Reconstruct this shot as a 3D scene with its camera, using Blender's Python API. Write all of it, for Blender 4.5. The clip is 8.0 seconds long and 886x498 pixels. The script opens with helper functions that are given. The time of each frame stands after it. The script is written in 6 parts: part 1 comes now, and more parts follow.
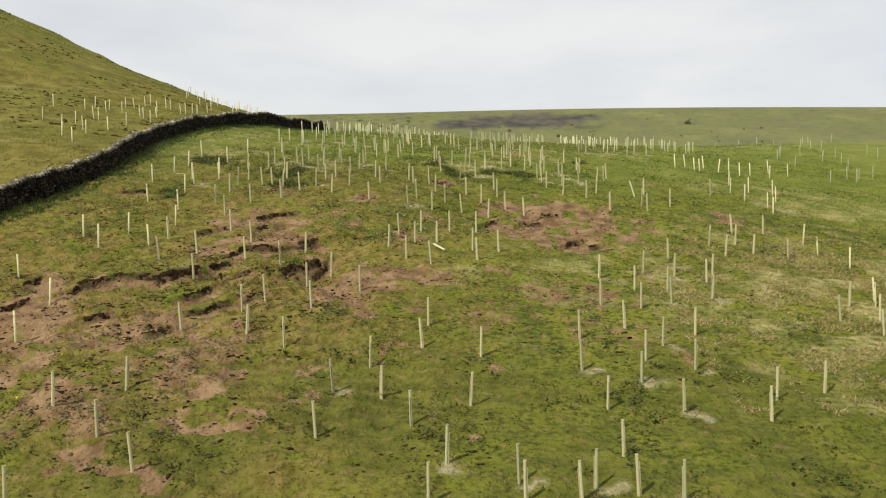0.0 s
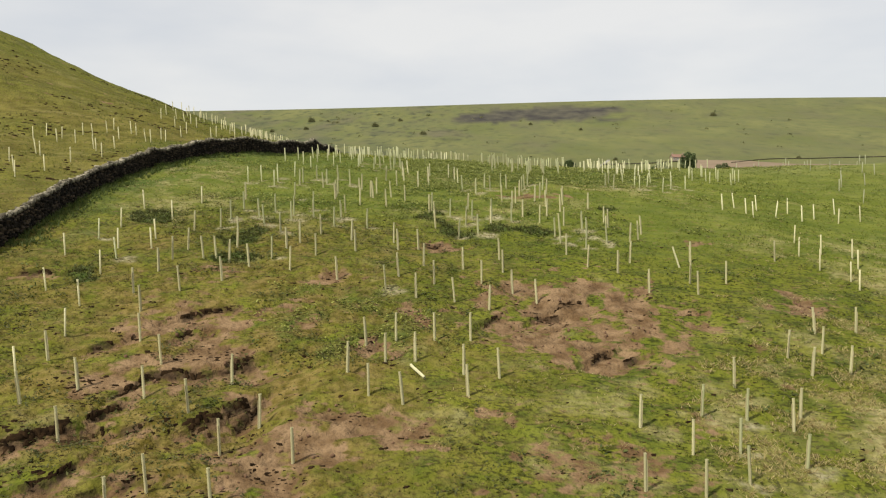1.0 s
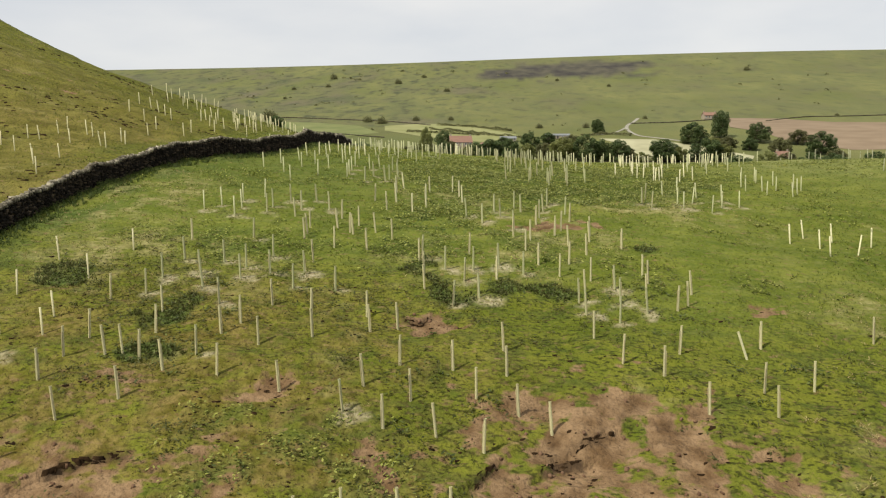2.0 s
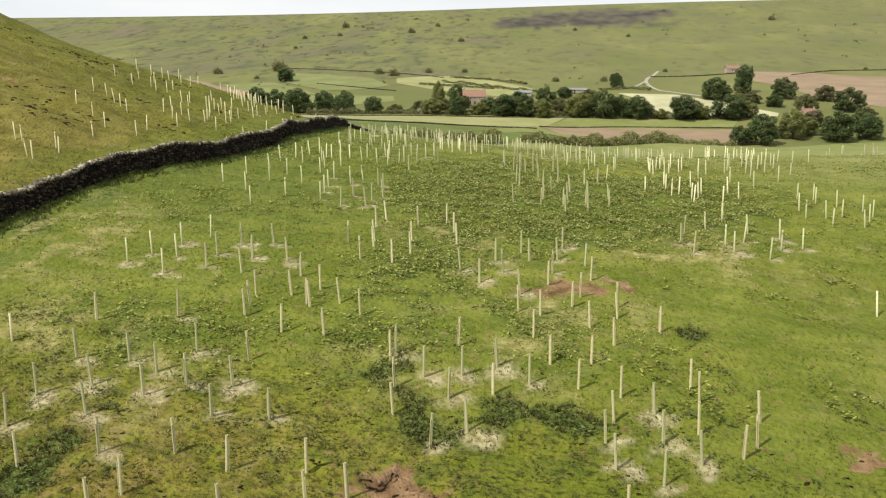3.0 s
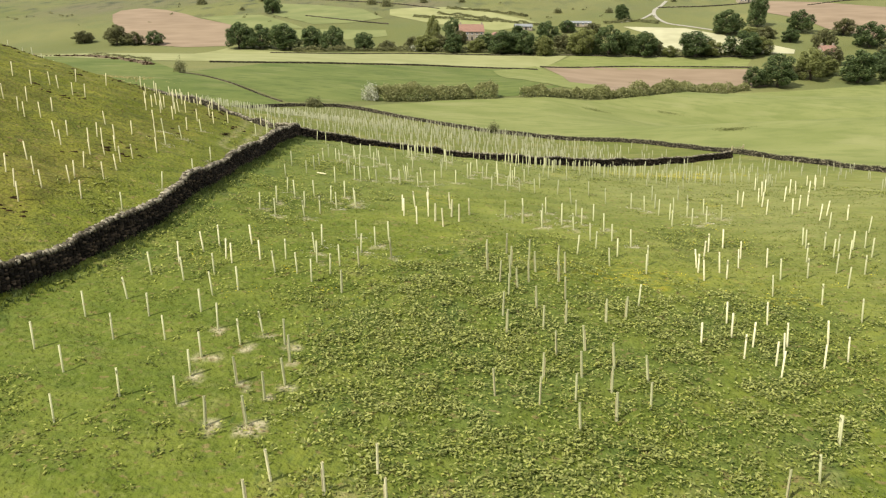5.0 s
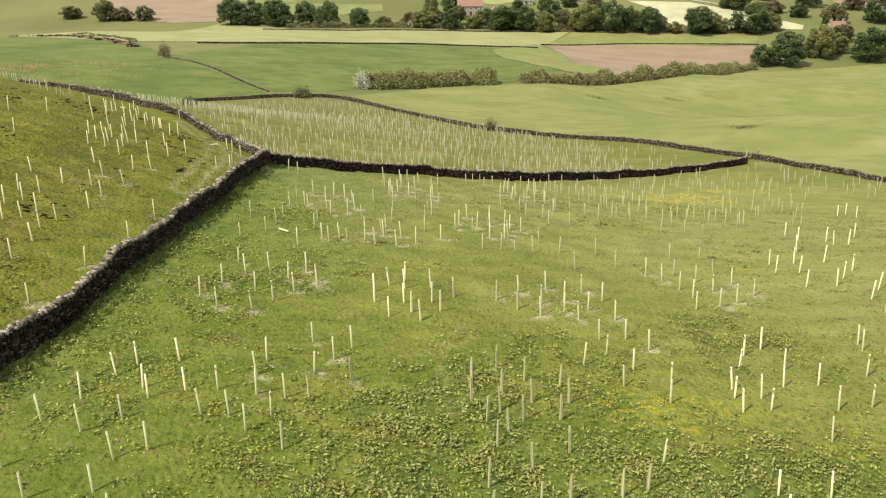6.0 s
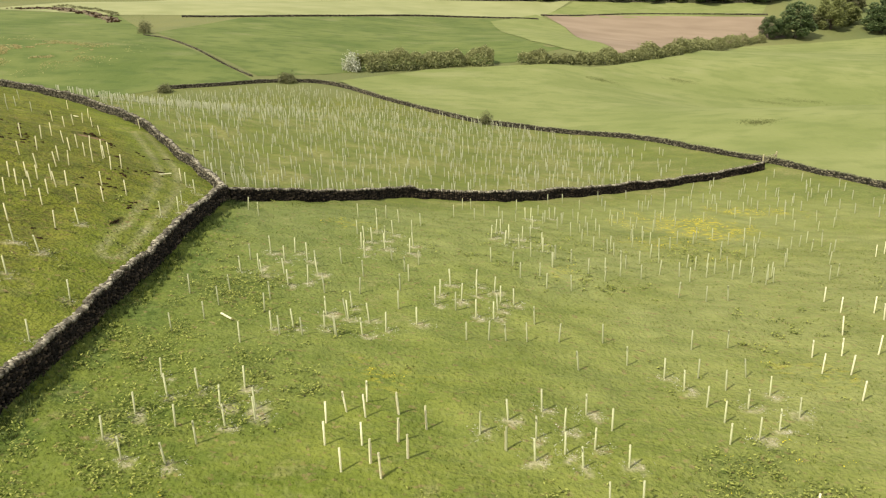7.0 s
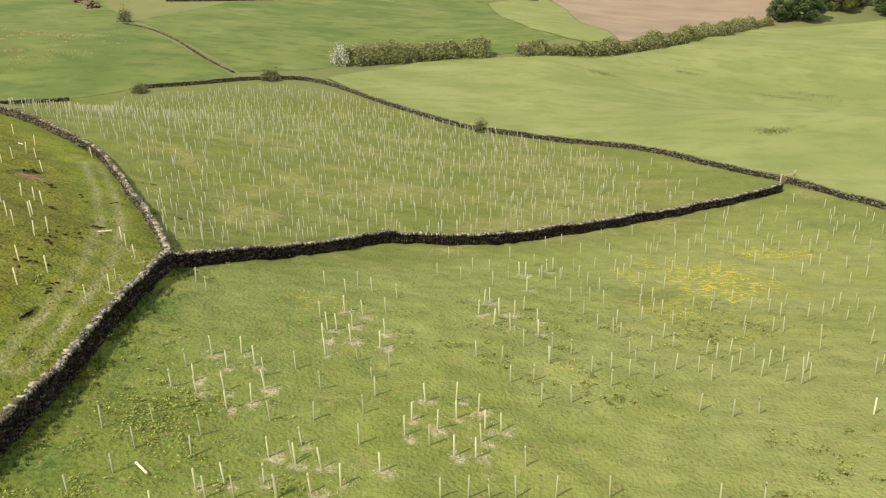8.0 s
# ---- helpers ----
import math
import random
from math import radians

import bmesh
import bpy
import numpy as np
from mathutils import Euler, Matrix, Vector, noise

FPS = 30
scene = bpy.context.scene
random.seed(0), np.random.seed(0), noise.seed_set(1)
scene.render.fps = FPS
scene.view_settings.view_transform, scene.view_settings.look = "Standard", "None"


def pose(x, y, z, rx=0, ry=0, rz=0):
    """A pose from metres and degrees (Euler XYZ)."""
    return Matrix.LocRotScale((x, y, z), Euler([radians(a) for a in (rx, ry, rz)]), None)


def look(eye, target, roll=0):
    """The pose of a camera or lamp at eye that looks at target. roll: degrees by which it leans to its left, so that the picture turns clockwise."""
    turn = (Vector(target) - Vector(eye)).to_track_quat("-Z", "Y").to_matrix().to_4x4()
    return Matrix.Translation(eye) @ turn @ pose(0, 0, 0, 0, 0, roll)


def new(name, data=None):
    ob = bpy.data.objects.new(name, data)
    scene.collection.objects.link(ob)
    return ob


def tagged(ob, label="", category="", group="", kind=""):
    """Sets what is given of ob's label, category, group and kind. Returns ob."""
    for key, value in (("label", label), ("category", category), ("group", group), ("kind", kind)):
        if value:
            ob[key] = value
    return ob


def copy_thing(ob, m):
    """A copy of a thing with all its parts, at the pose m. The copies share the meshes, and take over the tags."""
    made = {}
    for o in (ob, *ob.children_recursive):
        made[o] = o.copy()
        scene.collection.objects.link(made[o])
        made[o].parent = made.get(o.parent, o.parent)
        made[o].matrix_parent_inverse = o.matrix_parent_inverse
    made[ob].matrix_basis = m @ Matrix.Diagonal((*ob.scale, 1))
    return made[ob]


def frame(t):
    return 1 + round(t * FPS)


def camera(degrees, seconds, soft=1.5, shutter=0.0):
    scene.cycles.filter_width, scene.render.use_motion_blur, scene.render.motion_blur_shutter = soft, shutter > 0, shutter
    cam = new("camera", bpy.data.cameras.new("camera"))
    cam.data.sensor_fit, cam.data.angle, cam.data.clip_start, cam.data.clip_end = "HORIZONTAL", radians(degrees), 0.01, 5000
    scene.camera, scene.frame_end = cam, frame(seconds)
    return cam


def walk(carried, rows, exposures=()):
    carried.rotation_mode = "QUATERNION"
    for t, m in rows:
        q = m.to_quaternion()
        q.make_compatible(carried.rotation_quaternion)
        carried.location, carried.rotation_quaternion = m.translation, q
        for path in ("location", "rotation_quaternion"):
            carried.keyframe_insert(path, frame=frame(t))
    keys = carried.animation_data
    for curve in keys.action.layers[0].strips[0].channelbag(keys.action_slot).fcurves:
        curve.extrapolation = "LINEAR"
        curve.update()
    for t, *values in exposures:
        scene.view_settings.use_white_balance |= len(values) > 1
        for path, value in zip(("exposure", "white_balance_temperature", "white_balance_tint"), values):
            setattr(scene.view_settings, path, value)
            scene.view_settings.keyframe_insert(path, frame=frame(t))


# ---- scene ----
cam = camera(58.20, 8.0, soft=1.2)
PATH = [
    (0, (0.050, 0.268, 0.047), (0.070, 20.251, -0.781), 0.23),
    (0.5, (0.848, 5.893, 2.230), (0.641, 25.874, 1.377), 0.13),
    (1, (1.660, 12.001, 4.659), (1.136, 31.968, 3.619), 0.02),
    (1.5, (2.423, 17.607, 6.926), (1.563, 37.531, 5.413), -0.09),
    (1.7, (2.684, 19.932, 7.912), (1.686, 39.829, 6.140), -0.17),
    (2.8, (3.506, 32.428, 12.856), (2.057, 52.124, 9.700), 0.19),
    (3, (3.626, 34.643, 13.728), (2.129, 54.292, 10.314), 0.15),
    (3.5, (3.782, 39.934, 15.727), (2.301, 59.474, 11.728), 0.12),
    (4, (3.982, 45.670, 17.851), (2.503, 65.076, 13.242), 0.04),
    (4.5, (4.221, 51.011, 19.752), (2.748, 70.322, 14.763), -0.01),
    (5, (4.399, 56.809, 21.825), (2.941, 76.060, 16.606), -0.03),
    (5.2, (4.470, 59.052, 22.633), (3.014, 78.279, 17.325), -0.10),
    (6.3, (4.948, 70.615, 27.140), (3.503, 89.573, 20.933), -0.16),
    (6.5, (5.038, 72.871, 27.900), (3.600, 91.773, 21.524), -0.17),
    (7, (5.326, 78.748, 29.894), (3.902, 97.501, 23.091), -0.20),
    (7.5, (5.601, 84.132, 31.697), (4.186, 102.772, 24.585), -0.22),
    (8, (5.937, 89.980, 33.639), (4.532, 108.495, 26.208), -0.25),
]
walk(cam, [(t, look(eye, target, roll)) for t, eye, target, roll in PATH],
     [(0, 0.36), (1.7, 0.28), (3.0, 0.60), (4.0, 0.73), (5.0, 0.79), (6.0, 0.81), (8.0, 0.80)])

# ---- world, sun and exposure ----
SUN_FROM = Vector((-0.74, -0.67, 1.22)).normalized()
SUN_ELEVATION = math.asin(SUN_FROM.z)
SUN_ROTATION = math.atan2(SUN_FROM.x, SUN_FROM.y) % (2 * math.pi)
world = bpy.data.worlds.new("world")
scene.world = world
world.use_nodes = True
wn, wl = world.node_tree.nodes, world.node_tree.links
wn.clear()
w_out = wn.new("ShaderNodeOutputWorld")
w_sky = wn.new("ShaderNodeTexSky")
w_sky.sky_type, w_sky.sun_disc = "NISHITA", False
w_sky.sun_elevation, w_sky.sun_rotation = SUN_ELEVATION, SUN_ROTATION
w_blue = wn.new("ShaderNodeBackground")
w_blue.inputs["Strength"].default_value = 0.12
w_cloud = wn.new("ShaderNodeBackground")
w_cloud.inputs["Strength"].default_value = 0.69
w_co = wn.new("ShaderNodeTexCoord")
w_map = wn.new("ShaderNodeMapping")
w_map.inputs["Scale"].default_value = (1.0, 1.0, 3.2)
w_noise = wn.new("ShaderNodeTexNoise")
w_noise.inputs["Scale"].default_value, w_noise.inputs["Detail"].default_value = 2.4, 5.0
w_ramp = wn.new("ShaderNodeValToRGB")
w_ramp.color_ramp.elements[0].position, w_ramp.color_ramp.elements[0].color = 0.34, (0.79, 0.815, 0.85, 1)
w_ramp.color_ramp.elements[1].position, w_ramp.color_ramp.elements[1].color = 0.62, (1.0, 0.985, 0.955, 1)
w_mix = wn.new("ShaderNodeMixShader")
w_mix.inputs["Fac"].default_value = 0.90
wl.new(w_sky.outputs[0], w_blue.inputs["Color"])
wl.new(w_co.outputs["Generated"], w_map.inputs["Vector"])
wl.new(w_map.outputs[0], w_noise.inputs["Vector"])
wl.new(w_noise.outputs["Fac"], w_ramp.inputs[0])
wl.new(w_ramp.outputs[0], w_cloud.inputs["Color"])
wl.new(w_blue.outputs[0], w_mix.inputs[1])
wl.new(w_cloud.outputs[0], w_mix.inputs[2])
wl.new(w_mix.outputs[0], w_out.inputs[0])
sun = new("sun", bpy.data.lights.new("sun", "SUN"))
sun.data.energy, sun.data.angle, sun.data.color = 3.8, radians(0.6), (1.0, 0.93, 0.78)
sun.matrix_world = look(SUN_FROM * 100, (0, 0, 0))
scene.view_settings.exposure = 0.0

# ---- lie of the land ----
# Heights along the middle line, and how the land tilts across it, rises to the left hill and to the right.
LAND_Y = np.array([0, 20, 40, 55, 70, 85, 100, 120, 140, 160, 190, 230, 280, 340, 430, 540, 640, 700, 900, 1100, 1250, 1350, 1500, 3000.0])
LAND_Z = np.array([-14.24, -8.5, -2.37, 2.05, 5.56, 7.94, 9.68, 10.18, 9.22, 5.94, 4.0, 1.85, 2.1, 5.3, 4.48, 13, 32, 42, 78, 119, 156, 176, 180, 145])
SIDE_Y = np.array([0, 20, 40, 55, 70, 85, 100, 120, 140, 160, 190, 230, 280, 340, 430, 540, 700.0])
TILT = np.array([0.04, -0.12, -0.55, -0.48, -0.57, -0.49, -0.62, -0.79, -1.09, -0.88, -1.27, -0.64, -0.16, 0.27, -0.64, 0, 0])
LEFT = np.array([-1.08, -0.79, -0.47, -0, 0.46, 1.33, 2.43, 2.65, 2.5, 1.91, 0.6, -0.27, 0.91, 0.95, 0.55, 0, 0])
RIGHT = np.array([0.07, -0.23, -0.57, -0.8, -0.63, -0.16, 0.77, 0.93, 0.53, 0.51, 1.18, 1.36, -1.84, -1.27, -0.96, 0, 0])

# The steep shoulder of the hill.
HILL_Y = np.array([40, 60, 75, 90, 105, 120, 135, 150, 170, 200, 240])
HILL = np.array([0, -0, -0.01, 0.18, 0.75, 1.3, -0.62, 0.31, 0.06, -0, 0])


def profile(k, v, y):
    """A smooth line through the heights v at the knots k."""
    n = len(k)
    m = np.zeros(n)
    m[1:-1] = (v[2:] - v[:-2]) / (k[2:] - k[:-2])
    m[0] = (v[1] - v[0]) / (k[1] - k[0])
    i = np.clip(np.searchsorted(k, y, side="right") - 1, 0, n - 2)
    h = k[i + 1] - k[i]
    t = np.clip((y - k[i]) / h, 0, 1)
    return ((2 * t**3 - 3 * t**2 + 1) * v[i] + (t**3 - 2 * t**2 + t) * h * m[i]
            + (-2 * t**3 + 3 * t**2) * v[i + 1] + (t**3 - t**2) * h * m[i + 1])


def ground(x, y):
    """The broad lie of the land."""
    x, y = np.asarray(x, float), np.asarray(y, float)
    across = 60 * np.tanh(x / 60)
    left = np.maximum(0, -x - 14)
    left = 90 * np.tanh((np.sqrt(left * left + 36) - 6) / 90)
    right = np.maximum(0, x - 14)
    right = 60 * np.tanh((np.sqrt(right * right + 36) - 6) / 60)
    yy = np.maximum(y, 0)
    z = profile(LAND_Y, LAND_Z, yy) - 0.285 * 60 * (1 - np.exp(np.minimum(y, 0) / 60))
    z = z + (profile(SIDE_Y, TILT, yy) * across + profile(SIDE_Y, LEFT, yy) * left + profile(SIDE_Y, RIGHT, yy) * right) / 10
    z = z + np.clip((y - 430) / 500, 0, 1) * 400 * np.tanh(x / 400) * 0.028
    steep = np.maximum(0, -x - 30)
    z = z + profile(HILL_Y, HILL, np.clip(y, 40, 240)) * 6 * np.tanh((np.sqrt(steep * steep + 64) - 8) / 60)
    # A low swell and a dip beside the long wall.
    z = z + 0.22 * np.exp(-(((x + 23) / 5) ** 2) - ((y - 83) / 5) ** 2) - 0.48 * np.exp(-(((x + 18) / 4) ** 2) - ((y - 99) / 6.5) ** 2)
    crown = np.maximum(0, -x - 48)
    return z + 60 * np.tanh(0.10 * crown / 60) * np.exp(-(((y - 128) / 45) ** 2))


def vnoise(x, y, size, seed=0):
    """Smooth value noise from -1 to 1 with features of that size in metres."""
    x, y = np.asarray(x, float) / size, np.asarray(y, float) / size
    xi, yi = np.floor(x).astype(np.int64), np.floor(y).astype(np.int64)
    u, v = x - xi, y - yi
    u, v = u * u * (3 - 2 * u), v * v * (3 - 2 * v)

    def lattice(a, b):
        h = (a * 374761393 + b * 668265263 + seed * 974634777) & 0x7FFFFFFF
        h = ((h ^ (h >> 13)) * 1274126177) & 0x7FFFFFFF
        return ((h ^ (h >> 16)) & 0xFFFF) / 32767.5 - 1
    low = lattice(xi, yi) * (1 - u) + lattice(xi + 1, yi) * u
    high = lattice(xi, yi + 1) * (1 - u) + lattice(xi + 1, yi + 1) * u
    return low * (1 - v) + high * v


def step(a, b, v):
    t = np.clip((v - a) / (b - a), 0, 1)
    return t * t * (3 - 2 * t)


# Bare earth: centre and half widths of each worn patch.
SOIL = [(-16.6, 32.3, 1.7, 2.8), (-15.2, 28.4, 1, 1.7), (-13.5, 27, 0.9, 0.9), (-12.4, 28.9, 0.7, 0.8), (-12.8, 30.8, 1.6, 0.7), (-15.7, 35.5, 1.1, 0.7),
          (-17.5, 36.1, 1.2, 0.8), (-7.2, 26.3, 1.3, 0.5), (-10.4, 24, 1, 0.5), (-9, 23.4, 0.5, 0.4), (-4, 35.9, 1.5, 2.2), (-6.2, 39.7, 1, 0.3),
          (-2, 38.4, 1.6, 1.2), (-7.4, 22.5, 0.7, 0.3), (-10.8, 45.4, 1.4, 1.6), (-8.7, 43.8, 1.8, 2.4), (-5.6, 47, 0.5, 0.8), (-0.2, 47.1, 0.6, 1),
          (-2.3, 44.1, 0.8, 0.4), (-4.5, 51, 1, 0.7), (-10.9, 40.6, 1.3, 1.0), (3.3, 40.1, 0.4, 0.5), (5.9, 48.5, 2.76, 3.72), (9.4, 50.2, 1.44, 1.56)]
SOIL += [(6.4, 44.3, 1.68, 1.08), (10.1, 46.8, 1.2, 1.32), (12.6, 48.2, 1.08, 1.2), (16.2, 60.3, 0.8, 0.5), (-37.2, 157.6, 1.2, 1.6),
          (6.1, 71.9, 1.2, 0.7), (8.2, 72.1, 1.2, 0.75), (0.6, 57.1, 1.4, 0.6), (18.4, 50.8, 1.44, 0.96)]
THIN = [(9.1, 44.1, 1.6, 1.1), (7, 38.1, 1.3, 1.2), (10.1, 39.9, 0.8, 0.7), (7, 36.9, 1.6, 1.7), (-8.8, 29.2, 1.4, 2.2), (-5, 27.5, 0.8, 0.5), (-1.1, 30.9, 0.9, 0.5), (-4.6, 29.8, 0.9, 0.3), (5.9, 36.4, 2.3, 1.7), (1.7, 33.9, 1.4, 1.1), (7.4, 32.8, 1.9, 1.4), (-10.3, 49.9, 2.1, 1), (-11.5, 41.7, 1, 1.1)]
TORN = [(-10.9, 27.3, 6.0, 6.0), (-15.7, 32.4, 4.0, 4.5), (-8.6, 39.9, 6.0, 3.0), (-7.7, 33.5, 3.0, 3.0)]
CHURN = [(-8.8, 29, 1.6, 2.6), (-15.6, 30.8, 1.9, 2.7), (-12, 26.3, 1.9, 1.4), (-11.5, 31.6, 2.6, 1.4)]
# Small scarps where the turf has slipped.
# How thick the torn edge shows, and its line.
SLIPS = [(0.95, [(-16.05, 34.63), (-16.12, 35.51), (-15.63, 35.75), (-14.92, 36.06), (-14.24, 36.29), (-13.64, 36.52), (-13.30, 36.52), (-12.68, 36.48), (-12.27, 36.79), (-11.63, 37.28)]), (1.1, [(-10.95, 38.28), (-10.80, 38.86), (-10.43, 39.38)]), (0.9, [(-10.81, 39.76), (-10.40, 40.70), (-10.14, 41.24), (-9.06, 41.65), (-8.05, 41.50), (-7.18, 42.13)]), (0.9, [(-11.11, 34.56), (-10.67, 34.71), (-10.28, 35.63)]),
          (1.1, [(-10.51, 33.17), (-9.88, 33.69), (-9.56, 34.28), (-9.20, 34.75)]), (0.8, [(-14.18, 32.07), (-13.60, 32.49)]), (0.7, [(-18.50, 35.57), (-18.31, 36.54)]), (0.9, [(-18.36, 33.46), (-18.07, 33.81), (-17.61, 34.16)])]
SLIPS += [(0.9, [(-7.40, 38.14), (-6.77, 38.68)]), (0.9, [(-6.48, 39.34), (-6.17, 39.76)]), (0.9, [(-6.24, 38.80), (-5.77, 39.95)]), (0.7, [(-19.95, 50.25), (-19.41, 50.40), (-18.54, 50.30)]),
          (0.7, [(-11.62, 31.49), (-10.87, 31.93)]), (0.9, [(-12.83, 36.41), (-12.55, 36.57), (-12.15, 37.02), (-11.81, 37.26), (-11.39, 37.52)]), (0.8, [(-9.79, 37.91), (-9.09, 37.85)]), (0.8, [(-7.57, 38.05), (-7.27, 38.30), (-7.05, 38.34)])]
SLIPS += [(0.8, [(-6.55, 39.09), (-6.39, 39.57), (-6.14, 39.74)]), (0.7, [(-8.42, 35.12), (-7.77, 35.21)]), (0.4, [(4.70, 47.96), (5.26, 48.49), (5.91, 48.61)]), (0.4, [(5.98, 49.19), (6.69, 49.64)]),
          (0.5, [(6.91, 44.29), (7.59, 44.92)]), (0.5, [(8.31, 44.44), (8.70, 44.68)]), (0.6, [(2.63, 47.06), (3.16, 47.80)]), (0.45, [(-0.73, 57.30), (0.02, 57.13), (0.42, 57.89)])]
SLIPS += [(0.7, [(-21.81, 129.61), (-21.68, 131.0)]), (1.1, [(-38.60, 158.20), (-38.60, 159.40), (-37.90, 160.00)]), (0.9, [(-26.18, 146.76), (-25.39, 146.96)])]
SLIPS += [(0.49, [(-10.60, 46.27), (-10.30, 46.71), (-9.79, 46.78), (-9.19, 46.93), (-8.61, 47.11)]), (0.63, [(-10.02, 44.61), (-9.92, 44.83), (-9.71, 44.88)]), (0.56, [(-13.02, 42.98), (-12.82, 43.24), (-12.60, 43.44)]), (0.63, [(-7.40, 42.23), (-7.08, 42.36), (-6.68, 42.51)])]
SCARPS = [pts for _, pts in SLIPS]
# Docks and nettles, rushes and buttercups: centre and half widths.
WEEDS = [(-0.8, 68.5, 3.6, 4.0), (-1.1, 72.9, 3.0, 3.0), (0.9, 89.3, 5.0, 6.0), (-11.3, 65.6, 4.0, 3.0), (7.9, 89.6, 6.0, 7.0), (3.9, 67.5, 4.0, 2.5),
         (9.8, 86.3, 4.0, 5.0), (-3.6, 93.8, 4.0, 3.5), (2.3, 82.3, 4.5, 4.0), (-15.5, 80.8, 3.2, 4.0), (17.7, 91.4, 4.5, 4.0), (-11.7, 98.2, 3.5, 5.0),
         (-12, 106, 3.2, 5.0), (-13.8, 101.7, 2.5, 4.0), (17.4, 106.9, 4.0, 3.0), (6, 101.9, 4.0, 3.0), (-12.9, 115.9, 2.5, 4.0), (-3.8, 45.8, 3.0, 3.0), (-8.2, 111.1, 3.5, 3.0), (-10.7, 121.6, 2.5, 3.0)]
RUSHES = [(-17.2, 59.6, 1.2, 1.3), (-16.8, 50.3, 0.9, 0.5), (-9.8, 53.3, 0.6, 0.8), (-0.7, 62.9, 1.0, 1.1), (1.1, 60.6, 1.2, 1.2), (4.5, 61.3, 2.3, 1.0), (11.5, 67.4, 1.0, 0.7), (-10.8, 56.5, 1.0, 1.2)]
YELLOW = [(24.9, 156.6, 5.0, 3.5), (25, 152, 3.0, 2.0), (33.4, 166.2, 3.5, 1.8), (19.3, 161.6, 2.0, 1.0),
          (9.6, 132.4, 1.0, 1.4), (-6.5, 138.6, 1.6, 1.0), (23.1, 141.3, 2.2, 0.9), (22.2, 118.3, 1.5, 1.5),
          (-0.7, 114.5, 1.5, 1.0), (19.6, 146.5, 4.0, 2.0), (11.7, 99, 3.6, 1.6), (19.5, 97.4, 1.7, 1.2)]
NETTLES = [(-3.6, 93), (-3.1, 87.9), (-2, 81.8), (1, 79.5), (-0, 75.9), (-3, 73.4), (-3.5, 70.9), (1.5, 71.4), (2.5, 75.4), (5, 77.4), (8.9, 77.7), (11.9, 80.7), (15.8, 81.1), (19.7, 85.3), (22.9, 93.6), (17.1, 98.2), (13.1, 96.6), (8, 101.4), (-0.1, 100.2)]
WHEEL_TRACK = [(-36.5, 167.2), (-31.2, 159.1), (-25.3, 148.2), (-22.1, 140.3), (-21.0, 135.8), (-20.4, 131.2), (-19.9, 127.8), (-19.7, 125.5)]
DAMP = [(34.0, 196.0, 8.0, 6.0), (22.0, 211.0, 12.0, 5.0), (50.0, 179.0, 8.0, 5.0), (18.0, 150.0, 4.0, 2.0), (2.0, 221.0, 10.0, 4.0)]
SPARSE_YELLOW = [(10.9, 99.1, 6.0, 3.0), (-8, 97.4, 3.0, 2.5), (-13.6, 29.1, 2.0, 2.0), (-8.1, 101.4, 2.5, 2.0), (18.2, 108, 3.0, 2.0), (26, 99.7, 4.0, 2.0), (-4.6, 93.5, 3.0, 2.0)]
DRY = [(21.7, 37.6, 9, 9), (26.4, 59, 7, 5), (-18.9, 72.9, 3.5, 6), (-10.3, 61, 3, 2.5), (7.9, 39.9, 5, 3), (6, 70.4, 4, 3.5), (14.4, 77.7, 4, 3), (2.5, 63.9, 4, 2), (-15.3, 62.7, 3.5, 4), (1, 77.9, 3, 2.5)]


def blobs(x, y, rows, soft=0.55, rag=0.55, seed=1):
    """How far inside any of the ragged patches a place lies, 0 to 1."""
    wx = x + 0.9 * vnoise(x, y, 1.6, seed) + 0.35 * vnoise(x, y, 0.55, seed + 1)
    wy = y + 0.9 * vnoise(x, y, 1.6, seed + 2) + 0.35 * vnoise(x, y, 0.55, seed + 3)
    ragged = rag * vnoise(x, y, 0.8, seed + 4)
    best = np.zeros_like(np.asarray(x, float))
    for cx, cy, rx, ry in rows:
        near = (np.abs(x - cx) < 2 * rx + 3) & (np.abs(y - cy) < 2 * ry + 3)
        if near.any():
            d = np.sqrt(((wx[near] - cx) / rx) ** 2 + ((wy[near] - cy) / ry) ** 2) + ragged[near]
            best[near] = np.maximum(best[near], step(1.0 + soft, 1.0 - soft, d))
    return best


def line_gap(x, y, pts):
    """Distance to a polyline, and on which side of it."""
    best, side = np.full(x.shape, 1e9), np.zeros(x.shape)
    for (ax, ay), (bx, by) in zip(pts[:-1], pts[1:]):
        ux, uy = bx - ax, by - ay
        t = np.clip(((x - ax) * ux + (y - ay) * uy) / (ux * ux + uy * uy), 0, 1)
        dx, dy = x - ax - t * ux, y - ay - t * uy
        d = np.hypot(dx, dy)
        s = np.sign(ux * dy - uy * dx)
        side = np.where(d < best, s, side)
        best = np.minimum(best, d)
    return best, side


def scarp_gap(x, y, pts):
    """Distance to the broken line of a slip, wandering from side to side."""
    return line_gap(x + 0.08 * vnoise(x, y, 0.5, 20), y + 0.10 * vnoise(x, y, 0.5, 21) + 0.06 * vnoise(x, y, 0.25, 27), pts)


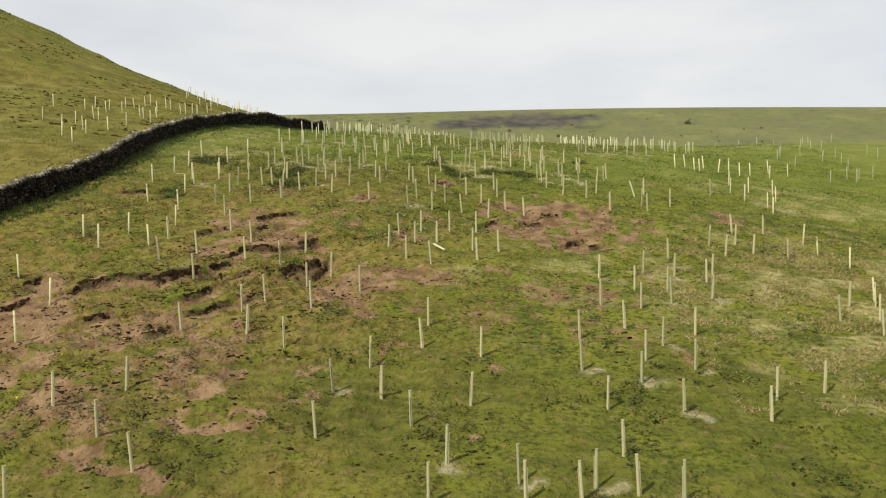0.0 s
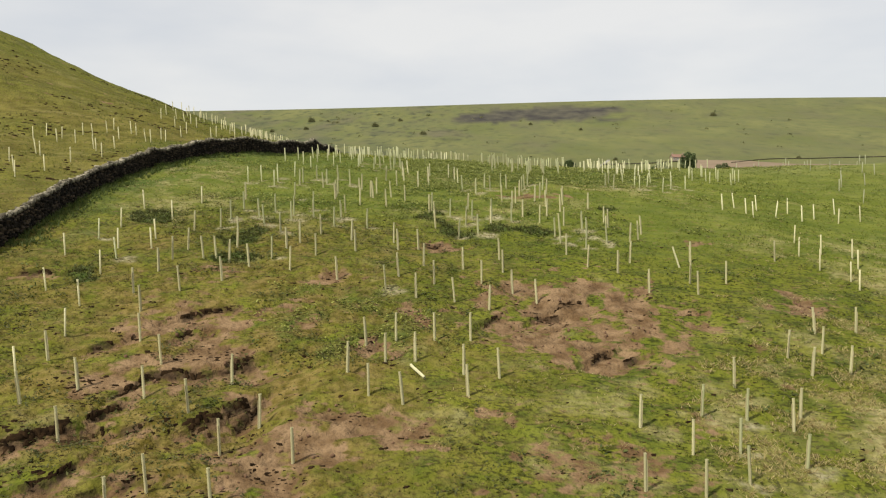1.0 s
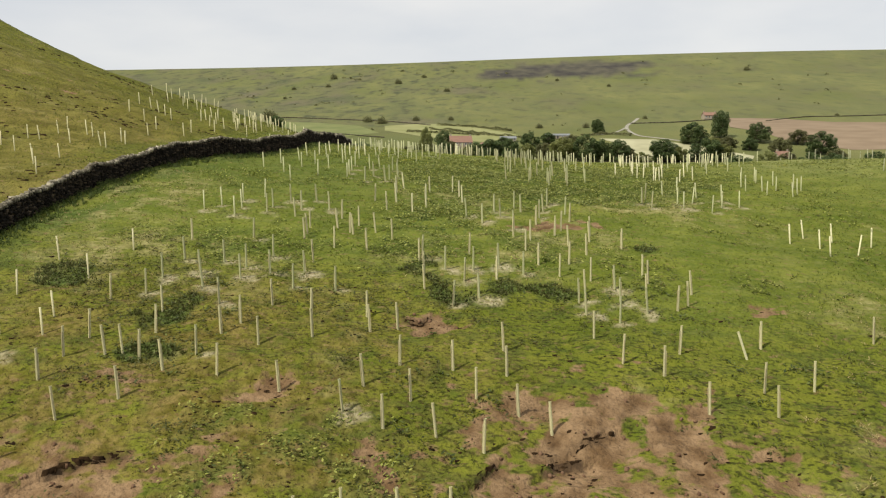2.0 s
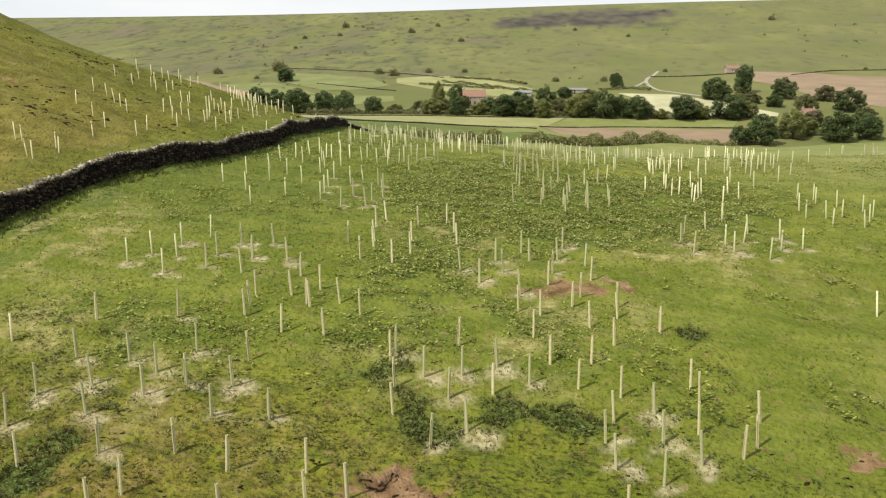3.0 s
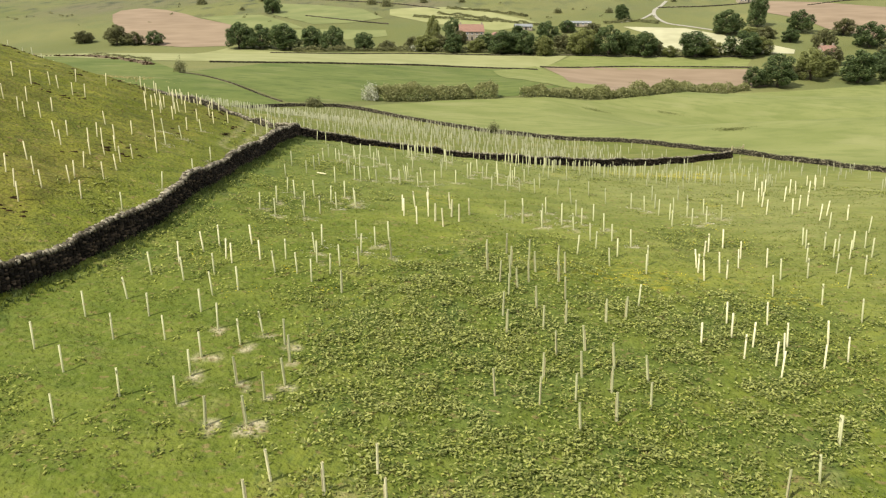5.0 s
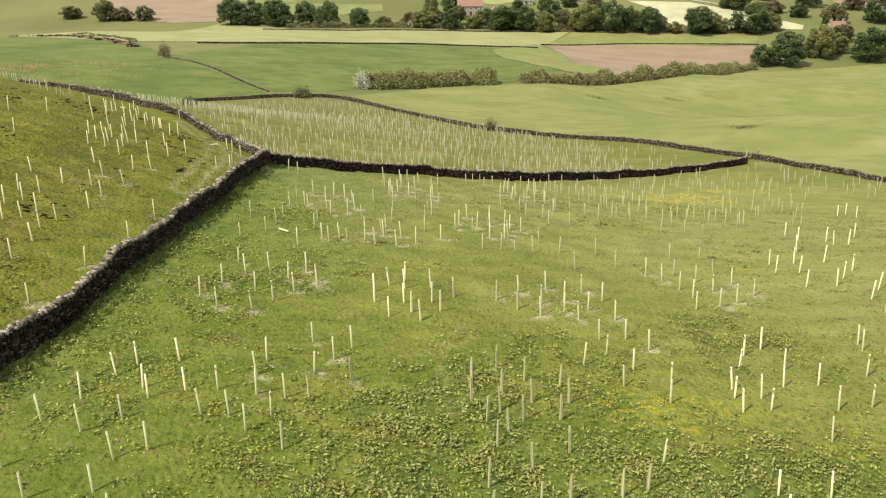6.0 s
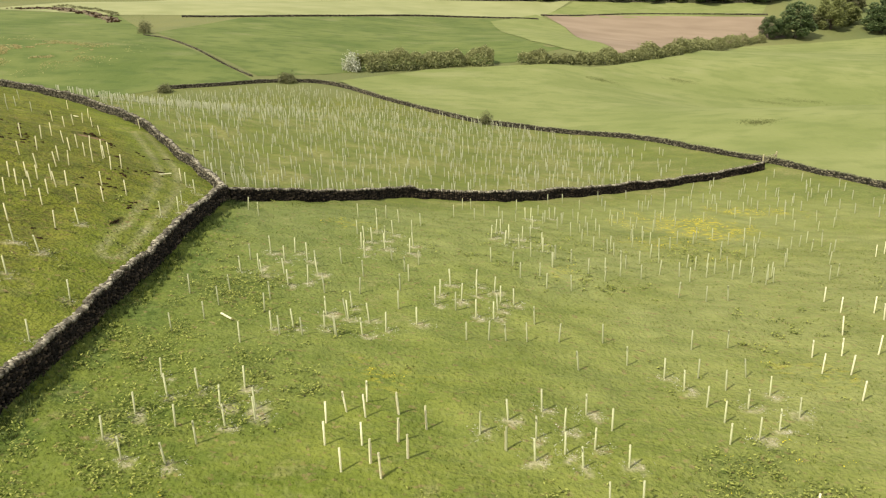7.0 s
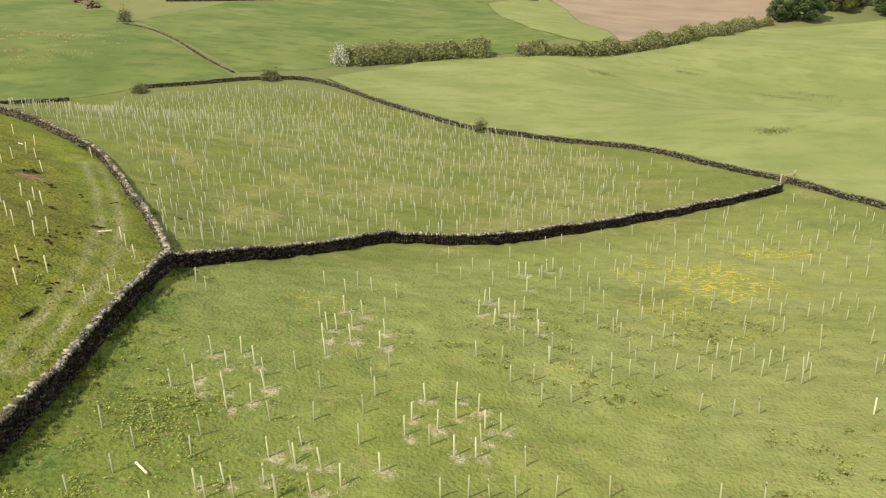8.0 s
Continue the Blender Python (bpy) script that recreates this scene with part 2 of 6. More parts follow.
def pits(x, y):
    """Hoof holes and small dark hollows, mostly where the turf is broken."""
    open_turf = np.maximum(0.85 * step(62, 46, y) * step(4, -5, x) + 0.25 * step(60, 48, y), blobs(x, y, SOIL, 0.9))
    hill = step(-18, -27, x) * step(150, 120, y) * 0.5
    hole = step(0.40, 0.56, 0.8 * vnoise(x * 0.62, y * 1.25, 0.40, 24) + 0.25 * vnoise(x, y, 0.22, 25) + 0.45 * vnoise(x, y, 2.4, 26) - 0.10)
    return hole * np.clip(np.maximum(open_turf, hill), 0, 1)


def relief(x, y):
    """Tussocks, hollows, clods and slips on top of the broad land."""
    x, y = np.asarray(x, float), np.asarray(y, float)
    near = step(260, 150, y) * step(-140, -60, x) * step(140, 60, x)
    z = near * (0.16 * vnoise(x, y, 4.5, 11) + 0.10 * vnoise(x, y, 1.5, 12) + 0.06 * vnoise(x * 0.7, y, 0.75, 13))
    hill = step(-17, -26, x) * near
    z = z + hill * (0.28 * vnoise(x * 0.5, y, 3.2, 14) + 0.12 * np.abs(vnoise(x * 0.6, y, 1.3, 15)))
    rough = step(62, 40, y) * step(3, -7, x) * near
    z = z + rough * (0.09 * vnoise(x, y, 1.7, 16) + 0.07 * vnoise(x, y, 0.7, 17))
    z = z + blobs(x, y, CHURN, 0.8) * (0.10 * np.abs(vnoise(x, y, 0.55, 28)) - 0.04)
    soil = blobs(x, y, SOIL)
    z = z + soil * (-0.10 + 0.07 * vnoise(x, y, 0.6, 18))
    z = z - 0.10 * pits(x, y)
    for pts in SCARPS:
        px, py = np.array(pts).T
        box = (x > px.min() - 3) & (x < px.max() + 3) & (y > py.min() - 3) & (y < py.max() + 3)
        if box.any():
            bx, by = x[box], y[box]
            d, s = scarp_gap(bx, by, pts)
            z[box] = z[box] - 0.24 * step(0.06, -0.05, d * s) * np.exp(-((d / 1.5) ** 2)) * (0.8 + 0.3 * vnoise(bx, by, 1.1, 22))
    return z


def surf(x, y):
    return ground(x, y) + relief(x, y)


def surf1(x, y):
    return float(surf(np.array([float(x)]), np.array([float(y)]))[0])

# ---- materials ----


def material(name, rough=0.9, spec=0.2):
    m = bpy.data.materials.new(name)
    m.use_nodes = True
    b = m.node_tree.nodes["Principled BSDF"]
    b.inputs["Roughness"].default_value = rough
    b.inputs["Specular IOR Level"].default_value = spec
    return m, m.node_tree.nodes, m.node_tree.links, b


def mixed(n, l, fac, a, b, blend="MIX"):
    """A colour mix; fac, a and b are sockets, numbers or colours."""
    x = n.new("ShaderNodeMix")
    x.data_type, x.blend_type = "RGBA", blend
    for slot, value in ((x.inputs[0], fac), (x.inputs[6], a), (x.inputs[7], b)):
        if isinstance(value, bpy.types.NodeSocket):
            l.new(value, slot)
        elif isinstance(value, (int, float)):
            slot.default_value = value
        else:
            slot.default_value = (*value, 1)
    return x.outputs[2]


def noisy(n, l, size, detail=4.0, low=0.35, high=0.65, stretch=(1, 1, 1)):
    """Noise of that size in metres, spread between low and high to 0 and 1."""
    g = n.new("ShaderNodeNewGeometry")
    p = n.new("ShaderNodeMapping")
    p.inputs["Scale"].default_value = tuple(s / size for s in stretch)
    t = n.new("ShaderNodeTexNoise")
    t.inputs["Scale"].default_value, t.inputs["Detail"].default_value = 1.0, detail
    r = n.new("ShaderNodeMapRange")
    r.inputs["From Min"].default_value, r.inputs["From Max"].default_value = low, high
    l.new(g.outputs["Position"], p.inputs["Vector"])
    l.new(p.outputs[0], t.inputs["Vector"])
    l.new(t.outputs["Fac"], r.inputs["Value"])
    return r.outputs[0]


def bumped(n, l, b, height, depth, strength=0.6):
    u = n.new("ShaderNodeBump")
    u.inputs["Strength"].default_value, u.inputs["Distance"].default_value = strength, depth
    l.new(height, u.inputs["Height"])
    l.new(u.outputs[0], b.inputs["Normal"])


def attribute(n, name):
    a = n.new("ShaderNodeAttribute")
    a.attribute_name = name
    return a.outputs["Fac"]


def scaled(n, l, a, k):
    m = n.new("ShaderNodeMath")
    m.operation = "MULTIPLY"
    l.new(a, m.inputs[0])
    if isinstance(k, bpy.types.NodeSocket):
        l.new(k, m.inputs[1])
    else:
        m.inputs[1].default_value = k
    return m.outputs[0]


def ragged(n, l, name, size):
    """A cover of the sheet, its soft edge broken into clumps of that size."""
    s = n.new("ShaderNodeMath")
    s.operation = "MULTIPLY_ADD"
    s.inputs[1].default_value = 0.75
    l.new(noisy(n, l, size, 6, 0.32, 0.68, (0.75, 1, 1)), s.inputs[0])
    l.new(attribute(n, name), s.inputs[2])
    r = n.new("ShaderNodeMapRange")
    r.inputs["From Min"].default_value, r.inputs["From Max"].default_value = 0.58, 0.94
    l.new(s.outputs[0], r.inputs["Value"])
    return r.outputs[0]


def turf_material():
    """Grass, dead grass, bare earth, flowers and heather, by the cover that the sheet carries."""
    m, n, l, b = material("turf", 0.95, 0.1)
    c = mixed(n, l, noisy(n, l, 6.0, 4, 0.40, 0.60), (0.086, 0.110, 0.009), (0.138, 0.154, 0.017))
    c = mixed(n, l, scaled(n, l, noisy(n, l, 1.5, 5, 0.42, 0.68, (0.7, 1, 1)), 0.7), c, (0.150, 0.152, 0.020))
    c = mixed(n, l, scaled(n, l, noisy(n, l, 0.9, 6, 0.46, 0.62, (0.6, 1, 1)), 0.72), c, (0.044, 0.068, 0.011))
    c = mixed(n, l, scaled(n, l, noisy(n, l, 0.22, 3, 0.5, 0.72), 0.45), c, (0.172, 0.172, 0.030))
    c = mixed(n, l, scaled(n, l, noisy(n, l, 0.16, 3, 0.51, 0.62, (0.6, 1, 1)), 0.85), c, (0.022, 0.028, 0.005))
    c = mixed(n, l, scaled(n, l, attribute(n, "worn"), noisy(n, l, 1.1, 7, 0.28, 0.56)), c, mixed(n, l, noisy(n, l, 0.45, 6, 0.38, 0.62), (0.088, 0.069, 0.012), (0.200, 0.148, 0.048)))
    c = mixed(n, l, attribute(n, "rank"), c, mixed(n, l, noisy(n, l, 0.5, 6, 0.36, 0.64, (0.6, 1, 1)), (0.048, 0.056, 0.009), (0.112, 0.112, 0.022)))
    meadow = mixed(n, l, noisy(n, l, 2.6, 6, 0.36, 0.66, (0.6, 1.3, 1)), (0.084, 0.110, 0.012), (0.150, 0.168, 0.028))
    meadow = mixed(n, l, scaled(n, l, noisy(n, l, 0.7, 6, 0.47, 0.63, (0.7, 1.2, 1)), 0.45), meadow, (0.058, 0.086, 0.013))
    meadow = mixed(n, l, scaled(n, l, noisy(n, l, 0.30, 4, 0.52, 0.70), 0.35), meadow, (0.205, 0.212, 0.072))
    c = mixed(n, l, attribute(n, "sweet"), c, meadow)
    c = mixed(n, l, attribute(n, "grazed"), c, mixed(n, l, noisy(n, l, 1.6, 7, 0.36, 0.66, (0.6, 1.2, 1)), (0.140, 0.160, 0.052), (0.206, 0.220, 0.078)))
    c = mixed(n, l, attribute(n, "hill"), c, mixed(n, l, noisy(n, l, 1.2, 7, 0.36, 0.64, (0.5, 1, 1)), (0.100, 0.087, 0.018), (0.172, 0.148, 0.038)))
    c = mixed(n, l, scaled(n, l, noisy(n, l, 1.0, 5, 0.52, 0.62, (1.0, 0.45, 1)), scaled(n, l, attribute(n, "hill"), 0.4)), c, (0.058, 0.050, 0.010))
    c = mixed(n, l, attribute(n, "lush"), c, mixed(n, l, noisy(n, l, 0.35, 5), (0.038, 0.062, 0.012), (0.096, 0.128, 0.030)))
    down = (0.8, 0.45, 0.45)
    # Far slope tones, with distance haze mixed in as extra grey and blue.
    far = mixed(n, l, noisy(n, l, 60, 6, 0.36, 0.62, down), (0.106, 0.118, 0.040), (0.152, 0.154, 0.058))
    far = mixed(n, l, scaled(n, l, noisy(n, l, 15, 6, 0.45, 0.65, down), 0.5), far, (0.092, 0.112, 0.044))
    far = mixed(n, l, scaled(n, l, noisy(n, l, 45, 9, 0.40, 0.66, down), attribute(n, "rough")), far, mixed(n, l, noisy(n, l, 60, 5, 0.4, 0.6, down), (0.124, 0.110, 0.070), (0.082, 0.094, 0.044)))
    far = mixed(n, l, scaled(n, l, noisy(n, l, 8, 7, 0.52, 0.70, (0.7, 0.35, 0.35)), attribute(n, "rough")), far, (0.052, 0.060, 0.034))
    c = mixed(n, l, attribute(n, "far"), c, far)
    c = mixed(n, l, scaled(n, l, attribute(n, "dry"), noisy(n, l, 0.30, 6, 0.30, 0.56, (0.4, 1, 1))), c, mixed(n, l, noisy(n, l, 0.35, 6), (0.205, 0.178, 0.070), (0.350, 0.305, 0.145)))
    c = mixed(n, l, scaled(n, l, attribute(n, "mat"), noisy(n, l, 0.22, 5, 0.28, 0.50)), c, mixed(n, l, noisy(n, l, 0.3, 6), (0.235, 0.200, 0.115), (0.43, 0.38, 0.255)))
    c = mixed(n, l, ragged(n, l, "soil", 0.32), c, mixed(n, l, noisy(n, l, 0.8, 6), (0.118, 0.071, 0.034), (0.244, 0.162, 0.090)))
    c = mixed(n, l, scaled(n, l, noisy(n, l, 0.11, 5, 0.50, 0.66), scaled(n, l, attribute(n, "soil"), 0.42)), c, (0.070, 0.042, 0.024))
    # Near-black earth tone stands in for shade in hollows and under slip edges.
    c = mixed(n, l, attribute(n, "pit_shade"), c, (0.016, 0.011, 0.008))
    spots = scaled(n, l, noisy(n, l, 0.30, 5, 0.50, 0.62, (0.5, 1, 1)), attribute(n, "bloom"))
    c = mixed(n, l, spots, c, (0.42, 0.34, 0.02))
    c = mixed(n, l, attribute(n, "heath"), c, mixed(n, l, noisy(n, l, 16, 6, 0.35, 0.65, down), (0.040, 0.037, 0.034), (0.088, 0.082, 0.058)))
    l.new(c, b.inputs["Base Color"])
    bumped(n, l, b, noisy(n, l, 0.22, 6, 0.2, 0.8), 0.12, 1.0)
    return m


def plain_material(name, a, b2, size, rough=0.85, bump=0.0, spec=0.2, detail=5.0, stretch=(1, 1, 1)):
    """Two tones of one surface, with fine relief."""
    m, n, l, b = material(name, rough, spec)
    l.new(mixed(n, l, noisy(n, l, size, detail, 0.32, 0.68, stretch), a, b2), b.inputs["Base Color"])
    if bump:
        bumped(n, l, b, noisy(n, l, size * 0.5, detail, 0.2, 0.8, stretch), bump)
    return m


def meadow_material(name, low, high, dark, pale):
    """Field grass with bleached and dark patches at several sizes."""
    m, n, l, b = material(name, 0.95, 0.1)
    c = mixed(n, l, noisy(n, l, 16, 7, 0.36, 0.64, (0.7, 1, 1)), low, high)
    c = mixed(n, l, scaled(n, l, noisy(n, l, 3.5, 7, 0.48, 0.64, (0.6, 1, 1)), 0.55), c, dark)
    c = mixed(n, l, scaled(n, l, noisy(n, l, 9, 8, 0.56, 0.74, (0.5, 1, 1)), 0.6), c, pale)
    l.new(c, b.inputs["Base Color"])
    bumped(n, l, b, noisy(n, l, 1.2, 6, 0.2, 0.8), 0.15, 0.8)
    return m


def leaf_material(name, dark, light, through_light=0.35):
    """Leaves that differ one by one and let a little light through."""
    m, n, l, b = material(name, 0.6, 0.25)
    g = n.new("ShaderNodeNewGeometry")
    c = mixed(n, l, g.outputs["Random Per Island"], dark, light)
    l.new(c, b.inputs["Base Color"])
    t = n.new("ShaderNodeBsdfTranslucent")
    x = n.new("ShaderNodeMixShader")
    x.inputs[0].default_value = through_light
    l.new(c, t.inputs["Color"])
    l.new(b.outputs[0], x.inputs[1])
    l.new(t.outputs[0], x.inputs[2])
    l.new(x.outputs[0], n["Material Output"].inputs["Surface"])
    return m


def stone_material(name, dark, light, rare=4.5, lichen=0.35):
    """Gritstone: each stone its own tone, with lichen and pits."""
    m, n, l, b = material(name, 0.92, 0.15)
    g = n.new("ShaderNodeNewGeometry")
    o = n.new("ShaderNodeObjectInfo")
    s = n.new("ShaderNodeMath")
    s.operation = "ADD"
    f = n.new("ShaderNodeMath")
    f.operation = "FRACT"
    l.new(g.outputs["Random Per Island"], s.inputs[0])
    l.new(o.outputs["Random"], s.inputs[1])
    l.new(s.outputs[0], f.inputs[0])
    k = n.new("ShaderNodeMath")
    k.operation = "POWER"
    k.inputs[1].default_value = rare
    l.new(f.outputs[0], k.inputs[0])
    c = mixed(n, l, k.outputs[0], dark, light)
    c = mixed(n, l, scaled(n, l, noisy(n, l, 0.18, 5, 0.55, 0.70), lichen), c, (0.22, 0.21, 0.17))
    c = mixed(n, l, scaled(n, l, noisy(n, l, 0.5, 5, 0.5, 0.7), 0.5), c, (0.040, 0.034, 0.026))
    l.new(c, b.inputs["Base Color"])
    bumped(n, l, b, noisy(n, l, 0.10, 6, 0.2, 0.8), 0.03, 0.7)
    return m


def shelter_material(name, tint, glow_through):
    """Pale twin-wall plastic, a little see-through, weathered."""
    m, n, l, b = material(name, 0.45, 0.35)
    o = n.new("ShaderNodeObjectInfo")
    g = n.new("ShaderNodeNewGeometry")
    s = n.new("ShaderNodeMath")
    s.operation = "ADD"
    f = n.new("ShaderNodeMath")
    f.operation = "FRACT"
    l.new(o.outputs["Random"], s.inputs[0])
    l.new(g.outputs["Random Per Island"], s.inputs[1])
    l.new(s.outputs[0], f.inputs[0])
    c = mixed(n, l, f.outputs[0], tint, tuple(v * 0.80 for v in tint))
    c = mixed(n, l, scaled(n, l, noisy(n, l, 0.12, 4, 0.45, 0.7), 0.35), c, (0.40, 0.36, 0.22))
    l.new(c, b.inputs["Base Color"])
    t = n.new("ShaderNodeBsdfTranslucent")
    x = n.new("ShaderNodeMixShader")
    x.inputs[0].default_value = glow_through
    l.new(c, t.inputs["Color"])
    l.new(b.outputs[0], x.inputs[1])
    l.new(t.outputs[0], x.inputs[2])
    l.new(x.outputs[0], n["Material Output"].inputs["Surface"])
    return m


TURF = turf_material()
# Wall-face stones: the shade of the unlit side is put into their near-black tone.
STONE_SHADED = stone_material("gritstone", (0.006, 0.0045, 0.003), (0.105, 0.078, 0.052), 4.0, 0.06)
# Cope stones: lichen-pale, and lightened further for sun on the wall top.
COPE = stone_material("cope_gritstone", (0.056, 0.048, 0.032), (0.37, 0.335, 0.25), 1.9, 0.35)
# Lighter copy of the stone, toned for walls seen on their sunny side.
STONE_PALE = stone_material("pale_gritstone", (0.022, 0.020, 0.012), (0.24, 0.21, 0.145), 2.8, 0.30)
COPE_MOSSY = stone_material("mossy_cope_gritstone", (0.055, 0.056, 0.026), (0.27, 0.26, 0.155), 2.2, 0.25)
CORE = plain_material("wall_filling", (0.012, 0.010, 0.008), (0.03, 0.026, 0.022), 0.2, 0.95, 0.05)
SHELTER = shelter_material("shelter_plastic", (0.52, 0.53, 0.29), 0.25)
SHELTER_CREAM = shelter_material("cream_shelter_plastic", (0.66, 0.62, 0.36), 0.25)
SHELTER_DULL = shelter_material("dulled_shelter_plastic", (0.37, 0.385, 0.20), 0.25)
SHELTER_NEW = shelter_material("new_shelter_plastic", (0.80, 0.77, 0.49), 0.28)
SHELTER_OLD = shelter_material("weathered_shelter_plastic", (0.34, 0.35, 0.21), 0.2)
STAKE = plain_material("stake_wood", (0.30, 0.26, 0.14), (0.44, 0.39, 0.24), 0.06, 0.85, 0.01, stretch=(1, 1, 0.15))
GRASS = leaf_material("grass_blades", (0.048, 0.074, 0.006), (0.168, 0.186, 0.025))
# Peat darkened to black so that it also gives the shade of undercut turf.
PEAT_SHADE = plain_material("shade_black_peat", (0.009, 0.0055, 0.003), (0.036, 0.021, 0.010), 0.2, 0.95, 0.04, 0.05)
STRAW = leaf_material("straw_blades", (0.27, 0.215, 0.080), (0.49, 0.41, 0.195))
DOCK = leaf_material("dock_leaves", (0.066, 0.095, 0.012), (0.350, 0.365, 0.085))
NETTLE = leaf_material("nettle_leaves", (0.085, 0.112, 0.022), (0.390, 0.405, 0.125))
WITHERED = leaf_material("withered_blades", (0.056, 0.047, 0.010), (0.198, 0.152, 0.056))
# Green with shade in its tone, for the wall foot and under nettles.
SHADE_GREEN = leaf_material("long_wall_grass", (0.040, 0.062, 0.012), (0.115, 0.150, 0.036))
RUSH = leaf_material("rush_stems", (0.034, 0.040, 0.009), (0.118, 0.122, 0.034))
THISTLE = leaf_material("thistle_leaves", (0.034, 0.052, 0.011), (0.150, 0.178, 0.046))
STRAW_PALE = leaf_material("bleached_straw", (0.40, 0.38, 0.29), (0.62, 0.60, 0.50))
BUTTERCUP = leaf_material("buttercup_petals", (0.50, 0.38, 0.01), (0.75, 0.62, 0.03))
BANK = plain_material("bank_earth", (0.085, 0.068, 0.040), (0.165, 0.130, 0.085), 0.8, 0.95, 0.05)
EARTH = plain_material("earth_clods", (0.095, 0.053, 0.030), (0.185, 0.112, 0.068), 0.25, 0.95, 0.03)
LEAF_DARK = leaf_material("tree_leaves_dark", (0.041, 0.071, 0.025), (0.172, 0.222, 0.084), 0.40)
LEAF_LIGHT = leaf_material("tree_leaves_light", (0.130, 0.150, 0.045), (0.330, 0.345, 0.130), 0.45)
LEAF_OLIVE = leaf_material("tree_leaves_olive", (0.085, 0.092, 0.036), (0.235, 0.232, 0.105), 0.40)
BLOSSOM = leaf_material("hawthorn_blossom", (0.13, 0.15, 0.055), (0.72, 0.71, 0.58))
BARK = plain_material("bark", (0.055, 0.042, 0.030), (0.12, 0.10, 0.075), 0.3, 0.95, 0.03)

# ---- building helpers ----
rng = np.random.default_rng(7)


def quick_mesh(name, verts, faces, mat, smooth=False):
    """A mesh from arrays; faces is an (n, 3) or (n, 4) array."""
    verts, faces = np.asarray(verts, np.float32), np.asarray(faces, np.int32)
    me = bpy.data.meshes.new(name)
    k = faces.shape[1]
    me.vertices.add(len(verts))
    me.vertices.foreach_set("co", verts.ravel())
    me.loops.add(faces.size)
    me.loops.foreach_set("vertex_index", faces.ravel())
    me.polygons.add(len(faces))
    me.polygons.foreach_set("loop_start", np.arange(0, faces.size, k, dtype=np.int32))
    me.polygons.foreach_set("loop_total", np.full(len(faces), k, np.int32))
    if smooth:
        me.polygons.foreach_set("use_smooth", np.ones(len(faces), bool))
    me.update(calc_edges=True)
    me.materials.append(mat)
    return me


def part(name, bm, mat, parent, label=""):
    """Links a bmesh as one mesh object under a thing or a part."""
    me = bpy.data.meshes.new(name)
    bm.to_mesh(me)
    bm.free()
    me.materials.append(mat)
    ob = new(name, me)
    ob.parent = parent
    return tagged(ob, label)


def empty_thing(name, m, label, category, group=""):
    ob = new(name)
    ob.empty_display_size = 0.2
    ob.matrix_world = m
    return tagged(ob, label, category, group)


def box(bm, size, centre, turn=None):
    """Adds a box to bm."""
    m = Matrix.Translation(centre) @ (turn or Matrix()) @ Matrix.Diagonal((*size, 1))
    return bmesh.ops.create_cube(bm, size=1.0, matrix=m)["verts"]


def tube(bm, r0, r1, a, b, sides=8, cap=True):
    """Adds a tapered round from a to b."""
    a, b = Vector(a), Vector(b)
    turn = (b - a).to_track_quat("Z", "Y").to_matrix().to_4x4()
    m = Matrix.Translation((a + b) / 2) @ turn
    bmesh.ops.create_cone(bm, cap_ends=cap, segments=sides, radius1=r0, radius2=r1, depth=(b - a).length, matrix=m)


def spread(first, fine_end, fine, end, grow):
    """Distances that go on evenly to fine_end, then grow to end."""
    out = list(np.arange(first, fine_end, fine))
    s = fine
    while out[-1] < end:
        s *= grow
        out.append(out[-1] + s)
    return np.array(out)


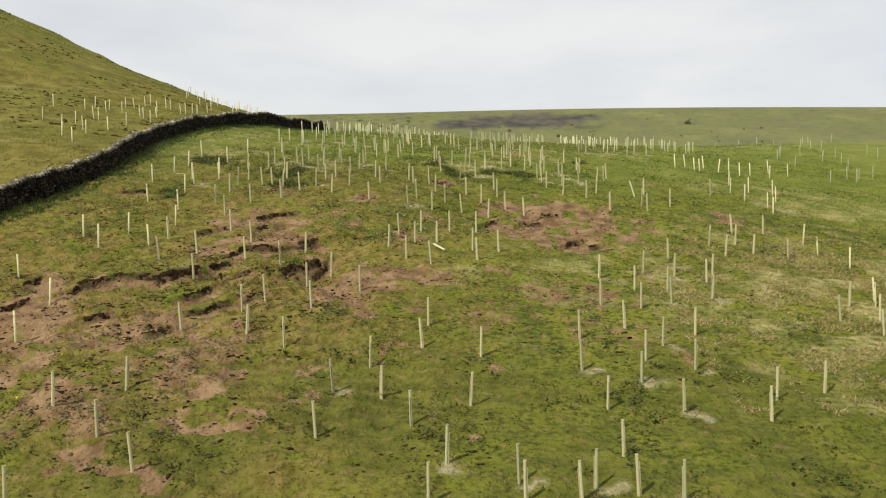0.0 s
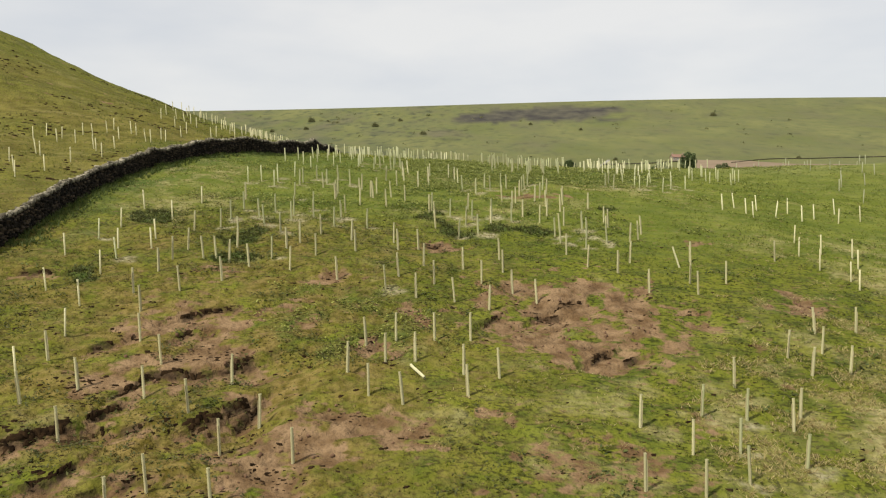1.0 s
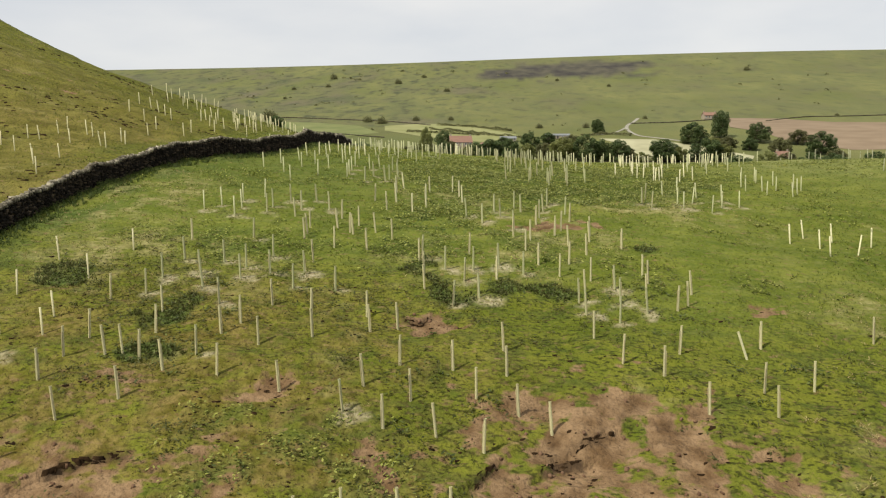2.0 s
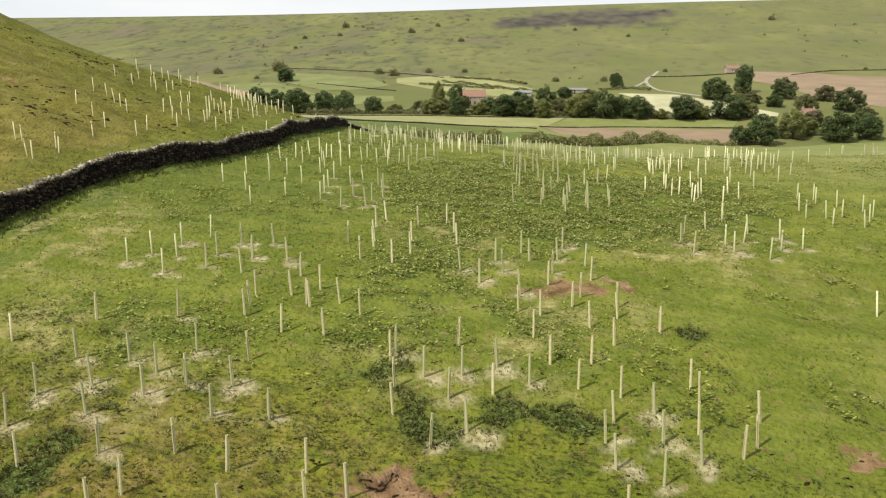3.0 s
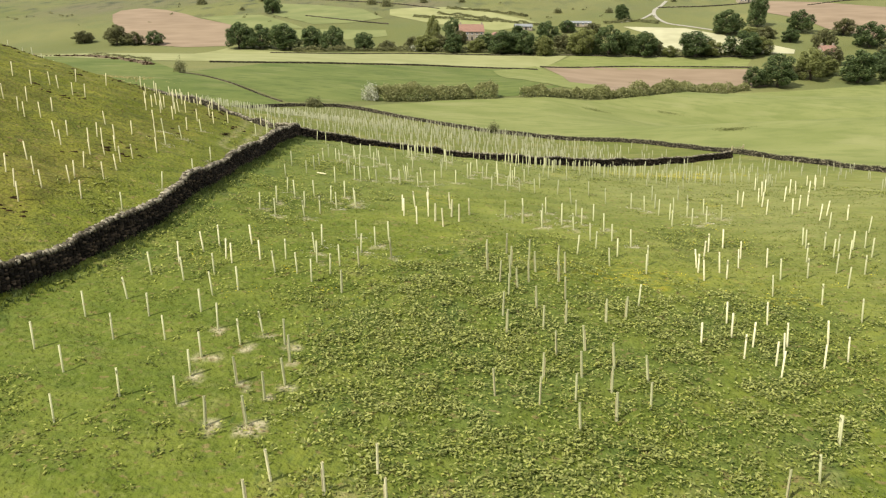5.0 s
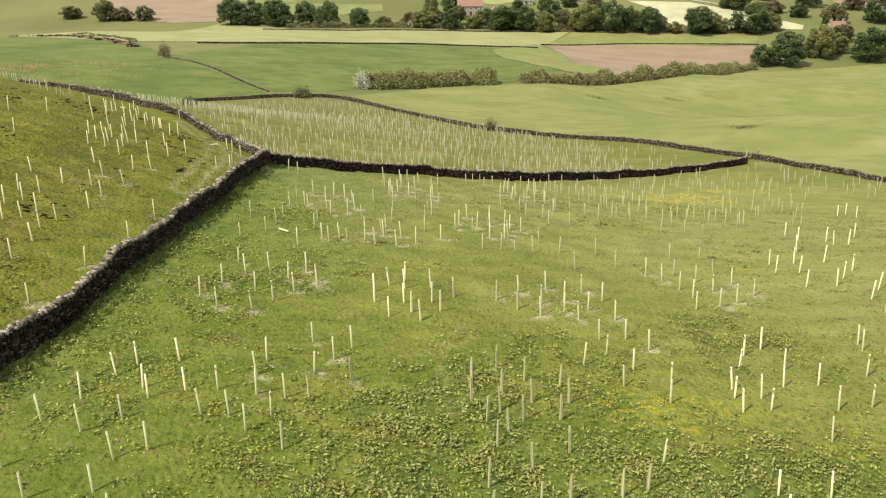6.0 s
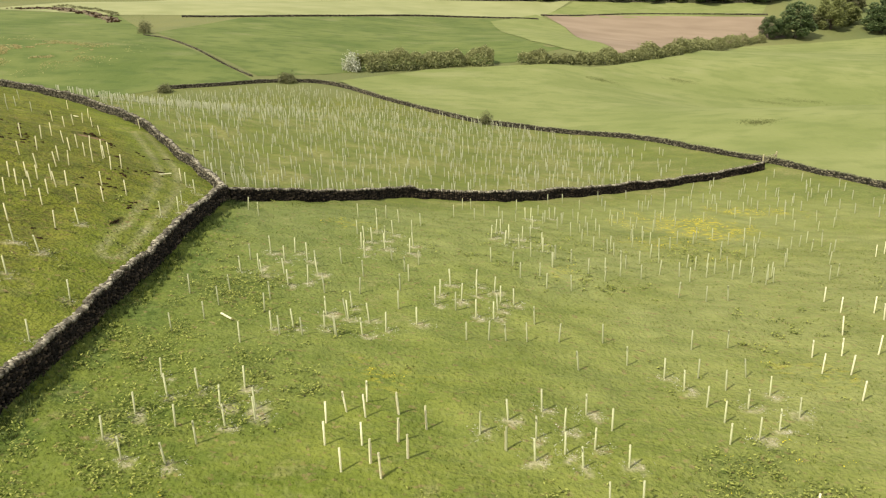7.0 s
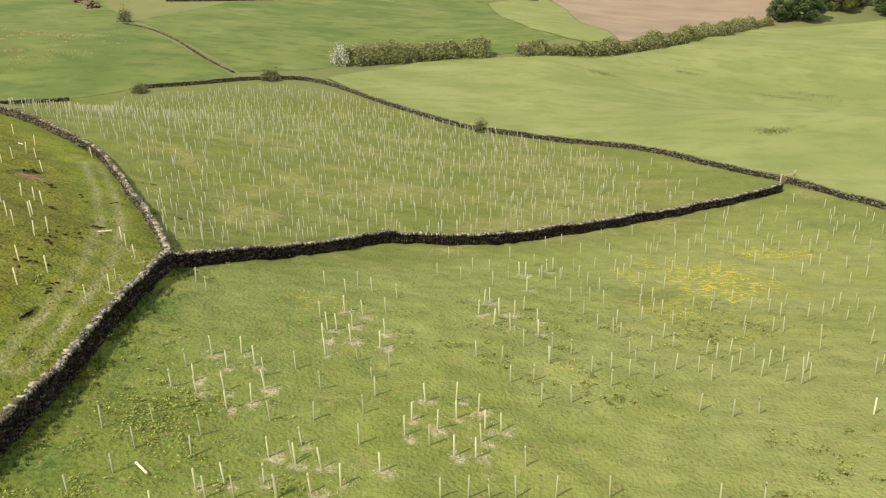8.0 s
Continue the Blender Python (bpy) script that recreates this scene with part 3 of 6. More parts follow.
# ---- the ground: one sheet to the horizon ----
def build_ground(mulched):
    gx = np.r_[-spread(21.0, 46, 0.34, 3200, 1.085)[::-1], np.arange(-20.8, 12.0, 0.13), spread(12.0, 46, 0.34, 3200, 1.085)]
    gy = np.r_[20 - spread(0.34, 1, 0.34, 2600, 1.16)[::-1], np.arange(20.0, 58.0, 0.13), spread(58.0, 168, 0.34, 3000, 1.032)]
    x, y = (a.ravel() for a in np.meshgrid(gx, gy))
    z = surf(x, y)
    nx, ny = len(gx), len(gy)
    i = (np.arange(ny - 1)[:, None] * nx + np.arange(nx - 1)[None]).ravel()
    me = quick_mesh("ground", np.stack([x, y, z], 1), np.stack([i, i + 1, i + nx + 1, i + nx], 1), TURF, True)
    far = step(222, 258, y + 6 * vnoise(x, y, 12, 40))
    near = 1 - step(150, 220, y)
    wall_x = np.interp(y, WALL_X_Y, WALL_X)
    brow_x = np.interp(y, BROW_Y, BROW_X)
    hill = step(0.5, -2.0, x - brow_x) * near * (0.75 + 0.25 * vnoise(x, y, 6, 41)) * (1 - 0.68 * step(90, 128, y)) * (1 - 0.8 * step(-7.5, -4.5, x - brow_x) * step(70, 95, y))
    sweet = (1 - step(205, 240, y)) * step(56, 67, y + 0.25 * np.clip(x, -20, 40) + 3 * vnoise(x, y, 6, 36)) * (0.88 + 0.10 * vnoise(x, y, 5, 35))
    sweet = sweet * np.maximum(step(-0.5, 2.0, x - brow_x), 0.6 * step(-7.5, -4.0, x - brow_x) * step(80, 100, y))
    soil = 0.9 * blobs(x, y, SOIL, 0.65, 0.75) * step(-0.95, -0.2, vnoise(x, y, 0.9, 39))
    soil = np.maximum(soil, 0.55 * blobs(x, y, THIN, 0.8) * (0.6 + 0.6 * vnoise(x, y, 0.7, 42)))
    soil = np.maximum(soil, blobs(x, y, CHURN, 0.8) * (0.62 + 0.55 * vnoise(x * 0.7, y, 0.6, 28)))
    # Mask for the shade painted into hollows, and below along the scarp lines.
    pit_shade = 0.25 * pits(x, y)
    worn = step(68, 48, y) * (0.14 + 0.86 * step(6, -6, x + 3 * vnoise(x, y, 5, 38))) * (0.75 + 0.40 * vnoise(x, y, 2.5, 37)) + 0.5 * blobs(x, y, CHURN, 0.9)
    for pts in SCARPS:
        px, py = np.array(pts).T
        bx = (x > px.min() - 2) & (x < px.max() + 2) & (y > py.min() - 2) & (y < py.max() + 2)
        d, s = scarp_gap(x[bx], y[bx], pts)
        soil[bx] = np.maximum(soil[bx], (0.6 if pts[0][1] < 100 else 0.25) * np.exp(-((d / 0.7) ** 2)) * (s < 0))
        pit_shade[bx] = np.maximum(pit_shade[bx], 0.8 * np.exp(-((d / 0.13) ** 2)) * np.clip(0.9 + 0.5 * vnoise(x[bx], y[bx], 1.1, 22), 0, 1))
    specks = step(0.62, 0.85, vnoise(x, y, 1.1, 43)) * step(0.1, 0.6, vnoise(x, y, 9, 44)) * near
    soil = np.maximum(soil, 0.8 * specks * np.maximum(hill, step(60, 45, y)))
    dry = (0.70 + 0.2 * step(8, 12, x) * step(58, 52, y)) * blobs(x, y, DRY, 0.8, 0.5, 50) * step(-0.25, 0.55, vnoise(x, y, 1.4, 45) + 0.5 * vnoise(x, y, 0.5, 46))
    dry = np.maximum(dry, 0.3 * near * step(0.35, 0.8, vnoise(x, y, 3.1, 47)) * step(0.0, 0.6, vnoise(x, y, 0.7, 48)))
    mat = np.zeros_like(x)
    jx, jy = x + 0.35 * vnoise(x, y, 0.6, 49), y + 0.35 * vnoise(x, y, 0.6, 50)
    for k, (mx, my) in enumerate(mulched):
        bx = (np.abs(x - mx) < 2.2) & (np.abs(y - my) < 2.2)
        size = (0.38 + 0.32 * ((k * 7919) % 100) / 100) * (0.6 if my < 48 else 0.8 if my < 82 else 0.6)
        d = np.hypot((jx[bx] - mx - 0.25) / (1.5 * size), (jy[bx] - my + 0.12) / size)
        mat[bx] = np.maximum(mat[bx], (0.6 if my < 56 else 0.8 if my < 98 else 0.65) * step(1.15, 0.45, d))
    rank = step(33, 27, y + 2 * vnoise(x, y, 3, 34)) * (0.55 + 0.4 * vnoise(x, y, 2.2, 29)) * step(-17, -9, x + 2 * vnoise(x, y, 3, 33))
    # Paler short grass farther off; part of it is low-angle brightness put into colour.
    grazed = 0.8 * step(94, 134, y + 0.5 * np.clip(x - 5, -20, 30) + 3 * vnoise(x, y, 6, 35)) * near * step(0, 3, x - brow_x) * (0.8 + 0.3 * vnoise(x, y, 5, 36))
    planted = step(150, 158, y - 0.78 * np.clip(x, -20, 40)) * step(240, 225, y) * step(0, 2, x - brow_x)
    dry = np.maximum(dry, planted * 0.36 * step(-0.3, 0.6, 0.45 * vnoise(x, y, 6.0, 31) + 0.7 * vnoise(x * 0.6, y, 1.5, 30)))
    grazed = grazed * (1 - planted)
    far = np.maximum(far, 0.40 * planted * (0.85 + 0.3 * vnoise(x, y, 4.0, 52)))
    for gauge in (-0.75, 0.75):
        d, side = line_gap(x, y, WHEEL_TRACK)
        mat = np.maximum(mat, 0.42 * np.exp(-(((d * side - gauge) / 0.34) ** 2)) * (0.75 + 0.4 * vnoise(x, y, 2.0, 51)) * near)
    dry = np.maximum(dry, 0.14 * step(2, 24, x) * step(82, 112, y) * near)
    lush = 0.55 * blobs(x, y, WEEDS, 0.7, 0.6, 60) * step(-0.5, 0.4, vnoise(x, y, 1.2, 61))
    # Ground in the nettle bed darkened for the shaded gaps between leaves.
    lush = np.maximum(lush, in_nettles(x, y, 46) * (0.55 + 0.4 * vnoise(x, y, 1.8, 58)))
    lush = np.maximum(lush, (0.20 + 0.2 * vnoise(x, y, 4.0, 32)) * step(150, 158, y - 0.78 * np.clip(x, -20, 40)) * step(235, 215, y) * step(0, 2, x - brow_x))
    lush = np.maximum(lush, 0.5 * blobs(x, y, DAMP, 0.9, 0.6, 59))
    lush = np.maximum(lush, 0.36 * step(3, -12, x + 2 * vnoise(x, y, 6, 33)) * step(70, 84, y) * near * step(0, 2, x - wall_x))
    lush = np.maximum(lush, blobs(x, y, RUSHES, 0.5, 0.4, 62))
    # Greener strip by the wall, also darkening the ground where its shadow falls.
    by_wall = np.exp(-(((x - wall_x - 2.0) / 2.2) ** 2)) * step(40, 70, y) * near
    lush = np.maximum(lush, 0.85 * by_wall * step(-0.4, 0.5, vnoise(x, y, 1.8, 63)))
    bloom = np.maximum(0.8 * blobs(x, y, YELLOW[:3], 0.9, 0.7, 64), 0.3 * blobs(x, y, YELLOW[3:], 0.9, 0.7, 64))
    rough = step(600, 760, y) * (0.45 + 0.55 * step(120, -160, x + 40 * vnoise(x, y, 90, 65)))
    heath = 0.85 * step(0.25, 0.6, vnoise(x, y, 34, 66) + 0.5 * vnoise(x, y, 11, 67)
                        + 1.1 * np.exp(-(((x - 115) / 85) ** 2) - (((y - 1150) / 95) ** 2)) - 0.75) * step(980, 1060, y)
    heath = np.maximum(heath, step(0.5, 0.75, 1.25 * np.exp(-(((x - 105 - 0.7 * (y - 1170)) / 120) ** 4) - (((y - 1170) / 80) ** 2)) + 0.28 * vnoise(x, y, 14, 68)))
    for name, v in (("far", far), ("hill", hill), ("soil", soil), ("dry", dry), ("lush", lush), ("bloom", bloom), ("rough", rough), ("heath", heath), ("pit_shade", pit_shade), ("worn", worn), ("sweet", sweet), ("mat", mat), ("rank", rank), ("grazed", grazed)):
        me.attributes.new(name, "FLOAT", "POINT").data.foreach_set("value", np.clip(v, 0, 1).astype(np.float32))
    return tagged(new("ground", me), "rough green hill pasture with bare earth patches and dead grass", "pasture", "", "structure")


# ---- dry stone walls ----
def smooth_line(pts, gap=0.25):
    """Points every gap metres on a smooth line through pts."""
    p = np.array(pts, float)
    s = np.r_[0, np.cumsum(np.hypot(*np.diff(p, axis=0).T))]
    t = np.arange(0, s[-1], gap)
    return np.stack([profile(s, p[:, 0], t), profile(s, p[:, 1], t)], 1)


CUBE = np.array([(-1, -1, -1), (1, -1, -1), (1, 1, -1), (-1, 1, -1), (-1, -1, 1), (1, -1, 1), (1, 1, 1), (-1, 1, 1)]) * 0.5
CUBE_FACES = np.array([(0, 3, 2, 1), (4, 5, 6, 7), (0, 1, 5, 4), (1, 2, 6, 5), (2, 3, 7, 6), (3, 0, 4, 7)])


def stones_mesh(name, rows, mat):
    """Rows of place, lengthwise, across and up half axes: one rough block each."""
    c = np.array([r[0] for r in rows])
    ax = np.array([r[1:4] for r in rows])
    v = CUBE[None] * (1 + rng.uniform(-0.22, 0.16, (len(rows), 8, 3)))
    v = np.einsum("nij,njk->nik", v, ax) + c[:, None]
    f = CUBE_FACES[None] + 8 * np.arange(len(rows))[:, None, None]
    return quick_mesh(name, v.reshape(-1, 3), f.reshape(-1, 4), mat)


def lumps_mesh(name, rows, mat):
    """Rows of place, length, depth, height and turn: one low ragged lump each, widest at the ground."""
    k, n = len(rows), 7
    c = np.array([r[0] for r in rows])
    size = np.array([r[1:] for r in rows])
    a = np.arange(n) * 2 * math.pi / n
    rad = rng.uniform(0.55, 1.25, (k, n)) * 0.5
    ux, uy = np.cos(a)[None] * rad * size[:, :1], np.sin(a)[None] * rad * size[:, 1:2]
    co, si = np.cos(size[:, 3:4]), np.sin(size[:, 3:4])
    px, py = ux * co - uy * si, ux * si + uy * co
    low = np.stack([px, py, np.full((k, n), -0.12)], 2)
    high = np.stack([px * 0.72, py * 0.72, size[:, 2:3] * rng.uniform(0.4, 1.1, (k, n))], 2)
    top = np.stack([px[:, :1] * 0, py[:, :1] * 0, size[:, 2:3] * 0.7], 2)
    v = np.concatenate([low, high, top], 1) + c[:, None]
    j = np.arange(n)
    nxt = (j + 1) % n
    f = np.concatenate([np.stack([j, nxt, nxt + n], 1), np.stack([j, nxt + n, j + n], 1), np.stack([j + n, nxt + n, j * 0 + 2 * n], 1)])
    f = f[None] + (2 * n + 1) * np.arange(k)[:, None, None]
    return quick_mesh(name, v.reshape(-1, 3), f.reshape(-1, 3), mat)


BLOCKS = []


def block_meshes():
    for k in range(6):
        v = CUBE * (1 + rng.uniform(-0.22, 0.14, (8, 3)))
        BLOCKS.append(quick_mesh("stone", v, CUBE_FACES, STONE_SHADED))


def dry_wall(name, label, pts, height, width, stone, single=None, category="stone wall", mat=None, cap=None):
    """A dry stone wall with coursed faces, a filling and upright cope stones.
    single: a stretch of y in which the stones of the face towards +x are pieces of their own."""
    line = smooth_line(pts)
    n = len(line)
    tan = np.gradient(line, axis=0)
    tan /= np.hypot(*tan.T)[:, None]
    nor = np.stack([tan[:, 1], -tan[:, 0]], 1)
    base = surf(line[:, 0], line[:, 1])
    top = height * (1 + 0.10 * vnoise(np.arange(n) * 0.25, np.zeros(n), 3.0, 5) + 0.07 * vnoise(np.arange(n) * 0.25, np.ones(n), 1.1, 6))
    root = tagged(new(name), label, category, "dry stone walls", "structure")
    w = width / 2 - 0.13
    ring = []
    for off, z in ((-w, -0.25), (-w * 0.72, 1), (w * 0.72, 1), (w, -0.25)):
        h = base - 0.25 if z < 0 else base + top - 0.10
        ring.append(np.c_[line + nor * off, h])
    v = np.concatenate(ring)
    i = np.arange(n - 1)
    f = np.concatenate([np.stack([i + a * n, i + 1 + a * n, i + 1 + b * n, i + b * n], 1) for a, b in ((0, 1), (1, 2), (2, 3))])
    new("filling", quick_mesh("filling", v, f, CORE)).parent = root
    rows, cope, pieces = [], [], []
    courses = max(3, round(height * 0.82 / (stone * 0.52)))
    length = (n - 1) * 0.25

    def at(s):
        k = min(int(s * 4), n - 1)
        return line[k], tan[k], nor[k], base[k], top[k]
    for side in (-1, 1):
        for c in range(courses):
            s = rng.uniform(0, stone)
            while s < length - 0.1:
                ln = stone * rng.uniform(0.55, 1.5)
                p, t, q, b, h = at(s + ln / 2)
                ch = h * 0.86 / courses
                lean = 1 - 0.30 * (c + 0.5) / courses
                deep = 0.20 * rng.uniform(0.7, 1.4)
                off = side * ((width / 2) * lean - deep / 2 + rng.uniform(-0.06, 0.06))
                yaw, tip = rng.normal(0, 0.22), rng.normal(0, 0.16)
                tt = Vector((t[0], t[1], tip)).normalized()
                nn = Vector((q[0] + yaw * t[0], q[1] + yaw * t[1], 0)).normalized()
                uu = tt.cross(nn) * -1
                place = (p[0] + q[0] * off, p[1] + q[1] * off, b + ch * (c + 0.5) - 0.03 + rng.uniform(-0.02, 0.02))
                row = (place, np.array(tt) * ln * 0.92, np.array(nn) * deep, np.array(uu) * ch * rng.uniform(0.66, 1.12))
                if single and side == 1 and single[0] < p[1] < single[1] and len(pieces) < 300:
                    pieces.append(row)
                else:
                    rows.append(row)
                s += ln
    s = 0.0
    while s < length - 0.1:
        ln = stone * rng.uniform(0.40, 1.0)
        p, t, q, b, h = at(s + ln / 2)
        for side in (-1, 1):
            e = Euler((rng.normal(0, 0.22), rng.normal(0, 0.22), math.atan2(t[1], t[0]) + rng.normal(0, 0.4))).to_matrix()
            ch = 0.12 * height * rng.uniform(0.6, 1.6)
            off = side * width * rng.uniform(0.08, 0.20)
            cope.append(((p[0] + q[0] * off, p[1] + q[1] * off, b + h * 0.86 + ch * 0.30), np.array(e.col[0]) * ln, np.array(e.col[1]) * width * rng.uniform(0.30, 0.55), np.array(e.col[2]) * ch))
        s += ln * 0.85
    tagged(new("coursed_stones", stones_mesh("coursed_stones", rows, mat or STONE_SHADED)), kind="stuff").parent = root
    tagged(new("cope_stones", stones_mesh("cope_stones", cope, cap or COPE)), "pale weathered upright cope stones with sunlight in their tone", kind="stuff").parent = root
    return root, pieces


def single_stones(root, pieces):
    for k, (place, a, b, c) in enumerate(pieces):
        ob = new("stone", BLOCKS[k % len(BLOCKS)])
        m = Matrix((a, b, c)).transposed().to_4x4()
        m.translation = place
        ob.parent = root
        ob.matrix_world = m


# The walls, corner by corner.
LONG_WALL = [(-29, 8), (-27, 28), (-24.4, 44), (-23.3, 49), (-22.8, 55), (-23.4, 63), (-23.4, 70), (-22.9, 76), (-22.3, 81), (-21.6, 85), (-20.2, 88.5),
             (-18.7, 92), (-17.8, 96), (-16.9, 101), (-16.6, 106), (-16.6, 112), (-16.7, 119), (-16.7, 124), (-17.0, 130), (-17.4, 136), (-17.6, 141.4)]
CROSS_WALL = [(-17.3, 141.6), (-14.8, 145.2), (-11.4, 149.3), (-7.8, 154.0), (-5.6, 157.6), (-2.0, 160.0), (1.5, 160.8), (5.4, 162.2), (9.2, 165.7), (14.4, 170.1), (20.6, 175.6),
              (26.6, 180.4), (32.0, 184.6), (36.5, 187.6), (42.3, 192)]
CURVED_WALL = [(-18.0, 141.9), (-22.3, 149.5), (-28.0, 158.0), (-32.4, 164.4), (-36.3, 169.2), (-41.0, 173.0), (-46.8, 178.3), (-52.3, 181.6), (-60, 186), (-72, 191)]
OUTER_WALL = [(-68, 247), (-57, 252.5), (-46, 259), (-37, 261), (-29, 256.5), (-16, 241), (-4, 228), (2, 223.5), (12, 221), (21.5, 218), (29.8, 211.8), (36, 204), (42, 198),
              (47, 191.8), (52.2, 184.6), (55, 178), (66, 160), (80, 140)]
OUTER_STUB = [(-92, 231), (-85, 233), (-77, 236.3)]
VALLEY_WALLS = [[(-100.5, 313), (-92, 308), (-78, 293), (-64, 274.7), (-53.5, 263.5)], [(-112, 372), (-92.3, 382.9), (-62.1, 407.4), (-22.8, 444.5), (20.2, 458.7)],
                [(-131.1, 522.3), (-80.9, 513.1), (-61.9, 518), (-0.8, 515.5), (39.0, 519)], [(22.2, 472.2), (67.8, 490.1), (132.4, 492.6)],
                [(39.0, 519), (90, 516), (141, 517)]]
WALL_X_Y, WALL_X = np.array([p[1] for p in LONG_WALL], float), np.array([p[0] for p in LONG_WALL], float)
BROW_Y, BROW_X = np.r_[WALL_X_Y[:-1], [p[1] for p in CURVED_WALL]], np.r_[WALL_X[:-1], [p[0] for p in CURVED_WALL]]


# ---- tree shelters ----
def shelter_parts(root, plastic, height):
    """A hollow tube with a rolled lip, and a square stake beside it."""
    bm = bmesh.new()
    tube(bm, 0.050, 0.047, (0, 0, -0.05), (0, 0, height), 10, cap=False)
    tube(bm, 0.051, 0.051, (0, 0, height - 0.02), (0, 0, height + 0.012), 10, cap=False)
    bmesh.ops.recalc_face_normals(bm, faces=bm.faces)
    bmesh.ops.solidify(bm, geom=bm.faces[:], thickness=0.005)
    part("tube", bm, plastic, root)
    bm = bmesh.new()
    box(bm, (0.030, 0.030, height * 0.88), (0.060, 0.015, height * 0.44 - 0.06))
    bmesh.ops.bevel(bm, geom=bm.edges[:], offset=0.004, segments=1, affect="EDGES")
    part("stake", bm, STAKE, root, "square softwood stake")


def tilt_matrix(x, y, lean=None):
    h = (x * 12.9898 + y * 78.233) % 1.0
    a = 2 * math.pi * ((x * 3.7 + y * 9.1) % 1.0)
    d = radians(1.0 + 3.5 * h) if lean is None else radians(lean[0])
    a = a if lean is None else radians(lean[1])
    m = Matrix.Rotation(d, 4, Vector((math.cos(a), math.sin(a), 0))) @ Matrix.Rotation(radians(-1.6), 4, "Y") @ Matrix.Rotation(a * 3, 4, "Z")
    return Matrix.Translation((x, y, surf1(x, y) - 0.02)) @ m


def build_shelters(groups):
    """The shelters nearest to the way are things; those farther off one mass."""
    rows = [(x, y, "cream" if k == "plain" and (y < 74 or x < -19) else "dull" if k == "plain" and y > 116 else k) for k, g in groups for x, y in g]
    rank = sorted(range(len(rows)), key=lambda i: abs(rows[i][0] - 3) * 1.0 + max(0, rows[i][1] - 62) * 0.30)
    near = set(rank[:296])
    masters = {}
    for k, label in (("plain", "pale plastic tree shelter tube on a stake in grass"), ("cream", "cream plastic tree shelter tube on the worn slope"), ("dull", "dulled greenish plastic tree shelter tube in short grass"), ("mulched", "pale plastic tree shelter in a patch of dead grass"),
                     ("bright", "bright new pale yellow plastic tree shelter tube")):
        root = empty_thing("tree_shelter", Matrix(), label, "tree shelter", "planted tree shelters")
        shelter_parts(root, {"bright": SHELTER_NEW, "cream": SHELTER_CREAM, "dull": SHELTER_DULL, "mulched": SHELTER, "plain": SHELTER}[k], 1.18)
        masters[k] = root
    for k in set(masters) - {rows[i][2] for i in near}:
        for ob in [*masters[k].children, masters[k]]:
            bpy.data.objects.remove(ob)
        del masters[k]
    used = set()
    for i in sorted(near):
        x, y, k = rows[i]
        m = tilt_matrix(x, y)
        if k in used:
            copy_thing(masters[k], m)
        else:
            used.add(k)
            masters[k].matrix_world = m
    for sort, name, mat in ((("plain", "mulched"), "distant_tree_shelters", SHELTER), (("bright",), "distant_new_tree_shelters", SHELTER_NEW), (("dull",), "dulled_tree_shelters", SHELTER_DULL), (("cream",), "hillside_tree_shelters", SHELTER_CREAM)):
        far = [r for i, r in enumerate(rows) if i not in near and r[2] in sort]
        if far:
            mass_of_tubes(name, far, mat)
    mass_of_tubes("closely_planted_tree_shelters", [(x, y, "plain") for x, y in plantation()], SHELTER_OLD)


def mass_of_tubes(name, rows, mat):
    n = 6
    a = np.arange(n) * 2 * math.pi / n
    xy = np.array([(r[0], r[1]) for r in rows])
    z = surf(xy[:, 0], xy[:, 1])
    k = len(rows)
    lean = rng.normal(0, 0.045, (k, 2)) + np.array([-0.03, 0.0])
    high = rng.uniform(1.08, 1.22, k)
    r = rng.uniform(0.042, 0.050, k)
    low = np.stack([xy[:, :1] + r[:, None] * np.cos(a), xy[:, 1:] + r[:, None] * np.sin(a), np.repeat(z[:, None] - 0.05, n, 1)], 2)
    top = low + np.concatenate([lean * high[:, None], high[:, None] + 0.05], 1)[:, None]
    inner = top.copy()
    inner[:, :, :2] = top[:, :, :2].mean(1, keepdims=True) + 0.86 * (top[:, :, :2] - top[:, :, :2].mean(1, keepdims=True))
    deep = inner - np.array([0, 0, 0.25])
    v = np.concatenate([low, top, inner, deep], 1)
    j = np.arange(n)
    f = np.concatenate([np.stack([j + b * n, (j + 1) % n + b * n, (j + 1) % n + (b + 1) * n, j + (b + 1) * n], 1) for b in range(3)])
    f = f[None] + 4 * n * np.arange(k)[:, None, None]
    tagged(new(name, quick_mesh(name, v.reshape(-1, 3), f.reshape(-1, 4), mat)), "many pale plastic tree shelters standing in rough grass", "tree shelters", "planted tree shelters", "stuff")


def inside(x, y, poly):
    """Which places lie inside a polygon."""
    hit = np.zeros(np.shape(x), bool)
    for (ax, ay), (bx, by) in zip(poly, poly[1:] + poly[:1]):
        if ay != by:
            hit ^= ((ay > y) != (by > y)) & (x < (bx - ax) * (y - ay) / (by - ay) + ax)
    return hit


def in_nettles(x, y, seed):
    """Inside the bed of nettles and docks on the brow, thinning out over its edge."""
    g = np.random.default_rng(seed)
    near = (x > -9) & (x < 25) & (y > 66) & (y < 103)
    out = np.zeros(np.shape(x))
    nx, ny = x[near], y[near]
    jx, jy = g.normal(0, 1.5, nx.shape) + 1.5 * vnoise(nx, ny, 3.0, 55), g.normal(0, 1.5, nx.shape) + 1.5 * vnoise(nx, ny, 3.0, 57)
    out[near] = inside(nx + jx, ny + jy, NETTLES)
    return out


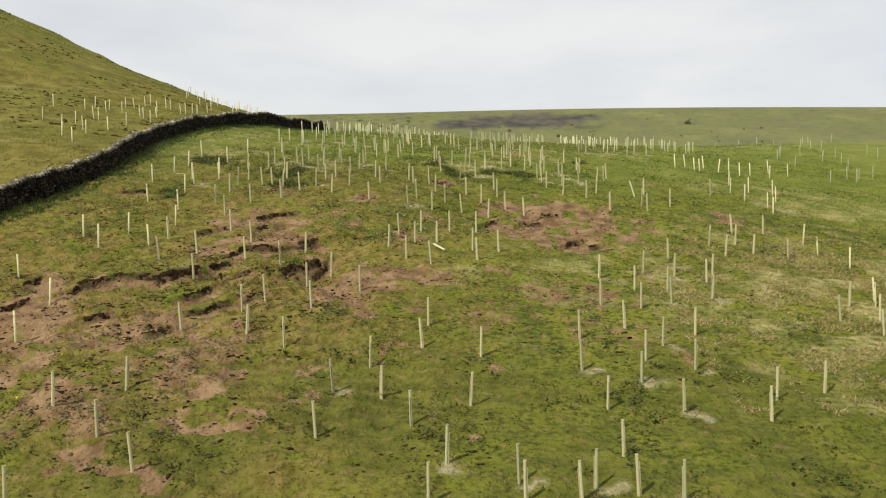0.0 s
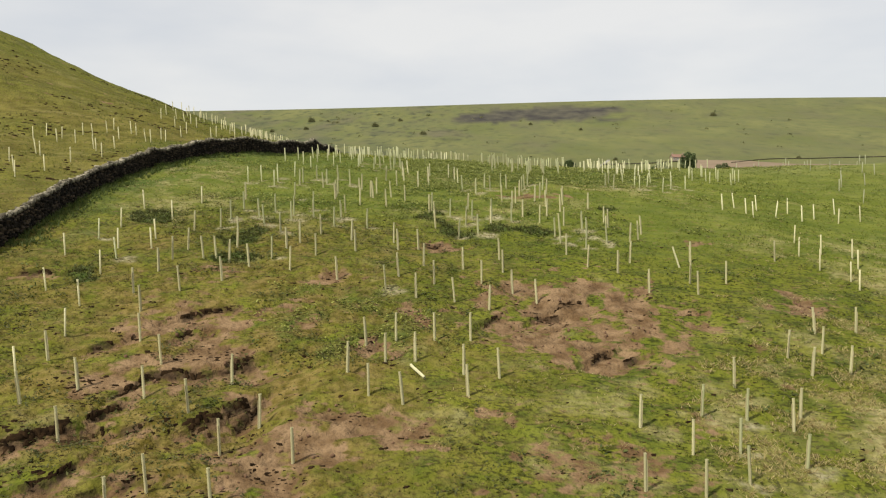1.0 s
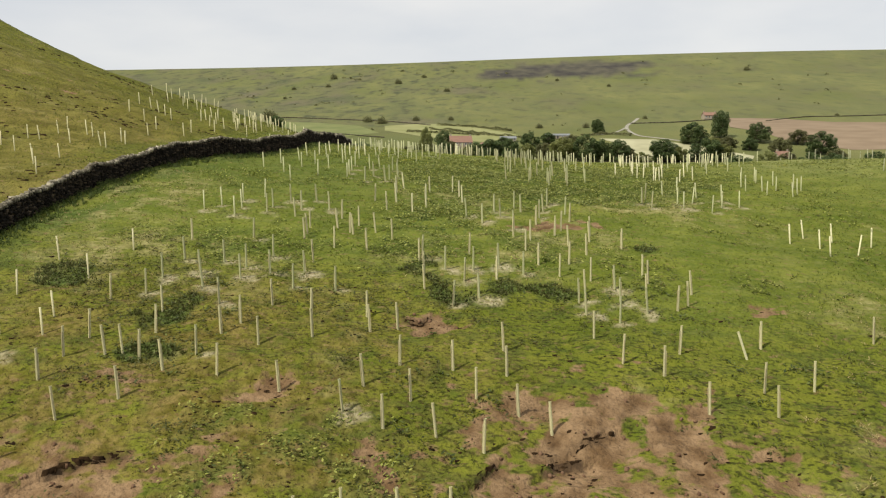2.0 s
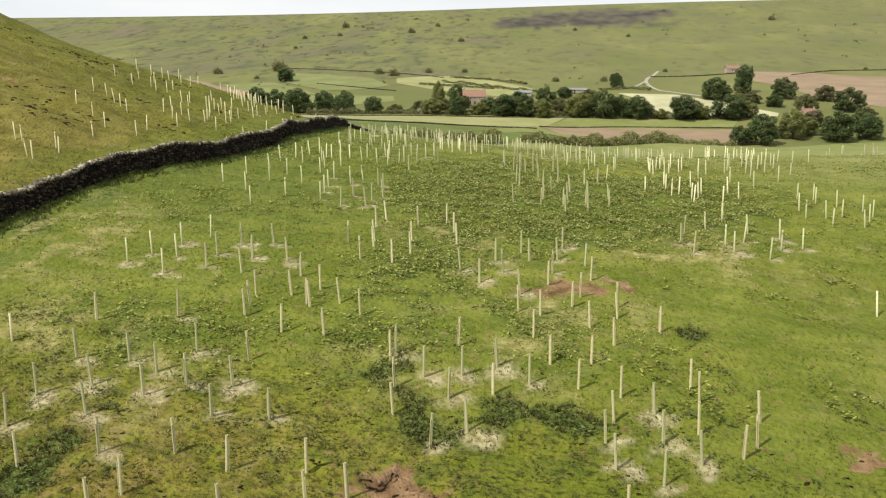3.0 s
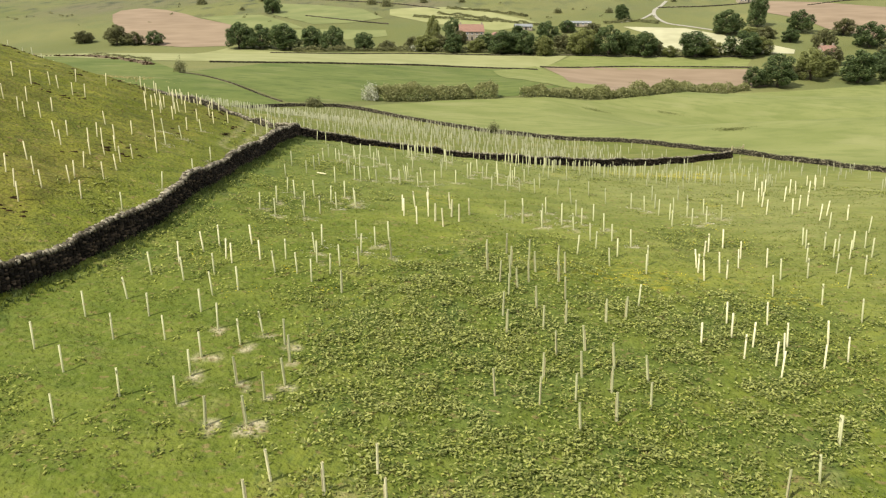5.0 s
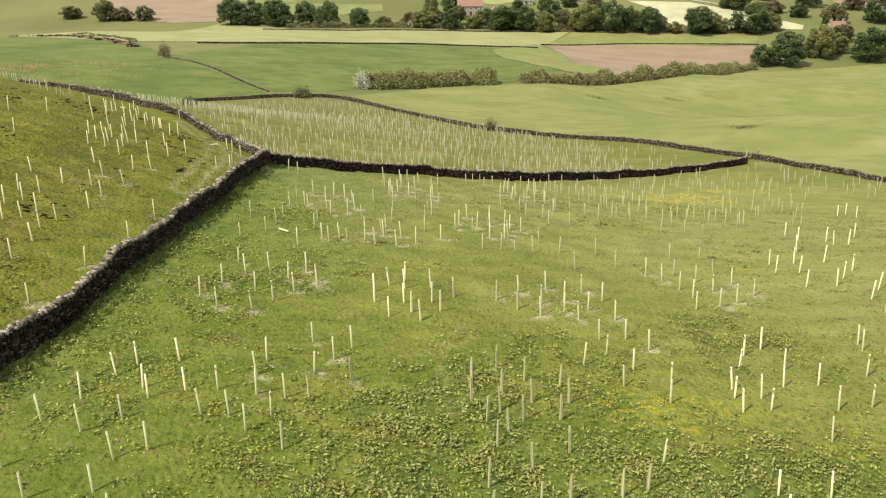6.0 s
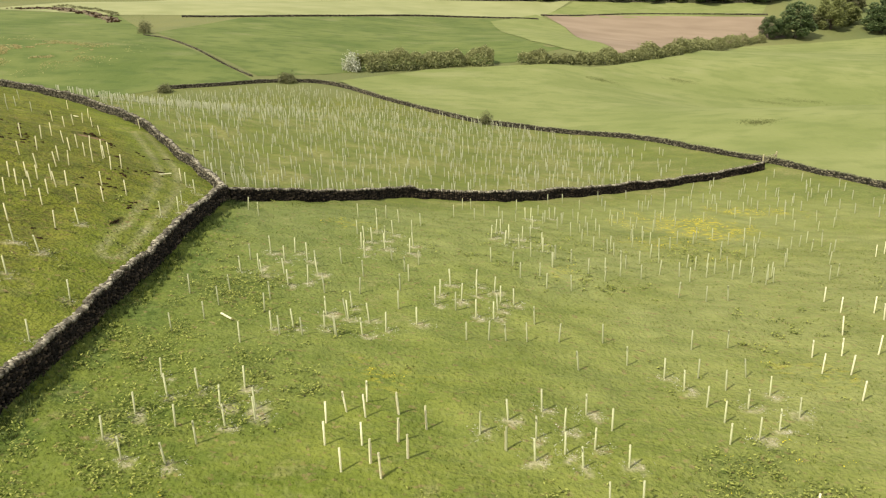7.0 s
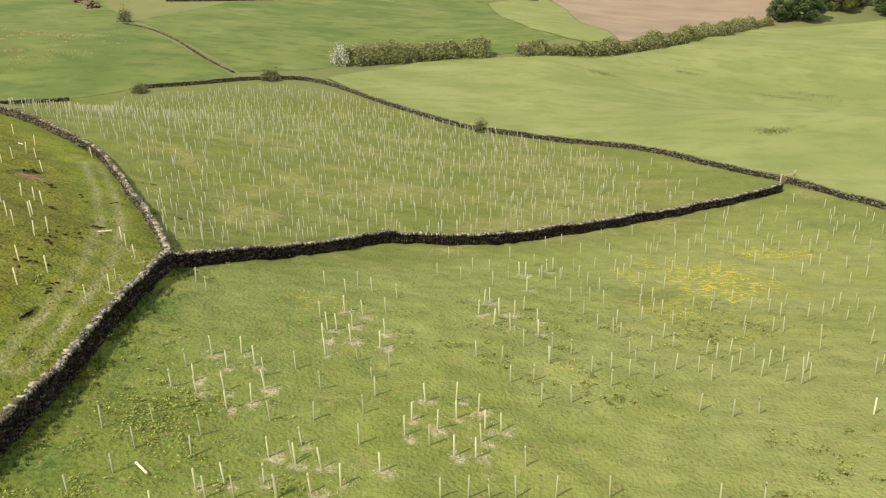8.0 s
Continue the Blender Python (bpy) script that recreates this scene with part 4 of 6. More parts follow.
def scatter(poly, gap, seed):
    """Loosely even places inside a polygon, about gap apart."""
    g = np.random.default_rng(seed)
    p = np.array(poly)
    gx, gy = (a.ravel() for a in np.meshgrid(np.arange(p[:, 0].min(), p[:, 0].max(), gap), np.arange(p[:, 1].min(), p[:, 1].max(), gap)))
    x, y = gx + g.normal(0, gap * 0.30, gx.shape), gy + g.normal(0, gap * 0.30, gy.shape)
    keep = inside(x, y, poly) & (g.random(x.shape) < 0.86)
    return list(zip(x[keep].tolist(), y[keep].tolist()))


def plantation():
    """The closely planted plots that lie beyond the walls and over the brow."""
    out = scatter([(-20, 147), (-16, 149), (-8, 158), (2, 164), (8, 168), (20, 177), (24, 181), (24, 207), (10, 220), (-10, 230), (-26, 246), (-40, 254), (-66, 238), (-60, 190), (-36, 174)], 1.65, 3)
    out += scatter([(24, 182), (34, 190), (30, 204), (24, 207)], 3.0, 4)
    out += scatter([(14, 160), (24, 164), (40, 168), (50, 160), (58, 156), (56, 172), (44, 190), (28, 178), (16, 168)], 2.9, 5)
    out += scatter([(36, 112), (46, 104), (60, 120), (60, 150), (44, 148)], 3.6, 6)
    out += scatter([(-76, 158), (-54, 150), (-46, 164), (-54, 174), (-72, 182)], 2.6, 7)
    out += scatter([(34, 60), (48, 62), (52, 100), (36, 98)], 3.6, 8)
    return out


def fallen_shelter(x, y, turn, label, dip=88):
    root = empty_thing("fallen_tree_shelter", pose(x, y, surf1(x, y) + 0.09, 0, dip, turn), label, "tree shelter")
    bm = bmesh.new()
    tube(bm, 0.062, 0.056, (0, 0, -0.6), (0, 0, 0.6), 10, cap=False)
    bmesh.ops.solidify(bm, geom=bm.faces[:], thickness=0.005)
    part("tube", bm, SHELTER_NEW, root)


# ---- plants ----
def blades(name, label, category, x, y, mat, high, wide, count, splay, seed):
    """Tufts of narrow bent blades at the given places, as one mass."""
    g = np.random.default_rng(seed)
    x, y = np.repeat(x, count), np.repeat(y, count)
    k = len(x)
    x, y = x + g.normal(0, wide * 1.6, k), y + g.normal(0, wide * 1.6, k)
    z = surf(x, y)
    a, b = g.uniform(0, 2 * math.pi, k), g.uniform(0, 2 * math.pi, k)
    h = high * g.uniform(0.5, 1.25, k)
    s = splay * g.uniform(0.3, 1.2, k) * h
    w = wide * g.uniform(0.6, 1.3, k)
    p = np.stack([x, y, z - 0.02], 1)
    side = np.stack([np.cos(a) * w, np.sin(a) * w, np.zeros(k)], 1)
    tip = p + np.stack([np.cos(b) * s, np.sin(b) * s, h], 1)
    v = np.stack([p - side, p + side, tip], 1).reshape(-1, 3)
    f = np.arange(3 * k).reshape(-1, 3)
    return tagged(new(name, quick_mesh(name, v, f, mat)), label, category, "", "stuff")


def leaves(name, label, category, x, y, mat, size, count, low, high, seed, spread_by=0.22):
    """Broad leaves held at all angles round each place, as one mass."""
    g = np.random.default_rng(seed)
    x, y = np.repeat(x, count), np.repeat(y, count)
    k = len(x)
    x, y = x + g.normal(0, spread_by, k), y + g.normal(0, spread_by, k)
    z = surf(x, y) + g.uniform(low, high, k)
    v, f = leaf_quads(np.stack([x, y, z], 1), size, g, 1.4)
    return tagged(new(name, quick_mesh(name, v, f, mat)), label, category, "", "stuff")


def leaf_quads(p, size, g, up=0.3):
    """A pointed four-cornered leaf at each place."""
    k = len(p)
    nrm = g.normal(0, 1, (k, 3)) + np.array([0, 0, up * 2])
    nrm /= np.linalg.norm(nrm, axis=1)[:, None]
    a = np.cross(nrm, g.normal(0, 1, (k, 3)))
    a /= np.linalg.norm(a, axis=1)[:, None]
    b = np.cross(nrm, a)
    s = (size * g.uniform(0.55, 1.3, k))[:, None]
    v = np.stack([p - a * s, p - b * s * 0.45, p + a * s, p + b * s * 0.45], 1).reshape(-1, 3)
    return v, np.arange(4 * k).reshape(-1, 4)


def cover_points(n, x0, x1, y0, y1, seed):
    g = np.random.default_rng(seed)
    return g.uniform(x0, x1, n), g.uniform(y0, y1, n)


def dark_lumps(name, label, x, y, long, thick, seed, wide=1.5, tall=0.55, turn=None):
    """Ragged lumps, peat and painted shade in one black tone, sunk into the ground."""
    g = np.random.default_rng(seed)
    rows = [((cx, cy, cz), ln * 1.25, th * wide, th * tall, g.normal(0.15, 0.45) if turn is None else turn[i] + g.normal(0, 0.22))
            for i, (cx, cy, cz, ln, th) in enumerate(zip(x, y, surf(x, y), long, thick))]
    tagged(new(name, lumps_mesh(name, rows, PEAT_SHADE)), label, "peat", "", "stuff")


def build_turf_breaks():
    """Black lumps for the shade below the slipped turf, and for hoof holes strewn over the worn slope."""
    g = np.random.default_rng(61)
    px, py = [], []
    thin, turns = [], []
    for share, pts in SLIPS:
        line = smooth_line(pts, 0.08)
        n = len(line)
        run = np.arange(n) * 0.08 + pts[0][0] * 7
        wob = np.stack([0.05 * vnoise(run, run * 0, 0.9, 81), 0.10 * vnoise(run, run * 0, 0.7, 82) + 0.10 * vnoise(run, run * 0, 0.3, 83)], 1)
        some = vnoise(run, run * 0, 1.3, 84) > -0.7
        q = line + wob + g.normal(0, 0.035, (n, 2))
        px.append(q[some, 0])
        py.append(q[some, 1])
        thin.append(np.full(some.sum(), share))
        turns.append(np.arctan2(np.gradient(line[:, 1]), np.gradient(line[:, 0]))[some])
    px, py = np.concatenate(px), np.concatenate(py)
    wide = (0.75 + 0.5 * vnoise(px, py, 1.2, 85)) * np.concatenate(thin)
    dark_lumps("torn_turf_edges", "peat lumps coloured black as the shade under torn turf edges", px, py, g.uniform(0.16, 0.44, len(px)), g.uniform(0.08, 0.19, len(px)) * wide, 62, 0.8, 0.70, np.concatenate(turns))
    x, y = cover_points(60000, -28, 26, 19, 66, 63)
    torn = 0.06 + 0.55 * step(60, 47, y) * step(6, -7, x) * step(-0.15, 0.5, vnoise(x, y, 3.2, 86)) + 0.4 * blobs(x, y, CHURN, 0.9) + 0.35 * blobs(x, y, SOIL, 0.9) + 0.25 * blobs(x, y, THIN, 0.9) + 0.55 * blobs(x, y, TORN, 0.9)
    torn = torn * step(-0.05, 0.45, vnoise(x * 0.7, y * 1.2, 0.8, 87)) * step(66, 56, y)
    keep = torn > g.random(len(x)) * 1.4
    x, y = x[keep], y[keep]
    size = np.minimum(np.exp(g.normal(0, 0.42, len(x))), 2.2)
    dark_lumps("hoof_holes", "small hoof holes and clods in worn turf, drawn as shade-black lumps", x, y, 0.13 * size, 0.062 * size, 64, 1.3, 0.34)
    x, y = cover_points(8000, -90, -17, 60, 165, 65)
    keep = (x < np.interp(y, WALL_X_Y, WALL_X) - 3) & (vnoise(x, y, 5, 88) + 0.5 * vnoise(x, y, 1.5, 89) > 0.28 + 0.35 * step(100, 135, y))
    dark_lumps("hillside_scrapes", "dark scrapes and molehills on the hillside", x[keep], y[keep], g.uniform(0.18, 0.62, keep.sum()), g.uniform(0.06, 0.17, keep.sum()), 66)


def build_plants(mulched):
    x, y = cover_points(150000, -40, 44, 20, 150, 21)
    bare = blobs(x, y, SOIL)
    keep = (bare < 0.35) & (pits(x, y) < 0.15) & (rng.random(len(x)) < 0.35 + 0.65 * step(-0.3, 0.5, vnoise(x, y, 1.3, 70) + 0.4 * vnoise(x, y, 6, 71)))
    keep &= rng.random(len(x)) > 0.55 * step(64, 48, y) * step(8, -6, x)
    keep &= rng.random(len(x)) > 0.5 * step(95, 120, y)
    for pts in SCARPS:
        gap, side = scarp_gap(x, y, pts)
        keep &= (gap > 0.5) | ((side > 0) & (gap > 0.10))
    blades("grass_tufts", "short tufts of grazed pasture grass", "grass", x[keep], y[keep], GRASS, 0.11, 0.022, 3, 0.7, 22)
    x, y = cover_points(40000, -24, 44, 22, 110, 23)
    dry = blobs(x, y, DRY, 0.8, 0.5, 50)
    keep = (dry > 0.25) & (rng.random(len(x)) < 0.65) & (vnoise(x, y, 1.1, 93) > -0.35)
    blades("dead_grass", "pale dead grass lying among the green", "grass", x[keep], y[keep], STRAW, 0.10, 0.025, 4, 1.6, 24)
    x, y = cover_points(26000, 10, 32, 27, 52, 94)
    keep = (blobs(x, y, DRY, 0.8, 0.5, 50) > 0.2) & (vnoise(x * 0.6, y, 1.0, 95) + 0.6 * vnoise(x * 0.5, y, 0.4, 96) > 0.05)
    blades("bleached_tussocks", "long bleached grass lying in streaks on the slope", "grass", x[keep], y[keep], STRAW, 0.15, 0.022, 4, 1.7, 92)
    m = np.array(mulched)
    mx, my = np.repeat(m[:, 0], 26) + rng.normal(0, 0.42, 26 * len(m)), np.repeat(m[:, 1], 26) + rng.normal(0, 0.36, 26 * len(m))
    up = my > 98
    blades("straw_mats", "straw-coloured dead grass round the tree shelters", "grass", mx[~up], my[~up], STRAW, 0.05, 0.03, 3, 2.6, 25)
    blades("bleached_straw_mats", "bleached dead grass round the tree shelters", "grass", mx[up] + 0.18, my[up], STRAW_PALE, 0.05, 0.03, 4, 2.6, 24)
    x, y = cover_points(42000, -24, 30, 40, 125, 26)
    keep = blobs(x, y, WEEDS, 0.7, 0.6, 60) * step(-0.5, 0.3, vnoise(x, y, 1.2, 61)) > rng.random(len(x)) * 0.9
    leaves("dock_plants", "broad-leaved docks and nettles in the pasture", "weeds", x[keep], y[keep], DOCK, 0.085, 7, 0.02, 0.22, 27)
    x, y = cover_points(15000, -24, 40, 22, 145, 28)
    keep = (step(-0.1, 0.6, vnoise(x, y, 5, 72)) * step(-0.2, 0.4, vnoise(x, y, 1.6, 77)) > rng.random(len(x))) & (blobs(x, y, SOIL) < 0.6)
    # Dark under-layer that paints the shade beneath the weeds.
    leaves("weed_undergrowth", "lower leaves of thistles and docks, darkened as shade under the plants", "weeds", x[keep], y[keep], RUSH, 0.09, 2, 0.0, 0.06, 39, 0.13)
    keep &= ~((x > -16) & (x < -5 + 0.4 * (y - 70)) & (y > 66) & (y < 79))
    low = keep & (y < 62)
    leaves("slope_weeds", "dark thistles and docks scattered on the worn slope", "weeds", x[low], y[low], THISTLE, 0.095, 8, 0.02, 0.20, 29, 0.15)
    keep &= y >= 62
    leaves("scattered_weeds", "scattered green thistles and docks", "weeds", x[keep], y[keep], DOCK, 0.095, 8, 0.02, 0.20, 29, 0.15)
    x, y = cover_points(9000, -24, 30, 21, 66, 37)
    keep = (step(-0.1, 0.5, vnoise(x, y, 2.4, 76)) * (0.35 + 0.65 * step(8, -4, x)) > rng.random(len(x))) & (blobs(x, y, SOIL) < 0.7)
    leaves("thistle_rosettes", "low dark thistles and nettles on broken ground", "weeds", x[keep], y[keep], RUSH, 0.07, 10, 0.02, 0.16, 38, 0.17)
    x, y = cover_points(26000, -20, 16, 46, 72, 30)
    keep = blobs(x, y, RUSHES, 0.5, 0.4, 62) > 0.35
    blades("rush_clumps", "dark green clumps of soft rush", "rushes", x[keep], y[keep], RUSH, 0.20, 0.022, 7, 0.8, 31)
    x, y = cover_points(60000, -20, 40, 24, 168, 32)
    rich = np.maximum(np.maximum(0.9 * blobs(x, y, YELLOW[:3], 0.9, 0.7, 64), 0.4 * blobs(x, y, YELLOW[3:], 0.9, 0.7, 64)), 0.16 * blobs(x, y, SPARSE_YELLOW, 0.9, 0.7, 65))
    keep = rich * step(-0.2, 0.5, vnoise(x, y, 1.1, 73)) > rng.random(len(x))
    leaves("buttercups", "yellow buttercups in flower in the grass", "flowers", x[keep], y[keep], BUTTERCUP, 0.045, 4, 0.10, 0.24, 33, 0.15)
    x, y = cover_points(13000, -75, -17, 40, 150, 35)
    keep = (x < np.interp(y, WALL_X_Y, WALL_X) - 1) & (step(0.15, 0.6, vnoise(x, y, 2.2, 74) + 0.4 * vnoise(x, y, 7, 75)) > rng.random(len(x)) * 1.2)
    blades("hill_tussocks", "dark tussocks of coarse grass on the steep hillside", "grass", x[keep], y[keep], RUSH, 0.13, 0.04, 3, 0.9, 36)
    x, y = cover_points(30000, -9, 25, 66, 102, 43)
    keep = (in_nettles(x, y, 47) > 0.5) & (rng.random(len(x)) < 0.12 + 0.88 * step(-0.15, 0.30, 0.7 * vnoise(x, y, 0.9, 53) + 0.5 * vnoise(x, y, 3.0, 52)))
    leaves("nettle_bed", "dense bed of docks and nettles on the brow", "weeds", x[keep], y[keep], NETTLE, 0.090, 5, 0.04, 0.20, 44, 0.15)
    # Dark leaves low down, painting the shade inside the bed.
    leaves("nettle_undergrowth", "lower leaves in the bed of nettles, darkened as shade", "weeds", x[keep], y[keep], SHADE_GREEN, 0.075, 1, 0.0, 0.08, 45, 0.16)
    x, y = cover_points(9000, -20, 16, 46, 72, 48)
    keep = blobs(x, y, RUSHES, 0.6, 0.5, 62) > 0.3
    leaves("rush_leaves", "docks among the rush clumps", "weeds", x[keep], y[keep], THISTLE, 0.075, 7, 0.06, 0.26, 49, 0.13)
    # Long grass whose dark tone deepens the shadow beside the wall.
    along = smooth_line(LONG_WALL, 0.05)
    along = along[(along[:, 1] > 40)]
    off = rng.uniform(0.25, 1.5, len(along)) ** 1.3
    keep = vnoise(along[:, 0], along[:, 1], 2.0, 78) > -0.5
    blades("long_wall_grass", "long grass along the wall foot, darkened to deepen the wall shadow", "grass", (along[:, 0] + off)[keep], along[keep, 1], SHADE_GREEN, 0.30, 0.03, 7, 0.8, 40)
    x, y = cover_points(75000, -28, 24, 19, 62, 41)
    bare = blobs(x, y, SOIL)
    keep = (rng.random(len(x)) < 0.2 + 0.8 * step(8, -6, x)) & (rng.random(len(x)) < 0.25 + 0.75 * step(-0.3, 0.3, vnoise(x, y, 1.1, 79))) & (bare < 0.8) & (rng.random(len(x)) > 0.6 * bare)
    for pts in SCARPS:
        gap, side = scarp_gap(x, y, pts)
        keep &= (gap > 0.5) | ((side > 0) & (gap > 0.08))
    blades("withered_turf", "short withered brown grass on the worn slope", "grass", x[keep], y[keep], WITHERED, 0.075, 0.022, 3, 1.4, 42)
    build_turf_breaks()
    x, y = cover_points(14000, -24, 22, 21, 62, 34)
    keep = (blobs(x, y, SOIL) > 0.35) & (rng.random(len(x)) < 0.22)
    rows = []
    for cx, cy, cz in zip(x[keep], y[keep], surf(x[keep], y[keep])):
        s = rng.uniform(0.04, 0.13)
        e = Euler(rng.uniform(0, 6, 3)).to_matrix()
        rows.append(((cx, cy, cz + s * 0.1), np.array(e.col[0]) * s * 1.4, np.array(e.col[1]) * s, np.array(e.col[2]) * s * 0.7))
    tagged(new("earth_clods", stones_mesh("earth_clods", rows, EARTH)), "loose brown clods of earth on the bare patches", "earth", "", "stuff")


# ---- trees and hedges ----
def tree_kind(seed, leaf, shape, label):
    """A tree one metre wide and tall to scale up: trunk, limbs and a crown of leaf sprays in uneven boughs."""
    g = np.random.default_rng(seed)
    root = empty_thing("tree", Matrix(), label, "tree", "valley trees")
    bm = bmesh.new()
    tube(bm, 0.040, 0.026, (0, 0, -0.03), (0.01, 0, 0.34), 8)
    boughs = []
    for k in range(20):
        a = k * 2.4 + g.uniform(-0.4, 0.4)
        up = 0.12 + 0.70 * (k + 0.5) / 20
        out = shape * 0.37 * math.sin(math.pi * min(1, 0.14 + 0.86 * up)) ** 0.6 * g.uniform(0.75, 1.06)
        c = np.array([math.cos(a) * out, math.sin(a) * out, up])
        boughs.append((c, g.uniform(0.10, 0.17)))
        tube(bm, 0.016, 0.005, (0.01, 0, 0.10 + 0.25 * g.random()), tuple(c), 5)
    boughs.append((np.array([0.0, 0.0, 0.88]), 0.13))
    boughs.append((np.array([0.02, 0.03, 0.48]), 0.30))
    part("trunk", bm, BARK, root, "dark bark trunk and limbs")
    pts = []
    for c, r in boughs:
        n = int(3000 * r)
        d = g.normal(0, 1, (n, 3))
        d /= np.linalg.norm(d, axis=1)[:, None]
        pts.append(c + d * r * g.uniform(0.62, 1.06, (n, 1)) * np.array([1.05, 1.05, 0.85]))
    p = np.concatenate(pts)
    p = p[p[:, 2] > 0.01]
    v, f = leaf_quads(p, 0.029, g, 1.0)
    crown = new("crown", quick_mesh("crown", v, f, leaf))
    crown.parent = root
    tagged(crown, "dense leafy crown")
    return root


def plant_tree(kinds, used, kind, k, x, y, wide, tall):
    pick = kinds[kind][k % len(kinds[kind])]
    m = Matrix.Translation((x, y, surf1(x, y) - 0.2)) @ Matrix.Rotation(k * 1.7, 4, "Z") @ Matrix.Diagonal((wide * 1.0, wide * 1.0, tall * 1.0, 1))
    if pick.name in used:
        ob = copy_thing(pick, m)
        ob.matrix_basis = m
    else:
        used.add(pick.name)
        pick.matrix_basis = m


def hedge(name, label, pts, high, wide, leaf, per_metre, size, seed, category="hedge"):
    """A ragged overgrown hedge: stems with leaf sprays along a line."""
    g = np.random.default_rng(seed)
    line = smooth_line(pts, 0.5)
    root = tagged(new(name), label, category, "valley hedges")
    n = int(len(line) * 0.5 * per_metre)
    k = g.integers(0, len(line), n)
    c = line[k] + g.normal(0, 0.25, (n, 2))
    t = g.random(n)
    bulge = 0.72 + 0.4 * vnoise(c[:, 0], c[:, 1], 5.0, seed) + 0.2 * vnoise(c[:, 0], c[:, 1], 1.8, seed + 1)
    a = g.uniform(0, math.pi, n)
    r = g.uniform(0.75, 1.0, n)
    tan = np.gradient(line, axis=0)[k]
    tan /= np.hypot(*tan.T)[:, None]
    nor = np.stack([tan[:, 1], -tan[:, 0]], 1)
    xy = c + nor * (np.cos(a) * r * wide / 2 * bulge)[:, None]
    z = surf(xy[:, 0], xy[:, 1]) + np.sin(a) ** 0.7 * r * high * bulge
    v, f = leaf_quads(np.c_[xy, z], size, g, 0.4)
    o = new("leaves", quick_mesh("leaves", v, f, leaf))
    o.parent = root
    for q in line[::8]:
        b = surf1(q[0], q[1])
        bm = bmesh.new()
        tube(bm, 0.07, 0.02, (q[0], q[1], b - 0.1), (q[0] + g.normal(0, 0.4), q[1] + g.normal(0, 0.4), b + high * 0.6), 5)
        part("stem", bm, BARK, root)
    return root


def bush(x, y, wide, high, leaf, seed, label, name="bush"):
    g = np.random.default_rng(seed)
    root = empty_thing(name, pose(x, y, surf1(x, y)), label, "bush")
    n = 1100
    d = g.normal(0, 1, (n, 3))
    d /= np.linalg.norm(d, axis=1)[:, None]
    d[:, 2] = np.abs(d[:, 2])
    lump = 1 + 0.35 * np.sin(d[:, 0] * 5 + seed) * np.cos(d[:, 1] * 6 + seed)
    p = d * g.uniform(0.55, 1.0, (n, 1)) * lump[:, None] * np.array([wide / 2, wide / 2, high])
    v, f = leaf_quads(p, 0.055 * wide, g, 0.4)
    o = new("leaves", quick_mesh("leaves", v, f, leaf))
    o.parent = root
    bm = bmesh.new()
    for k in range(4):
        tube(bm, 0.03 * wide, 0.01 * wide, (0, 0, -0.1), (0.2 * wide * math.cos(k * 1.6), 0.2 * wide * math.sin(k * 1.6), high * 0.6), 5)
    part("stems", bm, BARK, root)
    return root


def far_scrub():
    """Gorse and hawthorn scrub strewn over the far slope, too small to pick apart."""
    g = np.random.default_rng(71)
    x, y = g.uniform(-420, 420, 9000), g.uniform(610, 1240, 9000)
    want = 0.04 + 0.5 * step(60, -220, x) * step(0.1, 0.6, vnoise(x, y * 0.6, 60, 90)) * step(760, 900, y) + 0.35 * step(0.35, 0.6, vnoise(x, y, 28, 91)) * step(820, 640, y)
    keep = want * step(-0.1, 0.4, vnoise(x, y, 14, 92)) > g.random(9000) * 1.3
    x, y = x[keep], y[keep]
    n = 14
    s = np.repeat(g.uniform(0.5, 1.5, len(x)) * (1 + (y - 600) / 700), n)
    x, y = np.repeat(x, n), np.repeat(y, n)
    p = np.c_[x + g.normal(0, 1, len(x)) * s * 0.6, y + g.normal(0, 1, len(x)) * s * 0.6, surf(x, y) + g.uniform(0, 1, len(x)) * s * 1.0]
    v, f = leaf_quads(p, 1.0, g, 0.4)
    v = p.repeat(4, 0) + (v - p.repeat(4, 0)) * (0.55 * s.repeat(4))[:, None]
    tagged(new("hillside_scrub", quick_mesh("hillside_scrub", v, f, LEAF_OLIVE)), "scattered gorse and hawthorn scrub on the far hillside", "scrub", "", "stuff")


# ---- fields, tracks and farms in the valley ----
def drape(name, label, poly, mat, lift, cell, category="field"):
    """A field with clean edges laid on the land."""
    bm = bmesh.new()
    bm.faces.new([bm.verts.new((x, y, 0)) for x, y in poly])
    p = np.array(poly)
    for axis in (0, 1):
        for c in np.arange(p[:, axis].min() + cell, p[:, axis].max(), cell):
            at = (c, 0, 0) if axis == 0 else (0, c, 0)
            no = (1, 0, 0) if axis == 0 else (0, 1, 0)
            bmesh.ops.bisect_plane(bm, geom=bm.verts[:] + bm.edges[:] + bm.faces[:], plane_co=at, plane_no=no)
    bmesh.ops.triangulate(bm, faces=bm.faces)
    xy = np.array([v.co[:2] for v in bm.verts])
    for v, z in zip(bm.verts, surf(xy[:, 0], xy[:, 1])):
        v.co.z = z + lift
    for f in bm.faces:
        f.smooth = True
        if f.normal.z < 0:
            f.normal_flip()
    me = bpy.data.meshes.new(name)
    bm.to_mesh(me)
    bm.free()
    me.materials.append(mat)
    return tagged(new(name, me), label, category, "", "structure")


